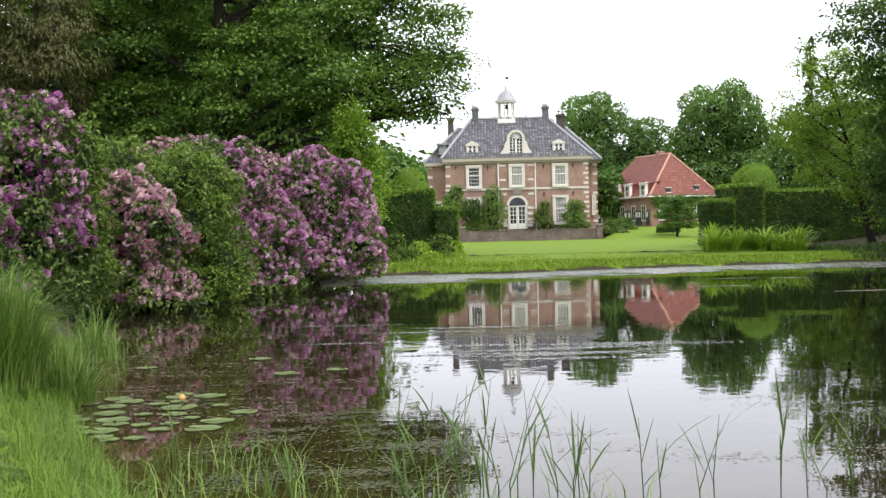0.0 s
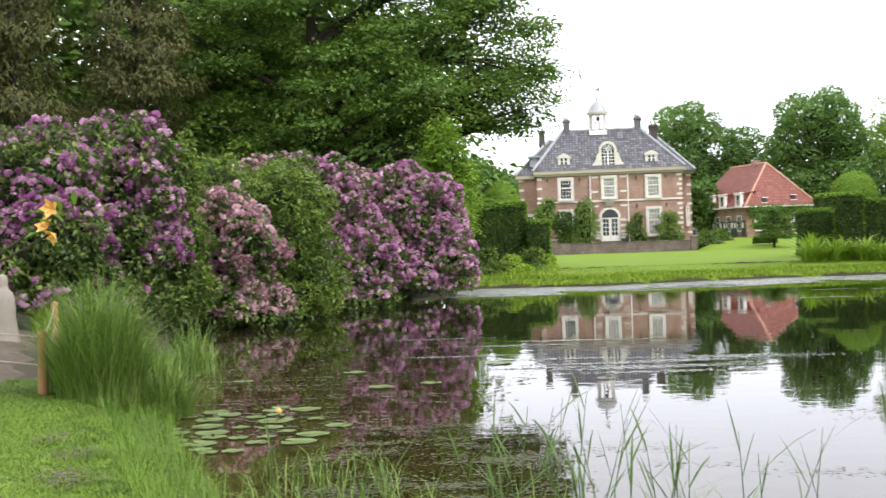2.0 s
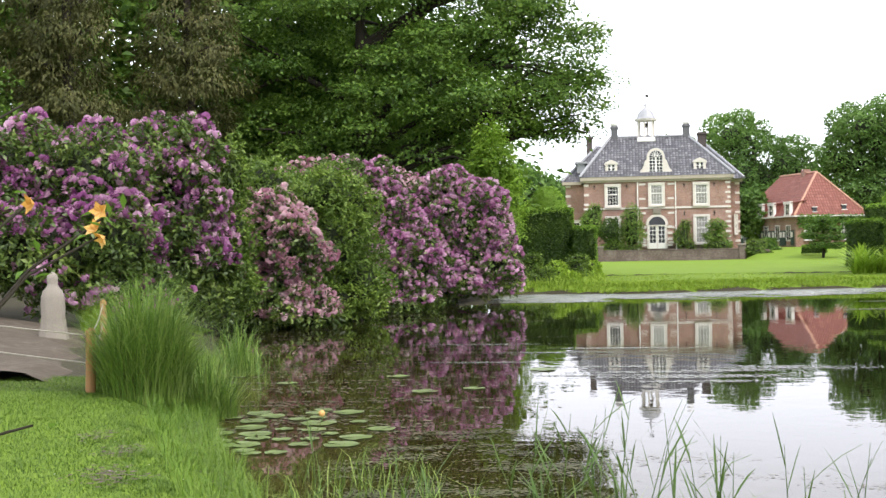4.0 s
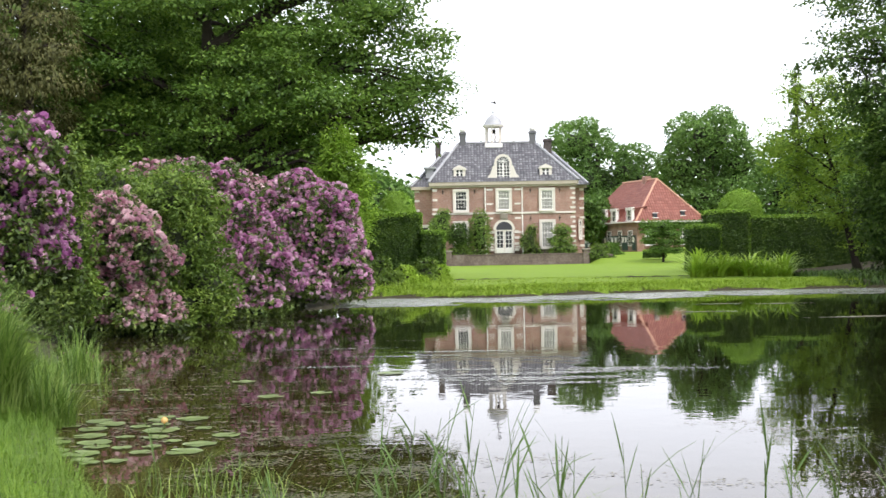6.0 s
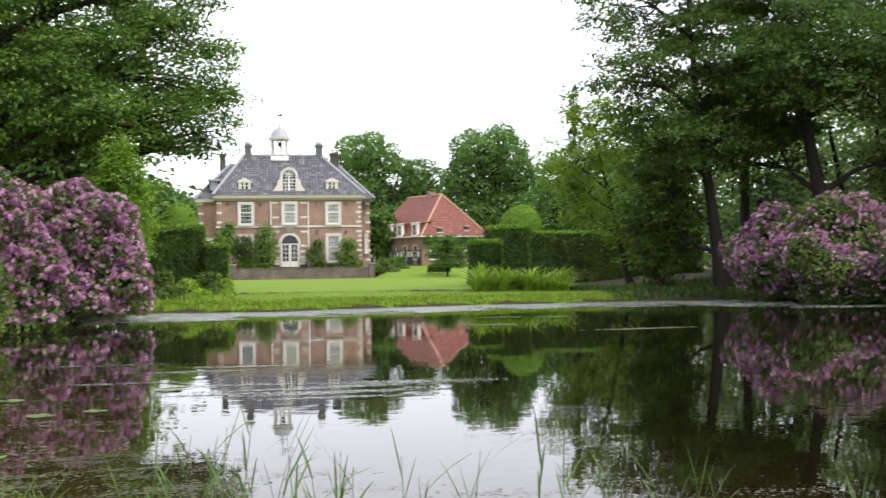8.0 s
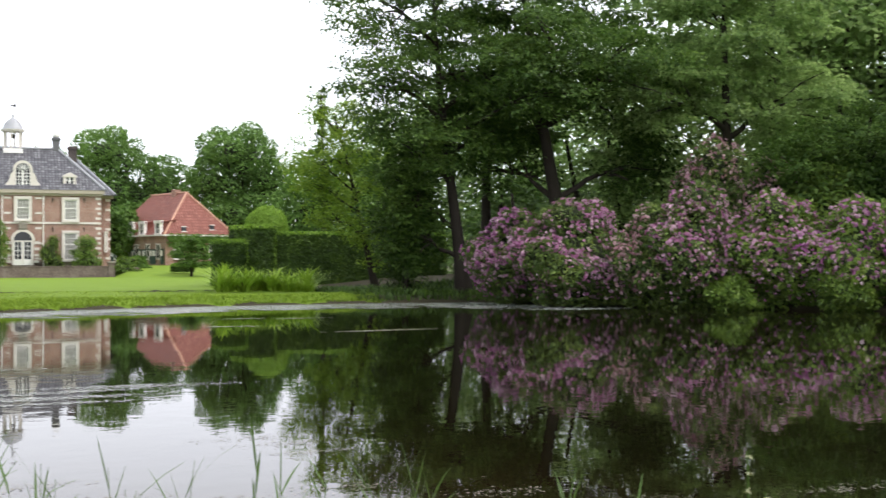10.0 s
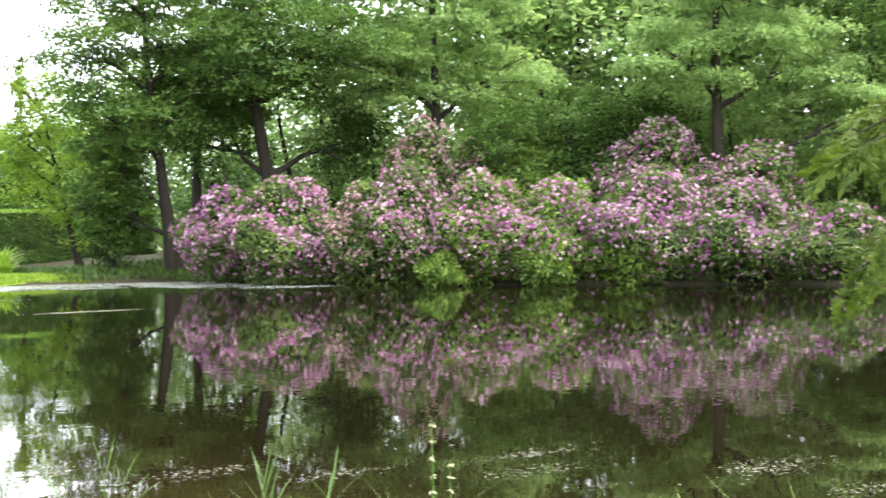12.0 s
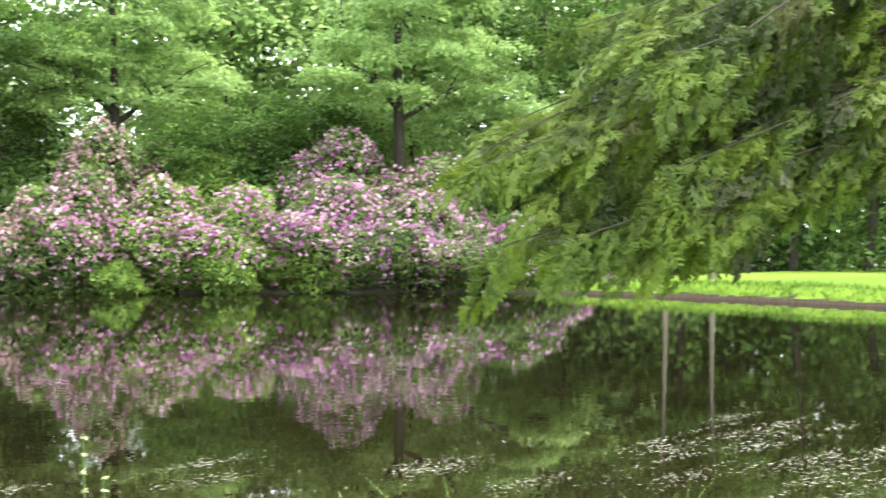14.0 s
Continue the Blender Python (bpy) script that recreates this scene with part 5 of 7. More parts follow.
    for bar in (*[(-w / 2 + w * k / cols - (0.07 if k * 2 == cols else 0.025), -w / 2 + w * k / cols + (0.07 if k * 2 == cols else 0.025), 0.0, 0.03, 0, h) for k in range(0, cols + 1)],
                *[(-w / 2, w / 2, 0.005, 0.028, h * k / rows - 0.025, h * k / rows + 0.025) for k in range(0, rows + 1)]):
        part("glazing_bar", boxes(bar), WHITE, dm)
    return dm


def chimney(parent, x, y, z0, z1, w, mat, cap=False):
    c = part("chimney", boxes((x - w / 2, x + w / 2, y - w / 2, y + w / 2, z0, z1), (x - w / 2 - 0.08, x + w / 2 + 0.08, y - w / 2 - 0.08, y + w / 2 + 0.08, z1 - 0.25, z1 - 0.08), bevel=0.02), mat, parent)
    if cap:
        bm = bmesh.new()
        bmesh.ops.create_uvsphere(bm, u_segments=12, v_segments=8, radius=w * 0.55, matrix=Matrix.Translation((x, y, z1 + w * 0.35)) @ Matrix.Diagonal((1, 1, 0.85, 1)))
        part("chimney_cap", bm, WHITE, c, "white domed cap")
    return c


def manor():
    h = new("manor_house")
    h.matrix_world = pose(6.58, 106.8, 0, 0, 0, -2.0)
    tagged(h, "two-storey brick manor house with slate-coloured roof and cupola", "house")
    Z0, ZE = 0.9, 7.75
    wall = part("wall", boxes((-6.25, 6.25, 0, 9.0, Z0, ZE - 0.3)), BRICK, h, "weathered red-brown brick wall")
    part("left_wing", boxes((-7.9, -6.26, 1.6, 10.5, Z0, ZE - 0.55)), BRICK, h)
    part("right_wing", boxes((6.26, 7.25, 2.4, 10.5, Z0, ZE - 0.55)), BRICK, h)
    part("plinth", boxes((-6.3, 6.3, -0.06, 0.0, Z0, 1.75), (-7.96, -6.3, 1.53, 1.6, Z0, 1.75)), WALL_BRICK, wall)
    # string course, cornice, central bay
    part("string_course", boxes((-6.3, -1.65, -0.07, 0, 4.9, 5.06), (-1.55, 1.55, -0.13, -0.06, 4.9, 5.06), (1.65, 6.3, -0.07, 0, 4.9, 5.06)), SANDSTONE, wall)
    part("cornice", boxes((-6.55, 6.55, -0.32, 0.1, ZE - 0.3, ZE), (-6.45, 6.45, -0.18, 0.0, ZE - 0.48, ZE - 0.3), (-8.2, -6.5, 1.3, 1.7, ZE - 0.55, ZE - 0.28), (6.45, 7.5, 2.1, 2.5, ZE - 0.55, ZE - 0.28)), CORNICE, wall, "aged stone moulded cornice")
    part("central_bay", boxes((-1.6, 1.6, -0.06, 0.0, Z0, ZE - 0.48)), BRICK, wall)
    for x in (-1.62, 1.62):
        part("downpipe", boxes((x - 0.045, x + 0.045, -0.16, -0.06, Z0, ZE - 0.5)), WHITE, wall)
    for k in range(14):
        z = 1.5 + k * 0.42
        long = 0.42 if k % 2 else 0.24
        for x, y, s in ((-6.25, -0.03, 1), (6.25, -0.03, -1), (-7.9, 1.57, 1)):
            if k % 2 or x == 6.25:
                xa, xb = sorted((x - s * 0.02, x + s * long))
                part("quoin", boxes((xa, xb, y, y + 0.06, z, z + 0.2), bevel=0.01), SANDSTONE, wall)
        if k % 3 == 1:
            for xa, xb in ((-1.5, -0.95), (0.95, 1.5)):
                part("quoin", boxes((xa, xb, -0.09, -0.05, z, z + 0.17), bevel=0.01), SANDSTONE, wall)
        if k % 2:
            part("quoin", boxes((6.23, 6.29, 0.05, 0.5, z, z + 0.2)), SANDSTONE, wall)
            part("quoin", boxes((6.85, 7.27, 2.36, 2.42, z, z + 0.2)), SANDSTONE, wall)
    for x in (-5.35, -2.55, 2.35, 4.9):  # wall anchors
        for z in (6.9, 4.45):
            if z > 5 or x > 0:
                part("wall_anchor", boxes((x - 0.03, x + 0.03, -0.05, 0.0, z - 0.2, z + 0.2), (x - 0.09, x + 0.09, -0.045, 0.0, z + 0.02, z + 0.08)), IRON, wall)
    # windows of the front
    for x, cur in ((-3.75, False), (0.0, True), (3.8, True)):
        sash(wall, x, 5.22 if x else 5.25, 1.02, 1.72, -0.06 if x == 0 else 0.0, curtain=cur)
    sash(wall, -3.75, 1.9, 1.02, 2.25, curtain=False)
    sash(wall, 3.8, 1.9, 1.02, 2.25, curtain=True)
    sash(wall, 6.9, 2.6, 0.18, 1.7, 2.4, cols=1, rows=4, surround=0.08)
    sash(wall, -7.1, 1.9, 0.8, 2.0, 1.6, cols=3, rows=4)
    # door with a fanlight
    d = new("door")
    d.parent, d.location = wall, (0, -0.11, 1.45)
    part("door_frame", boxes((-0.86, -0.72, -0.08, 0.05, 0, 2.05), (0.72, 0.86, -0.08, 0.05, 0, 2.05), (-0.72, 0.72, -0.06, 0.05, 1.95, 2.05), (-0.05, 0.05, -0.03, 0.04, 0, 1.95)), SANDSTONE, d)
    part("arch", arch_fan(1.6, 0.95, 2.05, -0.08, 0.05, 14, 0.72), SANDSTONE, d)
    part("fanlight", arch_fan(1.4, 0.72, 2.05, -0.02, 0.02, 14, 0.0), GLASS, d, "dark arched fanlight")
    for s in (-1, 1):
        part("leaf", boxes(*[(s * 0.38 - 0.33, s * 0.38 - 0.26, -0.02, 0.02, 0, 1.95), (s * 0.38 + 0.26, s * 0.38 + 0.33, -0.02, 0.02, 0, 1.95), (s * 0.38 - 0.26, s * 0.38 + 0.26, -0.018, 0.018, 0, 0.45)],
                           *[(s * 0.38 - 0.26, s * 0.38 + 0.26, -0.015, 0.015, 0.45 + k * 0.37, 0.49 + k * 0.37) for k in range(5)], (s * 0.38 - 0.02, s * 0.38 + 0.02, -0.012, 0.012, 0.45, 1.95)), WHITE, d, "white glazed door leaf")
        part("pane", boxes((s * 0.38 - 0.26, s * 0.38 + 0.26, 0.02, 0.03, 0.45, 1.95)), GLASS, d)
    for k in range(4):
        for s in (-1, 1):
            part("quoin", boxes((s * 1.1 - 0.2, s * 1.1 + 0.2, -0.03, 0.02, 0.2 + k * 0.52, 0.42 + k * 0.52)), SANDSTONE, d)
    part("coat_of_arms", boxes((-0.35, 0.35, -0.12, 0.0, 2.95, 3.5), (-0.22, 0.22, -0.16, -0.12, 3.02, 3.42), bevel=0.03), STONE, d)
    # roofs
    roof = part("roof", hip_roof(-6.25, 6.25, 0, 9.0, ZE, -3.95, 3.0, 11.55), SLATE, h, "blue-grey pantiled hipped roof")
    part("rear_roof", hip_roof(-7.9, 7.25, 1.8, 14.0, ZE - 0.3, -5.2, 4.6, 11.1), SLATE, roof)
    rt = bmesh.new()
    ridge_tiles(rt, (-3.95, 4.5, 11.58), (3.0, 4.5, 11.58))
    for a, b in (((-6.6, -0.35, ZE + 0.03), (-3.95, 4.5, 11.58)), ((6.6, -0.35, ZE + 0.03), (3.0, 4.5, 11.58)), ((-8.25, 1.45, ZE - 0.25), (-5.2, 7.9, 11.13)), ((7.6, 1.45, ZE - 0.25), (4.6, 7.9, 11.13))):
        ridge_tiles(rt, a, b, 0.12)
    part("ridge", rt, LEAD, roof, "pale ridge and hip tiles")
    dormer(h, 0.0, 0.15, 8.0, 1.15, 1.4, True)
    dormer(h, -3.85, 0.4, 8.02, 0.6, 0.86)
    dormer(h, 3.75, 0.4, 8.02, 0.6, 0.86)
    part("roof_dormer", boxes((-6.9, -6.2, 2.4, 4.6, 8.3, 9.15), (-7.1, -6.0, 2.2, 4.8, 9.15, 9.3)), LEAD, roof, "flat lead-covered roof dormer")
    chimney(h, -3.55, 4.6, 11.0, 12.6, 0.6, DARK_LEAD, True)
    chimney(h, 2.85, 4.6, 11.0, 12.6, 0.6, DARK_LEAD, True)
    chimney(h, -5.9, 7.6, 10.0, 12.0, 0.55, OLD_BRICK)
    chimney(h, 4.4, 7.6, 10.0, 12.1, 0.75, OLD_BRICK)
    # cupola
    cu = new("cupola")
    cu.parent, cu.location = h, (-0.72, 4.6, 11.6)
    cu.scale = (1.12, 1.12, 1.08)
    part("base", boxes((-0.72, 0.72, -0.72, 0.72, -0.5, -0.12), bevel=0.03), WHITE, cu)
    for k in range(6):
        a = k * math.pi / 3 + 0.3
        bm = bmesh.new()
        bmesh.ops.create_cone(bm, cap_ends=True, segments=8, radius1=0.085, radius2=0.07, depth=1.45, matrix=Matrix.Translation((0.66 * math.cos(a), 0.66 * math.sin(a), 0.58)))
        part("column", bm, SANDSTONE, cu)
    bm = bmesh.new()
    bmesh.ops.create_cone(bm, cap_ends=True, segments=12, radius1=0.86, radius2=0.92, depth=0.16, matrix=Matrix.Translation((0, 0, 1.36)))
    part("entablature", bm, SANDSTONE, cu)
    prof = [(0.9, 1.44), (0.76, 1.56), (0.68, 1.76), (0.58, 1.98), (0.4, 2.2), (0.16, 2.36), (0.07, 2.48), (0.1, 2.58), (0.04, 2.7), (0.02, 3.5)]
    v, f = tube_arrays(np.array([(0, 0, z) for _, z in prof]), np.array([r for r, _ in prof]), 12)
    child("dome", raw_mesh("dome", v, f, LEAD, True), cu, "lead dome with finial")
    part("bell", boxes((-0.16, 0.16, -0.16, 0.16, 0.75, 1.1), bevel=0.06), IRON, cu)
    part("weather_vane", boxes((-0.22, 0.05, -0.01, 0.01, 3.36, 3.42), (0.05, 0.24, -0.012, 0.012, 3.28, 3.5)), IRON, cu)


manor()


def terrace():
    t = new("terrace_wall")
    t.location = (7.45, 103.9, 0)
    tagged(t, "low weathered brick retaining wall before the manor", "wall")
    part("wall", boxes((-5.6, 5.7, 0, 0.35, 0.2, 1.3)), WALL_BRICK, t)
    part("coping", boxes((-5.6, 5.7, -0.04, 0.4, 1.3, 1.37), bevel=0.02), WALL_BRICK, t)
    for x in (-5.85, 5.95):
        p = part("pier", boxes((x - 0.28, x + 0.28, -0.12, 0.46, 0.2, 1.62), bevel=0.02), WALL_BRICK, t)
        part("cap", boxes((x - 0.34, x + 0.34, -0.18, 0.52, 1.62, 1.76), bevel=0.03), STONE, p)
    part("stair_wall", boxes((6.9, 7.3, -0.3, 0.2, 0.2, 0.95), (7.5, 8.2, -0.1, 0.3, 0.2, 1.25), bevel=0.02), WALL_BRICK, t)


terrace()


# ---------------------------------------------------------------- barn
def barn():
    b = new("barn")
    b.matrix_world = pose(19.45, 113.6, 0, 0, 0, 17)
    tagged(b, "brick barn with a steep red tiled hipped roof and dormers", "barn")
    W, L, Z0, ZE, ZR = 7.0, 12.0, 1.0, 4.3, 8.35
    wall = part("wall", boxes((0, W, 0, L, Z0, ZE - 0.05)), BARN_BRICK, b)
    bm = bmesh.new()
    o = 0.25
    A, B, C, D = (-o, -o, ZE - 0.1), (W + o, -o, ZE - 0.1), (W + o, L + o, ZE - 0.1), (-o, L + o, ZE - 0.1)
    r0, r1 = (W / 2, 2.6, ZR), (W / 2, L - 2.0, ZR)
    for pts in ((A, B, r0), (B, C, r1, r0), (C, D, r1), (D, A, r0, r1), (A, D, C, B)):
        quad_uv(bm, pts)
    roof = part("roof", bm, RED_TILE, b, "red pantiled roof with pale hips")
    rt = bmesh.new()
    for p, q in ((A, r0), (B, r0), (r0, r1)):
        ridge_tiles(rt, p, q, 0.11)
    part("ridge", rt, HIP_TILE, roof, "pale hip and ridge tiles")
    part("gutter", boxes((-o - 0.1, W + o + 0.1, -o - 0.12, -o, ZE - 0.2, ZE - 0.08), (-o - 0.12, -o, -o, L + o, ZE - 0.2, ZE - 0.08)), WHITE, roof)
    part("chimney", boxes((W / 2 - 0.35, W / 2 + 0.35, 4.4, 5.0, ZR - 0.4, ZR + 0.35), bevel=0.02), BARN_BRICK, roof)
    for x, z, y in ((1.9, 4.75, 0.25), (4.9, 4.95, 0.4)):
        part("skylight", boxes((x - 0.22, x + 0.22, y - 0.3, y + 0.1, z - 0.2, z + 0.22), bevel=0.02), GLASS, roof)
        for zz in (z - 0.23, z + 0.23):
            part("skylight_frame", boxes((x - 0.28, x + 0.28, y - 0.33, y - 0.28, zz - 0.03, zz + 0.03)), WHITE, roof)
    # dormers along the long side (facing -x)
    for y in (1.15, 4.5, 6.9):
        d = new("dormer")
        d.parent, d.location = b, (-0.05, y, ZE)
        part("front", boxes((-0.25, 0.1, -0.75, -0.5, 0, 1.25), (-0.25, 0.1, 0.5, 0.75, 0, 1.25), (-0.3, 0.1, -0.85, 0.85, 1.05, 1.35), (-0.3, 0.1, -0.8, 0.8, -0.1, 0.05)), WHITE, d)
        part("pane", boxes((-0.12, -0.08, -0.5, 0.5, 0.05, 1.05)), GLASS, d)
        part("glazing_grid", boxes((-0.16, -0.12, -0.04, 0.04, 0.05, 1.05), (-0.155, -0.125, -0.5, 0.5, 0.5, 0.56)), WHITE, d)
        cap = bmesh.new()
        quad_uv(cap, ((-0.2, 0.9, 1.22), (-0.2, -0.9, 1.22), (1.8, -0.9, 1.5), (1.8, 0.9, 1.5)))
        bmesh.ops.solidify(cap, geom=cap.faces[:], thickness=0.1)
        part("dormer_roof", cap, RED_TILE, d)
        for s in (-1, 1):
            part("cheek", boxes((0.1, 1.3, s * 0.7 - 0.04, s * 0.7 + 0.04, 0.1, 1.22)), RED_TILE, d)
        d.scale = (0.8, 0.78, 0.92)
    for k, y in enumerate((1.4, 3.6, 6.0, 8.4, 10.6)):
        w = new("window")
        w.parent, w.location = wall, (0, y, 1.9)
        part("frame", boxes((-0.06, 0, -0.45, -0.36, 0, 1.5), (-0.06, 0, 0.36, 0.45, 0, 1.5), (-0.06, 0, -0.36, 0.36, 1.41, 1.5), (-0.06, 0, -0.36, 0.36, 0, 0.09), (-0.05, 0, -0.03, 0.03, 0.09, 1.41)), WHITE, w)
        part("pane", boxes((-0.03, -0.01, -0.36, 0.36, 0.09, 1.41)), GLASS, w)
        for s in (-1, 1):
            part("shutter", boxes((-0.09, -0.02, s * 0.8 - 0.3, s * 0.8 + 0.3, -0.4, 1.0), bevel=0.01), GREEN_PAINT, w, "dark green shutter")
            part("shutter_panel", boxes((-0.1, -0.09, s * 0.8 - 0.2, s * 0.8 + 0.2, 0.35, 0.85)), WHITE, w)
    for x in (1.3, 4.9):
        sash(wall, x, 1.95, 0.95, 1.55, 0.0, cols=3, rows=4, surround=0.06)
    return b


barn()
rng = np.random.default_rng(77)
ivy_p = np.stack([19.45 + rng.uniform(0.2, 6.6, 1800), 113.45 + 0 * rng.uniform(size=1800), 4.25 - np.abs(rng.normal(0, 0.45, 1800))], -1)
ivy_p[:, 1] += (ivy_p[:, 0] - 19.45) * math.tan(radians(17)) - rng.uniform(0.0, 0.25, 1800)
ivy = tagged(new("ivy"), "green creeper hanging under the barn eaves", "creeper", kind="stuff")
child("leaves", raw_mesh("leaves", *leaf_arrays(ivy_p, rng.normal(size=ivy_p.shape) + np.array([0, 0, -0.8]), np.array([0, -1.0, 0.3]) + rng.normal(size=ivy_p.shape) * 0.4, rng.uniform(0.15, 0.3, 1800), rng.uniform(0.12, 0.2, 1800)), BOX), ivy)


# ---------------------------------------------------------------- grass and bank plants
def grass(name, label, pts, h, w, lean, mat, seed, category="grass"):
    rng = np.random.default_rng(seed)
    n = len(pts)
    p = np.concatenate([pts, ground_z(pts[:, 0], pts[:, 1])[:, None] - 0.02], 1)
    v, f = blade_arrays(p, rng.uniform(*h, n), rng.uniform(*w, n), rng.uniform(*lean, n), rng)
    return tagged(new(name, raw_mesh(name, v, f, mat)), label, category, kind="stuff")


def scatter(n, x0, x1, y0, y1, seed, d0=-9.0, d1=99.0):
    rng = np.random.default_rng(seed)
    p = np.stack([rng.uniform(x0, x1, n), rng.uniform(y0, y1, n)], -1)
    d = shore_distance(p[:, 0], p[:, 1])
    return p[(d > d0) & (d < d1)]


grass("mown_grass", "short bright green grass on the near bank", scatter(190000, -7, -1, 5.5, 14.5, 201, 0.05), (0.03, 0.07), (0.004, 0.008), (0.3, 1.2), MOWN, 201)
fringe = scatter(90000, -6.5, 0.6, 4.5, 19, 202, -0.3, 0.35)
grass("long_grass", "long pale green grass hanging over the near bank", fringe[(lumps(np.concatenate([fringe, fringe[:, :1] * 0], 1) * 2.5, 4) > -0.45)][:13000], (0.12, 0.34), (0.003, 0.008), (0.3, 1.4), GRASS, 202)
grass("long_grass", "long grass along the near shore", scatter(60000, -1.6, 4.0, 2, 8, 203, -0.1, 0.6)[:3500], (0.1, 0.3), (0.006, 0.014), (0.2, 0.8), GRASS, 203)
bank = scatter(90000, -3, 17.5, 44, 54, 204, -0.15, 2.6)
grass("bank_grass", "long green grass along the far bank", bank[:19000], (0.07, 0.2), (0.02, 0.05), (0.3, 1.2), BANK_GRASS, 204)
grass("bank_grass", "rough grass strip below the lawn", scatter(9000, -3, 17, 49, 57, 205, 2.4), (0.03, 0.07), (0.03, 0.06), (0.3, 1.2), BANK_GRASS, 205)
weeds = scatter(6000, -2.6, 1.0, 46.5, 62, 206, 0.3)
grass("tall_weeds", "tall green weeds before the stepped hedge", weeds[(lumps(np.concatenate([weeds, weeds[:, :1] * 0], 1) * 0.8, 3) > -0.1)][:1500], (0.12, 0.45), (0.03, 0.07), (0.3, 1.0), BANK_GRASS, 206)
for k, (wx, wy, ww, wt) in enumerate([(-2.2, 52.5, 1.4, 1.5), (-1.1, 51.2, 1.2, 1.15), (-0.2, 53.5, 1.3, 1.45), (0.45, 54.5, 1.0, 1.1), (-1.6, 49.4, 1.3, 0.95), (-0.5, 49.0, 0.9, 0.75)]):
    shrub("wild_shrub", "loose light green wild plants below the hedge", heap(wx, wy, ww, wt, ww, 0.1, 600 + k, 4), 1100, 0.16, FERN if k % 2 else RHODO_GREEN, 0, group="wild plants below the hedge", seed=610 + k)
grass("bank_grass", "grass edge along the right bank", scatter(60000, 33, 42, 2, 27, 207, -0.1, 1.0)[:5000], (0.1, 0.25), (0.02, 0.05), (0.2, 0.8), GRASS, 207)
# Dark hedge colour puts the shade under the trees into these weeds.
grass("wood_edge_weeds", "green undergrowth below the leaning tree", scatter(16000, 16.5, 25, 47, 56, 208, -0.1)[:7000], (0.08, 0.4), (0.03, 0.08), (0.2, 0.9), HEDGE, 208)
grass("shore_sedge", "thin sedge standing in shallow water", scatter(2600, -6.4, -3.0, 14.5, 21, 209, -1.6, -0.1)[:110], (0.6, 1.15), (0.008, 0.016), (0.3, 0.9), SEDGE, 209)


cut_x = np.linspace(-0.5, 14.6, 120)
cut_y = 57.9 + 0.12 * np.sin(cut_x * 2.1) + 0.08 * np.sin(cut_x * 5.3)
cut_top = ground_z(cut_x, cut_y + 0.6) - 0.02 + 0.03 * np.sin(cut_x * 7.7) * np.sin(cut_x * 3.1)
cut_v = np.concatenate([np.stack([cut_x, cut_y - 0.25, cut_top - 0.22], -1), np.stack([cut_x, cut_y, cut_top], -1), np.stack([cut_x, cut_y + 0.4, cut_top - 0.1], -1)])
cut_k = np.arange(119)[:, None]
cut_f = np.concatenate([cut_k + [0, 1, 121, 120], cut_k + [120, 121, 241, 240]])
tagged(new("ditch_bank", raw_mesh("ditch_bank", cut_v, cut_f, SOIL, True)), "bare dark soil edge of a shallow ditch in the lawn", "ditch", kind="structure")


def tussock(name, label, x, y, n, r, h, seed, mat=SEDGE, arch=0.75, wide=(0.004, 0.011), category="grass clump", group=""):
    rng = np.random.default_rng(seed)
    a, q = rng.uniform(0, 6.28, n), r * np.sqrt(rng.uniform(0, 1, n))
    z = gz(x, y)
    p = np.stack([x + np.cos(a) * q, y + np.sin(a) * q, z + 0 * a - 0.03], -1)
    out_a = a + rng.normal(0, 1.3, n)
    hh = h * rng.uniform(0.45, 1.15, n) * (1 - 0.55 * (q / r) ** 2)
    reach = hh * rng.uniform(0.2, 1.0, n) * (0.25 + 0.95 * q / r) * arch
    d = np.stack([np.cos(out_a), np.sin(out_a), 0 * a], -1)
    s = np.stack([-np.sin(out_a), np.cos(out_a), 0 * a], -1) * rng.uniform(*wide, n)[:, None]
    up = np.array([0, 0, 1.0])
    bow = rng.uniform(0.5, 1.5, n)
    pts = [p + d * (reach * t ** 1.7)[:, None] + up * (hh * ((1.05 + 0.75 * bow) * t - 0.82 * bow * t * t))[:, None] for t in (0, 0.3, 0.62, 1.0)]
    wv = (1.0, 0.9, 0.6, 0.08)
    v = np.stack([c for k in range(4) for c in (pts[k] - s * wv[k], pts[k] + s * wv[k])], 1).reshape(-1, 3)
    ob = new(name)
    ob.location = (x, y, z)
    sets = 6 if n > 250 else 2
    sector = (a / 6.2832 * sets).astype(int) % sets
    for w in range(sets):
        mine = v.reshape(n, 8, 3)[sector == w].reshape(-1, 3) - np.array([x, y, z])
        k = np.arange(len(mine) // 8)[:, None] * 8
        child("blade_tuft", raw_mesh("blade_tuft", mine, np.concatenate([k + [0, 1, 3, 2], k + [2, 3, 5, 4], k + [4, 5, 7, 6]], 0), mat), ob)
    return tagged(ob, label, category, group)


tussock("sedge_tussock", "tall mound of arching green sedge beside the fence post", -4.62, 12.5, 3000, 0.42, 1.36, 211, SEDGE, 1.0, (0.003, 0.008))
tussock("sedge_tussock", "lower arching sedge leaning over the water", -4.1, 12.9, 600, 0.34, 0.8, 212, SEDGE, 1.2, (0.003, 0.008))
tussock("sedge_tussock", "ragged sedge behind the fence post", -5.05, 13.0, 700, 0.3, 0.85, 214, SEDGE, 1.1, (0.002, 0.006))
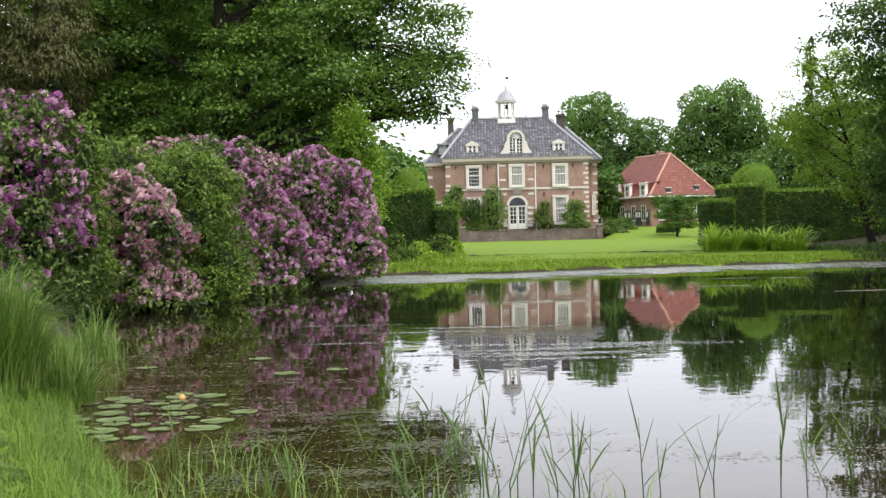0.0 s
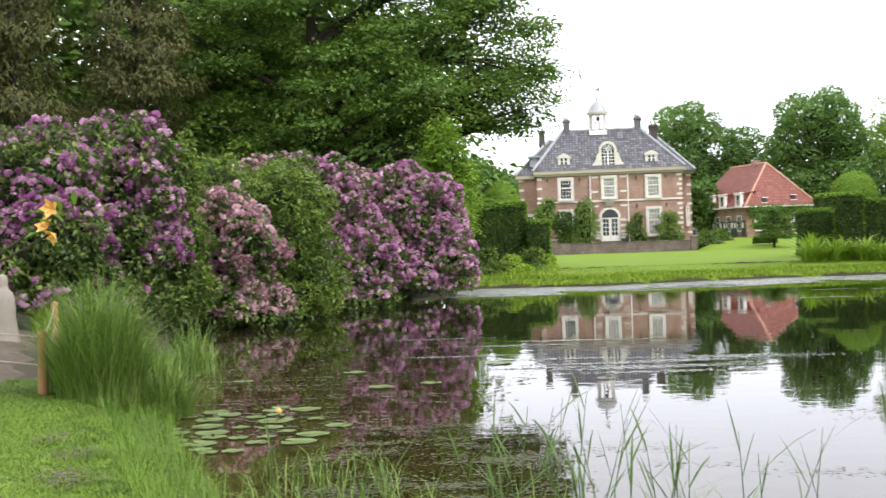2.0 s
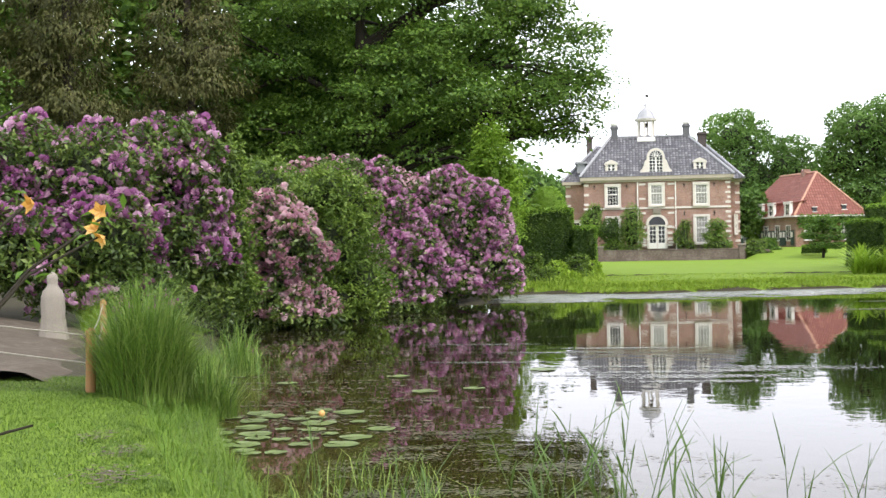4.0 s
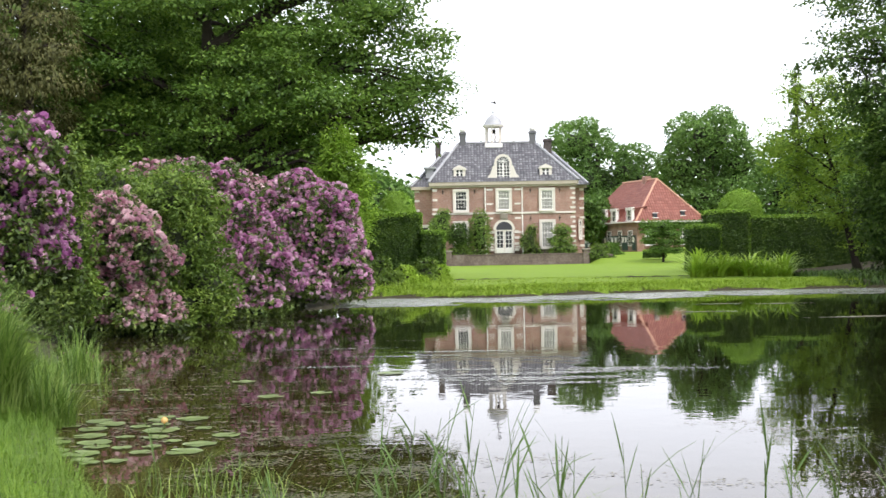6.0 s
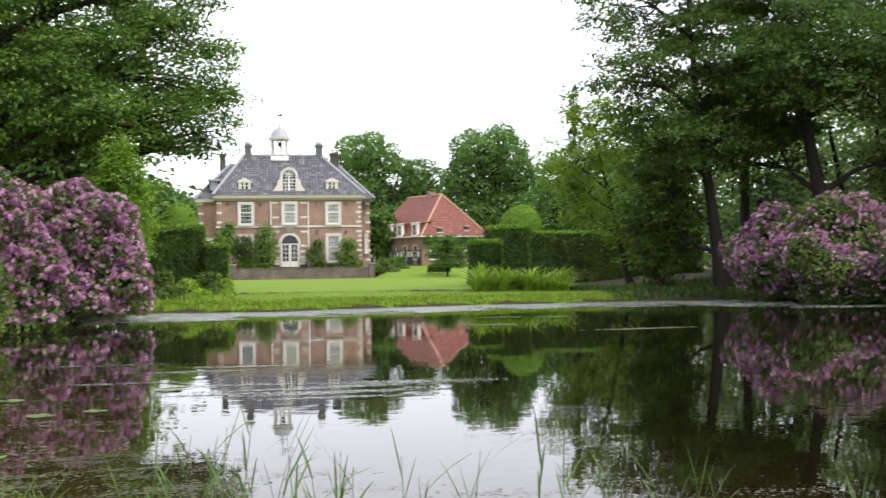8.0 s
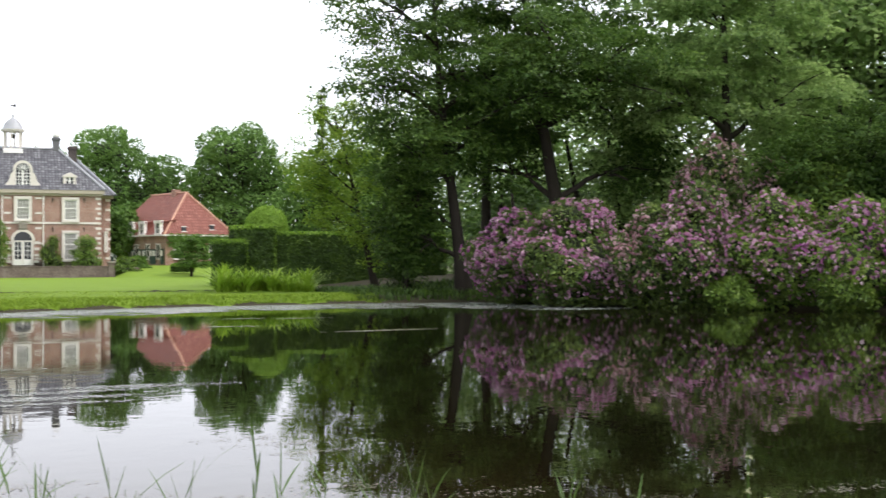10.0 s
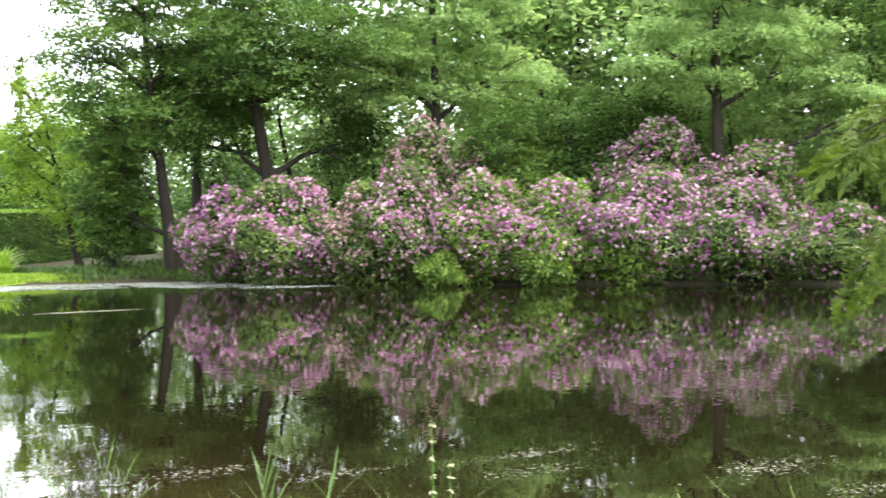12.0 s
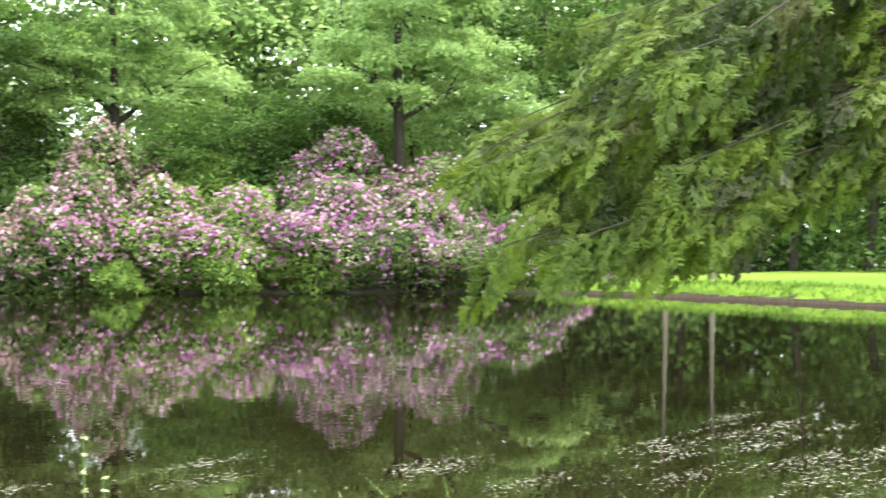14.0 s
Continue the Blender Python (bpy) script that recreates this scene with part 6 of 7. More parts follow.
tussock("sedge_tussock", "small sedge clump at the water's edge", -5.0, 17.4, 300, 0.3, 1.0, 213)

fern_rng = np.random.default_rng(220)
for k in range(17):
    fx, fy = 11.9 + k * 0.275 + fern_rng.uniform(-0.2, 0.2), 55.2 + fern_rng.uniform(-0.9, 0.9)
    tussock("fern", "clump of light green ferns before the hedge", fx, fy, 90, 0.3, 1.2 * fern_rng.uniform(0.5, 1.2), 221 + k, FERN, 2.4, (0.03, 0.07), "fern", "ferns before the hedge")


# ---------------------------------------------------------------- reeds
def reed(x, y, h, seed, z=-0.25):
    rng = np.random.default_rng(seed)
    root_line = np.array([(0, 0, 0), (0.02 * rng.normal(), 0.02 * rng.normal(), h * 0.5), (0.06 * rng.normal(), 0.05 * rng.normal(), h * 0.92)])
    v, f = tube_arrays(root_line, np.array([0.005, 0.004, 0.0015]), 5)
    ob = new("reed", raw_mesh("reed", v, f, REED, True))
    ob.location = (x, y, z)
    tagged(ob, "green reed with long pointed leaves in the shallows", "reed", "reeds along the near shore")
    k = int(rng.integers(3, 6))
    for i in range(k):
        t = 0.45 + 0.55 * i / k
        base = np.array([np.interp(t, [0, 0.5, 1], root_line[:, q]) for q in range(3)])
        a = rng.uniform(0, 6.28)
        L, w = rng.uniform(0.26, 0.46), rng.uniform(0.004, 0.0085)
        d, s = np.array([np.cos(a), np.sin(a), 0]), np.array([-np.sin(a), np.cos(a), 0])
        tilt = rng.uniform(0.25, 0.8)
        pts = [base + d * L * tilt * u + np.array([0, 0, 1.0]) * L * (u * (1.15 - 0.5 * tilt) - 0.35 * tilt * u * u) for u in (0, 0.3, 0.65, 1.0)]
        ww = (0.5, 1.0, 0.8, 0.05)
        lv = np.array([c for q in range(4) for c in (pts[q] - s * w * ww[q], pts[q] + s * w * ww[q] + np.array([0, 0, 0.002]))])
        child("leaf", raw_mesh("leaf", lv, np.array([(0, 1, 3, 2), (2, 3, 5, 4), (4, 5, 7, 6)]), REED), ob)
    return ob


rr = np.random.default_rng(230)
stand = [(-0.15, 7.3, 1.15), (0.0, 7.5, 1.1), (0.1, 7.2, 1.2), (0.22, 7.4, 1.22), (0.3, 7.1, 1.05), (0.42, 7.5, 1.0), (0.5, 7.2, 1.15), (-0.3, 7.4, 0.9), (0.65, 7.3, 0.92), (0.8, 7.2, 1.02),
         (1.2, 7.4, 0.95), (1.5, 7.2, 0.9), (1.65, 7.5, 0.92), (2.0, 7.3, 0.95), (2.2, 7.1, 0.9), (2.45, 7.4, 0.85), (2.75, 7.1, 0.78), (2.95, 7.0, 0.82), (3.1, 7.2, 0.68), (3.75, 6.6, 0.62), (3.9, 6.8, 0.6), (4.1, 6.4, 0.62)]
for k, (x, y, h) in enumerate(stand):
    reed(x, y, h, 240 + k)
for k in range(8):
    x = rr.normal(0.35, 0.35)
    reed(x, rr.uniform(6.9, 7.8), rr.uniform(0.7, 1.0), 400 + k)
for k in range(10):
    x = rr.uniform(-2.0, 2.8)
    reed(x, 7.3 + rr.uniform(-0.4, 0.9) + max(0, -x) * 0.5, rr.uniform(0.6, 0.85), 280 + k, -0.2)
water_grass = scatter(9000, -2.2, 1.2, 6.8, 9.6, 214, -1.6, 0.1)
wg_rng = np.random.default_rng(214)
wgp = np.concatenate([water_grass[:420], np.full((len(water_grass[:420]), 1), -0.05)], 1)
tagged(new("water_grass", raw_mesh("water_grass", *blade_arrays(wgp, wg_rng.uniform(0.2, 0.5, len(wgp)), wg_rng.uniform(0.006, 0.014, len(wgp)), wg_rng.uniform(0.3, 1.1, len(wgp)), wg_rng), SEDGE)), "green water grass in the shallows of the near bank", "water grass", kind="stuff")
wgp = np.concatenate([scatter(6000, 2.6, 9, 3.4, 7.6, 215, -1.1, 0.1)[:120], np.full((120, 1), -0.05)], 1)
tagged(new("water_grass", raw_mesh("water_grass", *blade_arrays(wgp, wg_rng.uniform(0.2, 0.5, 120), wg_rng.uniform(0.006, 0.013, 120), wg_rng.uniform(0.2, 0.9, 120), wg_rng), SEDGE)), "sparse water grass along the near shore", "water grass", kind="stuff")


def flower_spike(x, y, h):
    rng = np.random.default_rng(int(h * 1000))
    ob = new("flower_stalk", raw_mesh("flower_stalk", *tube_arrays(np.array([(0, 0, 0), (0.01, 0, h * 0.5), (0.0, 0.01, h)]), np.array([0.006, 0.005, 0.003]), 6), REED, True))
    ob.location = (x, y, -0.15)
    tagged(ob, "water plant stalk with whorls of small cream flowers", "flower")
    for k in range(5):
        z = h * (0.72 + 0.065 * k)
        p = np.tile(np.array([[0.0, 0.0, z]]), (14, 1)) + rng.normal(size=(14, 3)) * np.array([0.003, 0.003, 0.004])
        d = rng.normal(size=(14, 3)) * np.array([1, 1, 0.35])
        child("flower_whorl", raw_mesh("flower_whorl", *leaf_arrays(p, d, np.array([0, 0, 1.0]) + 0 * d, np.full(14, 0.02), np.full(14, 0.009)), CREAM_FLOWER), ob)


flower_spike(3.46, 4.42, 1.14)
flower_spike(3.66, 4.56, 0.92)


# ---------------------------------------------------------------- lily pads and floating weed
def lily_pad(x, y, r, turn, seed):
    rng = np.random.default_rng(seed)
    bm = bmesh.new()
    c = bm.verts.new((0, 0, 0.004))
    ring, rim = [], []
    n = 22
    for k in range(n):
        a = 0.16 + (2 * math.pi - 0.32) * k / (n - 1)
        q = r * (1 + 0.05 * math.sin(3 * a + seed) + rng.uniform(-0.01, 0.01))
        ring.append(bm.verts.new((math.cos(a) * q * 0.93, math.sin(a) * q * 0.93, 0.006)))
        rim.append(bm.verts.new((math.cos(a) * q, math.sin(a) * q, 0.010 + 0.004 * math.sin(5 * a + seed))))
    for k in range(n - 1):
        bm.faces.new((c, ring[k], ring[k + 1]))
        bm.faces.new((ring[k], rim[k], rim[k + 1], ring[k + 1]))
    ob = new("lily_pad", bm_mesh("lily_pad", bm, PAD))
    ob.matrix_world = pose(x, y, 0.004, 0, 0, turn)
    return tagged(ob, "flat round green lily pad floating on the pond", "lily pad", "lily pads near the bank")


lp = np.random.default_rng(260)
placed = []
while len(placed) < 30:
    a, q = lp.uniform(0, 6.28), lp.uniform(0, 1) ** 0.6
    x, y, r = -2.95 + math.cos(a) * q * 1.05, 12.0 + math.sin(a) * q * 1.5, lp.uniform(0.09, 0.19)
    if all(math.hypot(x - b[0], y - b[1]) > (r + b[2]) * 0.9 for b in placed) and shore_distance(np.array([x]), np.array([y]))[0] < -0.15:
        placed.append((x, y, r))
for k, (x, y, r) in enumerate(placed + [(-2.0, 15.2, 0.17), (-1.4, 15.5, 0.14), (-2.6, 17.0, 0.16), (-0.6, 17.8, 0.2), (-4.0, 16.2, 0.14)]):
    lily_pad(x, y, r, lp.uniform(0, 360), 300 + k)
bm = bmesh.new()
bmesh.ops.create_icosphere(bm, subdivisions=2, radius=0.035, matrix=Matrix.Translation((-2.75, 12.6, 0.09)))
yl = part("yellow_water_lily", bm, AZALEA, None)
tagged(yl, "small yellow water lily bud above the pads", "flower")
child("stalk", raw_mesh("stalk", *tube_arrays(np.array([(-2.75, 12.6, -0.1), (-2.75, 12.6, 0.0), (-2.75, 12.6, 0.07)]), np.full(3, 0.006), 6), REED), yl)


def flakes(name, label, pts, s0, s1, mat, seed):
    rng = np.random.default_rng(seed)
    d = shore_distance(pts[:, 0], pts[:, 1])
    pts = pts[d < 0.05]
    n = len(pts)
    a = rng.uniform(0, 6.28, n)[:, None] + np.array([0, 1.4, 3.0, 4.5]) + rng.uniform(-0.4, 0.4, (n, 4))
    r = rng.uniform(s0, s1, n)[:, None] * rng.uniform(0.4, 1.2, (n, 4))
    z = rng.uniform(0.003, 0.009, (n, 1)) + 0 * a
    v = np.stack([pts[:, :1] + np.cos(a) * r, pts[:, 1:] + np.sin(a) * r * 0.8, z], -1).reshape(-1, 3)
    return tagged(new(name, raw_mesh(name, v, np.arange(4 * n).reshape(-1, 4), mat)), label, "pondweed", kind="stuff")


def drifts(centres, sx, sy, n, seed):
    """Narrow drifts of floating bits round the centres."""
    rng = np.random.default_rng(seed)
    c = np.array(centres, float)[rng.integers(0, len(centres), n)]
    return c + rng.normal(size=(n, 2)) * np.array([sx, sy])


wr = np.random.default_rng(270)
left_c = []
for k in range(170):
    y = 11.5 + 31 * wr.uniform() ** 1.4
    x = np.interp(y, [11, 14, 18, 23, 28, 34, 40, 44], [-3.0, -4, -5.2, -7, -7.6, -6, -3.6, -2]) + abs(wr.normal(0, 1)) * np.interp(y, [11, 20, 30, 44], [1.0, 2.4, 3.2, 2.2])
    left_c.append((x, y))
flakes("floating_pondweed", "drifts of grey-green floating weed along the left shore", drifts(left_c, 0.5, 0.05, 5000, 271), 0.015, 0.05, WEED_OLIVE, 271)
flakes("floating_pondweed", "green weed mat in the shallows by the near bank", drifts([(-2.0 + wr.uniform(0, 2.1), 8.4 + wr.uniform(0, 3.6)) for _ in range(60)], 0.16, 0.07, 5200, 272), 0.008, 0.03, WEED_GREEN, 272)
mid_c = [(1.15, 16.7), (2.1, 17.6), (0.2, 17.0), (-0.6, 20.7), (0.4, 18.2), (1.6, 16.2), (-1.4, 19), (0.6, 21.5), (2.6, 18.1), (-2.0, 22.5), (3.0, 17.9), (0.9, 17.4), (1.9, 16.9)]
flakes("floating_pondweed", "pale streaks of floating weed in the middle of the pond", drifts(mid_c, 0.6, 0.07, 4200, 273), 0.012, 0.045, FILM, 273)
near_c = [(3.4, 11.8), (3.6, 11.2), (3.2, 12.3), (2.2, 9.2), (1.2, 9.6), (0.8, 10.4), (3.3, 9.4), (4.3, 8.7), (5.1, 8.0), (6.4, 7.2), (6.8, 7.75), (8.0, 6.3), (7.9, 6.1), (10.6, 4.6), (9.4, 3.6), (10.0, 4.0), (11.2, 5.0), (9.9, 5.2), (8.8, 4.4), (7.9, 5.25), (11.0, 3.6), (12.0, 5.6)]
flakes("floating_pondweed", "scattered pale weed and debris on the near water", drifts(near_c, 0.3, 0.1, 3000, 274), 0.006, 0.022, WEED, 274)
side_c = [(10 + wr.uniform(-1.6, 2.4), 4 + wr.uniform(-1.5, 1.5)) for _ in range(45)]
flakes("floating_pondweed", "pale weed patches on the side water", drifts(side_c, 0.25, 0.05, 1100, 277), 0.008, 0.026, WEED, 277)
far_p = scatter(90000, -3, 24, 39, 49, 275, -5.5, 0.0)
far_p = far_p[np.abs(lumps(np.concatenate([far_p * 0.5, 0 * far_p[:, :1]], 1), 9)) * 2 + shore_distance(far_p[:, 0], far_p[:, 1]) * 0.27 > -0.75]
flakes("floating_pondweed", "grey film of pollen and weed along the far bank", far_p[:26000], 0.06, 0.2, FILM, 275)
isles = drifts([(10.9, 29.7), (7.6, 33.1), (10.3, 29.6), (11.5, 29.8), (10.6, 37.0), (8.8, 37.4)], 0.4, 0.08, 900, 276)
flakes("floating_pondweed", "small floating weed rafts on the open water", isles, 0.03, 0.09, WEED, 276)


def lawn_specks(name, label, category, centres, spread, n, size, mat, seed, lift):
    """Small flat bits lying on the near lawn."""
    rng = np.random.default_rng(seed)
    c = np.array(centres, float)[rng.integers(0, len(centres), n)] + rng.normal(size=(n, 2)) * np.array(spread)
    c = c[shore_distance(c[:, 0], c[:, 1]) > 0.1]
    a = rng.uniform(0, 6.28, (len(c), 1)) + np.array([0, 1.5, 3.1, 4.6]) + rng.uniform(-0.3, 0.3, (len(c), 4))
    r = rng.uniform(*size, (len(c), 1)) * rng.uniform(0.6, 1.2, (len(c), 4))
    z = ground_z(c[:, 0], c[:, 1])[:, None] + lift + 0 * a + rng.uniform(0, 0.012, (len(c), 1))
    v = np.stack([c[:, :1] + np.cos(a) * r, c[:, 1:] + np.sin(a) * r, z], -1).reshape(-1, 3)
    tagged(new(name, raw_mesh(name, v, np.arange(len(v)).reshape(-1, 4), mat)), label, category, kind="stuff")


lawn_specks("bare_earth", "worn brown patches of earth in the near lawn", "earth", [(-3.92, 9.41), (-3.40, 8.71), (-3.21, 7.79), (-3.02, 7.62)], (0.1, 0.16), 260, (0.01, 0.03), SAND, 281, 0.045)
lawn_specks("daisies", "tiny white daisies in the near lawn", "daisy", [(-4.06, 10.18), (-3.51, 9.50), (-3.38, 9.77), (-3.05, 8.01)], (0.18, 0.5), 46, (0.004, 0.008), WHITE, 282, 0.07)


# ---------------------------------------------------------------- fence, statue, path
def post(x, y, h, r=0.055):
    ob = new("fence_post", raw_mesh("fence_post", *tube_arrays(np.array([(0, 0, -0.3), (0, 0, 0), (0.01, 0, h * 0.6), (0.01, 0, h - 0.03), (0.01, 0, h)]), np.array([r, r, r * 0.97, r * 0.95, r * 0.3]), 10), POST_WOOD, True))
    ob.location = (x, y, gz(x, y))
    tagged(ob, "round orange-brown wooden fence post", "post", "posts of the rope fence")


POSTS = [(-5.28, 12.6, 0.7), (-7.90, 19.40, 0.75), (-10.2, 15.0, 0.75)]
for x, y, h in POSTS:
    post(x, y, h)


def rope(a, b, drop):
    (x0, y0, h0), (x1, y1, h1) = a, b
    t = np.linspace(0, 1, 12)
    z0, z1 = gz(x0, y0) + h0, gz(x1, y1) + h1
    line = np.stack([x0 + (x1 - x0) * t, y0 + (y1 - y0) * t, z0 + (z1 - z0) * t - drop * np.sin(np.pi * t)], -1)
    tagged(new("rope", raw_mesh("rope", *tube_arrays(line, np.full(12, 0.008), 6), ROPE, True)), "pale sagging rope strung between fence posts", "rope", "ropes of the fence")


for lower in (0.08, 0.38):
    for a, b in ((0, 2), (0, 1)):
        rope((*POSTS[a][:2], POSTS[a][2] - lower), (*POSTS[b][:2], POSTS[b][2] - lower), 0.07)


def statue():
    u = np.linspace(0, 2 * np.pi, 33)[:-1]
    prof = [(0.30, 0.0), (0.29, 0.1), (0.25, 0.35), (0.23, 0.55), (0.235, 0.72), (0.225, 0.9), (0.19, 1.02), (0.115, 1.1), (0.105, 1.16), (0.115, 1.24), (0.1, 1.32), (0.05, 1.37), (0.005, 1.385)]
    v = []
    for r, z in prof:
        fold = 0.02 * np.sin(u * 9 + z * 3) * (1 - z / 1.1) if z < 1.05 else 0 * u
        v.append(np.stack([np.cos(u) * (r + fold), np.sin(u) * (r * 0.8 + fold), z + 0.02 * np.sin(u) * (z < 1)], -1))
    v = np.concatenate(v)
    i, j = np.meshgrid(np.arange(len(prof) - 1), np.arange(32), indexing="ij")
    j2 = (j + 1) % 32
    f = np.stack([i * 32 + j, i * 32 + j2, (i + 1) * 32 + j2, (i + 1) * 32 + j], -1).reshape(-1, 4)
    ob = new("statue", raw_mesh("statue", v, f, STONE, True))
    ob.matrix_world = pose(-8.55, 18.93, gz(-8.55, 18.93) + 0.03, 0, 0, 20) @ Matrix.Diagonal((0.8, 0.8, 0.83, 1))
    tagged(ob, "weathered grey stone statue of a draped shape", "statue")


statue()
px_, py_ = np.meshgrid(np.linspace(-12, -6.0, 61), np.linspace(13.8, 21.5, 78), indexing="ij")
edge = np.interp(py_, [13.8, 17, 21.5], [-6.2, -7.4, -9.0]) + 0.12 * np.sin(py_ * 3)
pz_ = ground_z(px_, py_) + np.clip((edge - px_) * 0.35, -0.3, 0.12) + 0.02 * np.sin(px_ * 5.2) * np.sin(py_ * 4.7)
pi_, pj_ = np.meshgrid(np.arange(60), np.arange(77), indexing="ij")
tagged(new("path", raw_mesh("path", np.stack([px_, py_, pz_], -1).reshape(-1, 3), np.stack([pi_ * 78 + pj_, (pi_ + 1) * 78 + pj_, (pi_ + 1) * 78 + pj_ + 1, pi_ * 78 + pj_ + 1], -1).reshape(-1, 4), SAND, True)),
       "pale sandy path and gravel behind the fence", "path", kind="structure")
tussock("young_fir", "small bright green shrub beside the statue", -9.1, 22.0, 420, 0.25, 0.95, 291, FERN)


# ---------------------------------------------------------------- orange azalea beside the camera
def azalea():
    root = new("azalea")
    root.location = (-2.2, 2.5, gz(-2.2, 2.5))
    tagged(root, "azalea shrub with orange flowers on thin twigs", "shrub")
    base = np.array(root.location)
    rng = np.random.default_rng(310)
    tips = [(-1.22, 3.05, 1.92), (-1.21, 3.00, 1.86), (-1.30, 2.83, 1.96), (-1.14, 2.42, 1.46), (-1.5, 2.7, 2.15), (-1.62, 2.75, 1.75), (-1.26, 2.36, 1.22), (-1.75, 2.9, 1.55), (-1.45, 3.1, 2.2), (-1.34, 2.5, 1.12)]
    for k, tip in enumerate(tips):
        tip = np.array(tip) - base
        t = np.linspace(0, 1, 7)[:, None]
        line = tip * t + np.array([0, 0, 0.35]) * np.sin(t * np.pi) * (0.6 + 0.1 * k % 3) + rng.normal(size=(7, 3)) * 0.012
        line[0] = rng.normal(size=3) * np.array([0.08, 0.08, 0.0])
        child("twig", raw_mesh("twig", *tube_arrays(line, np.linspace(0.011, 0.003, 7), 6), BARK, True), root)
        if k < 3:
            for q in range(1 if k != 1 else 2):
                c = line[-1] + rng.normal(size=3) * 0.012
                axis = unit(np.array([rng.normal() * 0.5, -0.7, -0.45 + rng.normal() * 0.3]))
                side = unit(np.cross(axis, [0, 0, 1.0]))
                up = np.cross(side, axis)
                ang = np.arange(5) * 2 * np.pi / 5
                d = axis * 0.75 + (np.cos(ang)[:, None] * side + np.sin(ang)[:, None] * up) * 0.75
                v, f = leaf_arrays(np.tile(c, (5, 1)), d, np.tile(axis, (5, 1)), np.full(5, 0.034), np.full(5, 0.026), 0.2)
                child("flower", raw_mesh("flower", v, f, AZALEA), root, "orange funnel flower")
        n = 7
        p = line[rng.integers(3, 7, n)] + rng.normal(size=(n, 3)) * 0.02
        for i in range(n):
            d = rng.normal(size=(1, 3)) + np.array([[0, 0, 0.3]])
            child("leaf", raw_mesh("leaf", *leaf_arrays(p[i:i + 1], d, np.array([[0, 0, 1.0]]), np.array([0.05]), np.array([0.018])), OAK), root)


azalea()


# ---------------------------------------------------------------- conifer bough hanging in from the right
def frond_arrays(rng, L):
    """One flat drooping spray along +x, with lobed side sprays."""
    P, A, Nn, Ls, Ws = [], [], [], [], []
    k = int(L / 0.02)
    for i in range(k):
        t = (i + 0.5) / k
        o = np.array([L * t, 0, -0.22 * L * t * t])
        w = rng.uniform(0.14, 0.56) * L * (1 - t) ** 0.8 * (0.4 + 0.6 * min(1, t * 4)) + 0.015
        for s in (-1, 1):
            d = unit(np.array([0.8 + rng.normal() * 0.2, s * rng.uniform(0.45, 0.9), -0.15 + rng.normal() * 0.25]))
            P.append(o), A.append(d), Ls.append(w), Ws.append(0.008 + 0.05 * w)
            Nn.append(np.array([0, 0, 1.0]) + rng.normal(size=3) * 0.25)
            for q in (0.3, 0.55, 0.8):
                for s2 in (-1, 1):
                    e = unit(d * 0.8 + s2 * np.array([-d[1], d[0], 0]) * 0.7 + np.array([0, 0, -0.1]))
                    P.append(o + d * w * q), A.append(e), Ls.append((0.014 + w * 0.4 * (1.1 - q)) * rng.uniform(0.6, 1.3)), Ws.append(0.007 + 0.03 * w)
                    Nn.append(np.array([0, 0, 1.0]) + rng.normal(size=3) * 0.3)
    P.append(np.array([L * 0.96, 0, -0.2 * L])), A.append(np.array([1.0, 0, -0.4])), Ls.append(0.05), Ws.append(0.018), Nn.append(np.array([0, 0, 1.0]))
    return leaf_arrays(np.array(P), np.array(A), np.array(Nn), np.array(Ls), np.array(Ws), 0.1)


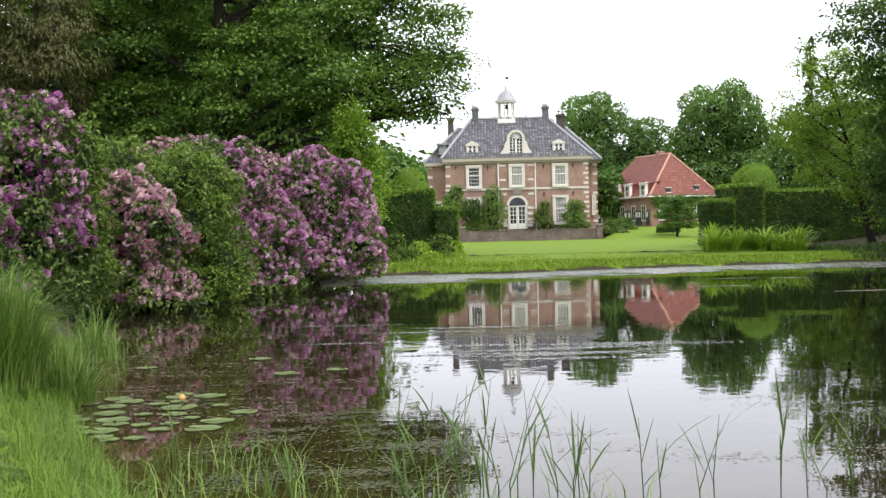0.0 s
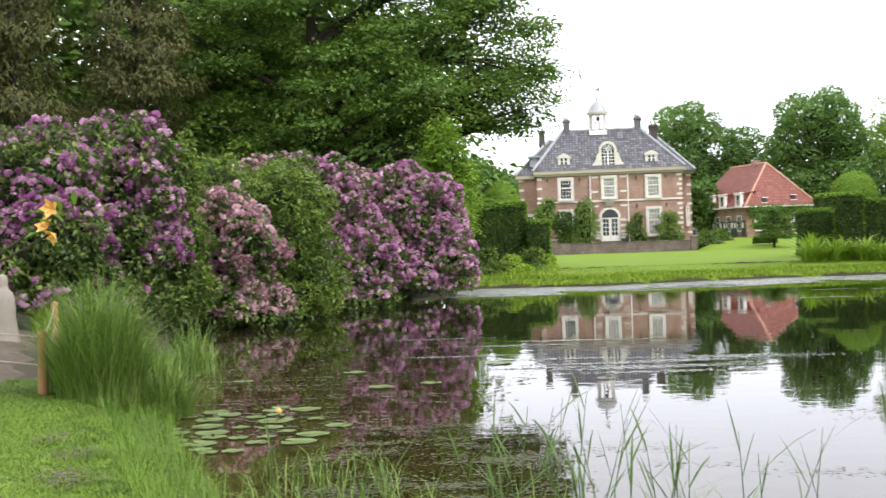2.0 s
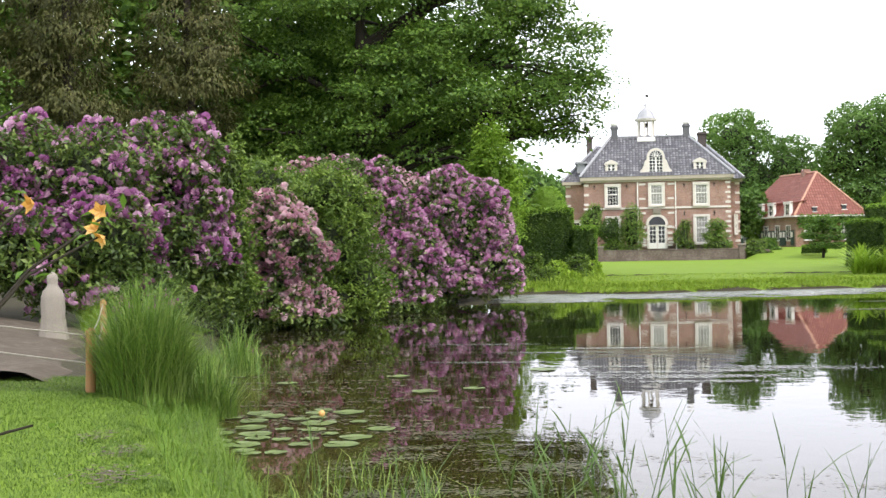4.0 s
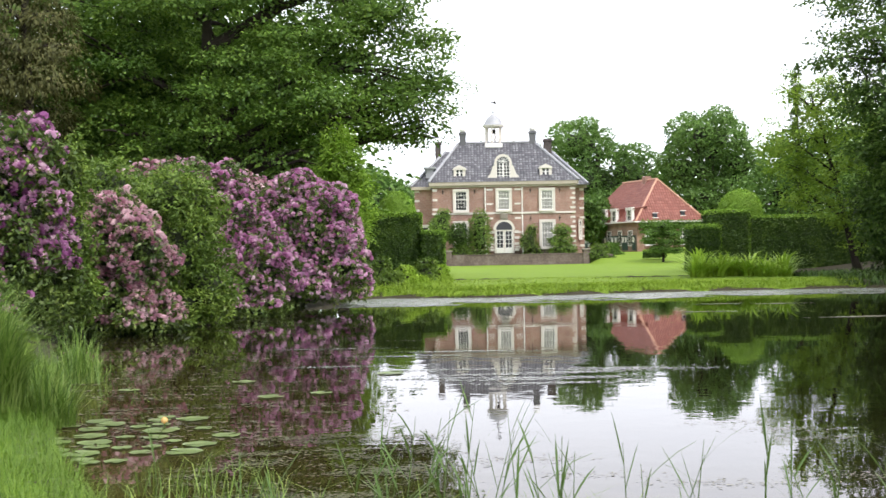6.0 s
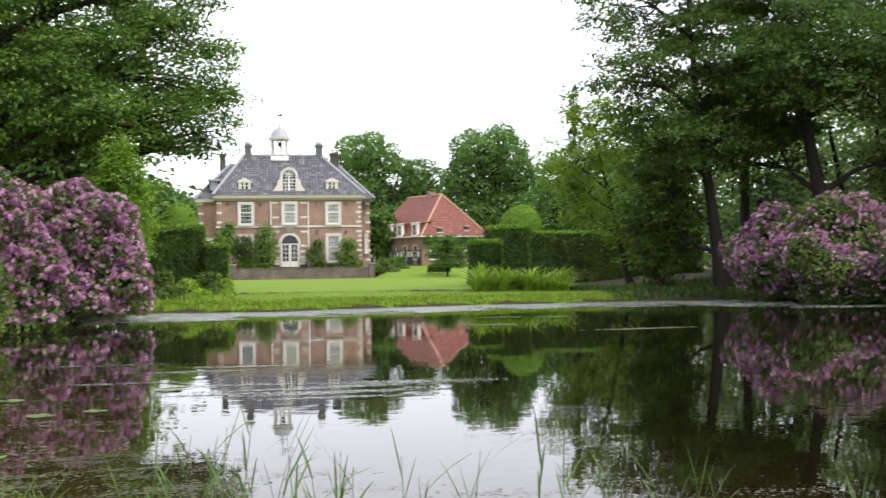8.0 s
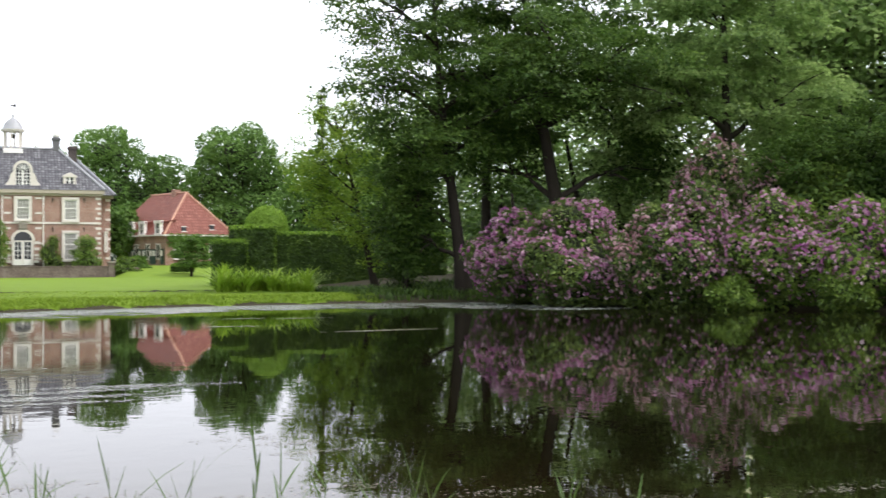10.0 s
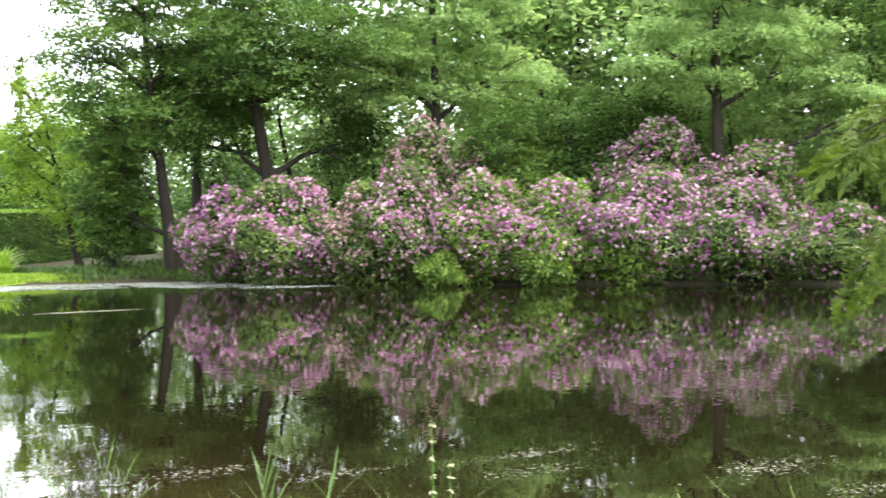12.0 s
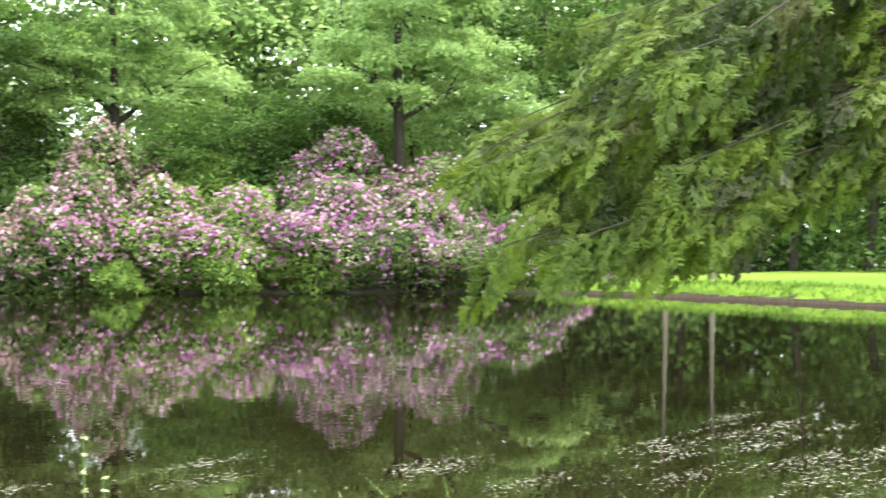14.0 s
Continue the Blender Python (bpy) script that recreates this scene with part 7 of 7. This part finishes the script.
def conifer_by_camera():
    root = new("cypress_conifer")
    root.location = (5.9, 0.1, 0.3)
    tagged(root, "conifer with drooping yellow-green flat sprays overhanging the pond", "tree")
    base = np.array(root.location)
    rng = np.random.default_rng(320)
    h = np.linspace(0, 1, 8)
    child("trunk", raw_mesh("trunk", *tube_arrays(np.stack([0.1 * np.sin(h * 3), 0 * h, -0.5 + h * 10], -1), 0.22 * (1 - 0.85 * h), 12), BARK, True), root)
    kinds = [frond_arrays(rng, L) for L in (0.16, 0.2, 0.25, 0.3)]
    # tips of the boughs and the height at which each leaves the trunk
    boughs = [((3.24, 2.12, 2.08), 2.85), ((3.37, 2.13, 2.14), 2.90), ((3.18, 2.04, 2.03), 2.80), ((3.45, 2.02, 2.17), 3.00), ((3.43, 1.90, 2.07), 2.90), ((3.69, 1.89, 2.20), 3.05),
              ((3.51, 1.95, 2.44), 3.30), ((3.50, 1.81, 2.38), 3.20), ((3.52, 1.63, 2.33), 3.20), ((3.86, 1.84, 2.55), 3.40), ((3.91, 1.63, 2.51), 3.40), ((3.79, 1.61, 2.29), 3.20),
              ((3.94, 1.44, 2.41), 3.30), ((4.24, 1.38, 2.35), 3.20), ((3.30, 2.05, 1.79), 2.45), ((3.41, 2.07, 1.86), 2.50), ((3.37, 1.96, 1.94), 2.65), ((3.31, 1.88, 1.79), 2.45),
              ((3.48, 1.83, 1.81), 2.50), ((3.55, 1.90, 1.96), 2.70), ((3.61, 1.83, 1.77), 2.42), ((3.59, 1.69, 1.82), 2.50), ((3.58, 1.70, 1.99), 2.70), ((3.77, 1.63, 1.86), 2.60),
              ((3.80, 1.59, 2.10), 2.85), ((3.95, 1.57, 1.91), 2.65), ((4.03, 1.48, 2.07), 2.80), ((3.81, 1.75, 2.11), 2.85), ((4.22, 1.41, 2.19), 3.00)]
    for bi, (tip, z) in enumerate(boughs):
        a, b = np.array([5.85, 0.1, z]) - base, np.array(tip) - base
        t = np.linspace(0, 1, 12)[:, None]
        line = a + (b - a) * t + np.array([0, 0, 0.16]) * np.sin(t * np.pi) + rng.normal(size=(12, 3)) * 0.012
        bough = child("bough", raw_mesh("bough", *tube_arrays(line, np.linspace(0.013, 0.002, 12), 6), BARK, True), root)
        along = unit(np.gradient(line, axis=0))
        sprays, old, fresh = [], [], []
        for q in range(64):
            u = 0.3 + 0.7 * q / 63
            o = np.array([np.interp(u, t[:, 0], line[:, i]) for i in range(3)])
            d = np.array([np.interp(u, t[:, 0], along[:, i]) for i in range(3)])
            side = unit(np.cross(d, [0, 0, 1.0])) * (1 if q % 2 else -1)
            x = unit(d * rng.uniform(0.5, 1.1) + side * rng.uniform(0.1, 0.5) + np.array([0, 0, -rng.uniform(0.1, 1.15)]))
            y = unit(np.cross(np.array([-0.5, -0.4, 0.8]) + rng.normal(size=3) * 0.45, x))
            zz = np.cross(x, y)
            v, f = kinds[rng.integers(0, 4)]
            sc = rng.uniform(0.7, 1.25) * (0.75 + 0.25 * (1 - u))
            # Foliage age also carries painted shade inside the bough and light at tips.
            (old if rng.uniform() > u ** (0.8 if bi < 6 or bi > 14 else 1.3) else fresh if rng.uniform() < (u - 0.5) * 1.6 else sprays).append((o + (v * sc) @ np.stack([x, y, zz]), f))
        child("foliage", raw_mesh("foliage", *joined(sprays), CONIFER), bough, "flat drooping green sprays")
        if fresh:
            child("young_lit_foliage", raw_mesh("young_lit_foliage", *joined(fresh), CONIFER_TIP), bough, "yellow-green young sprays with light painted in at the tip")
        if old:
            child("old_shaded_foliage", raw_mesh("old_shaded_foliage", *joined(old), CONIFER_OLD_SHADED), bough, "dull olive-brown older sprays with the bough's inner shade painted in")


conifer_by_camera()


# ---------------------------------------------------------------- timber edging of the side bank
edging = tagged(new("bank_edging"), "weathered upright timber planks holding the side bank", "edging", kind="structure")
plank_me = bm_mesh("plank", boxes((-0.15, 0.15, -0.03, 0.03, -0.5, 0.13), bevel=0.012), PLANK)
line = np.array([(37.9, 24.0), (37.0, 18.0), (35.4, 12.6), (34.05, 6.5)])
er = np.random.default_rng(500)
for a, b in zip(line, line[1:]):
    n = int(np.linalg.norm(b - a) / 0.31)
    turn = math.degrees(math.atan2(b[1] - a[1], b[0] - a[0]))
    for k in range(n):
        q = a + (b - a) * (k + 0.5) / n
        pl = child("plank", plank_me, edging)
        pl.matrix_world = pose(q[0], q[1], er.uniform(-0.03, 0.03), er.uniform(-2, 2), 0, turn)
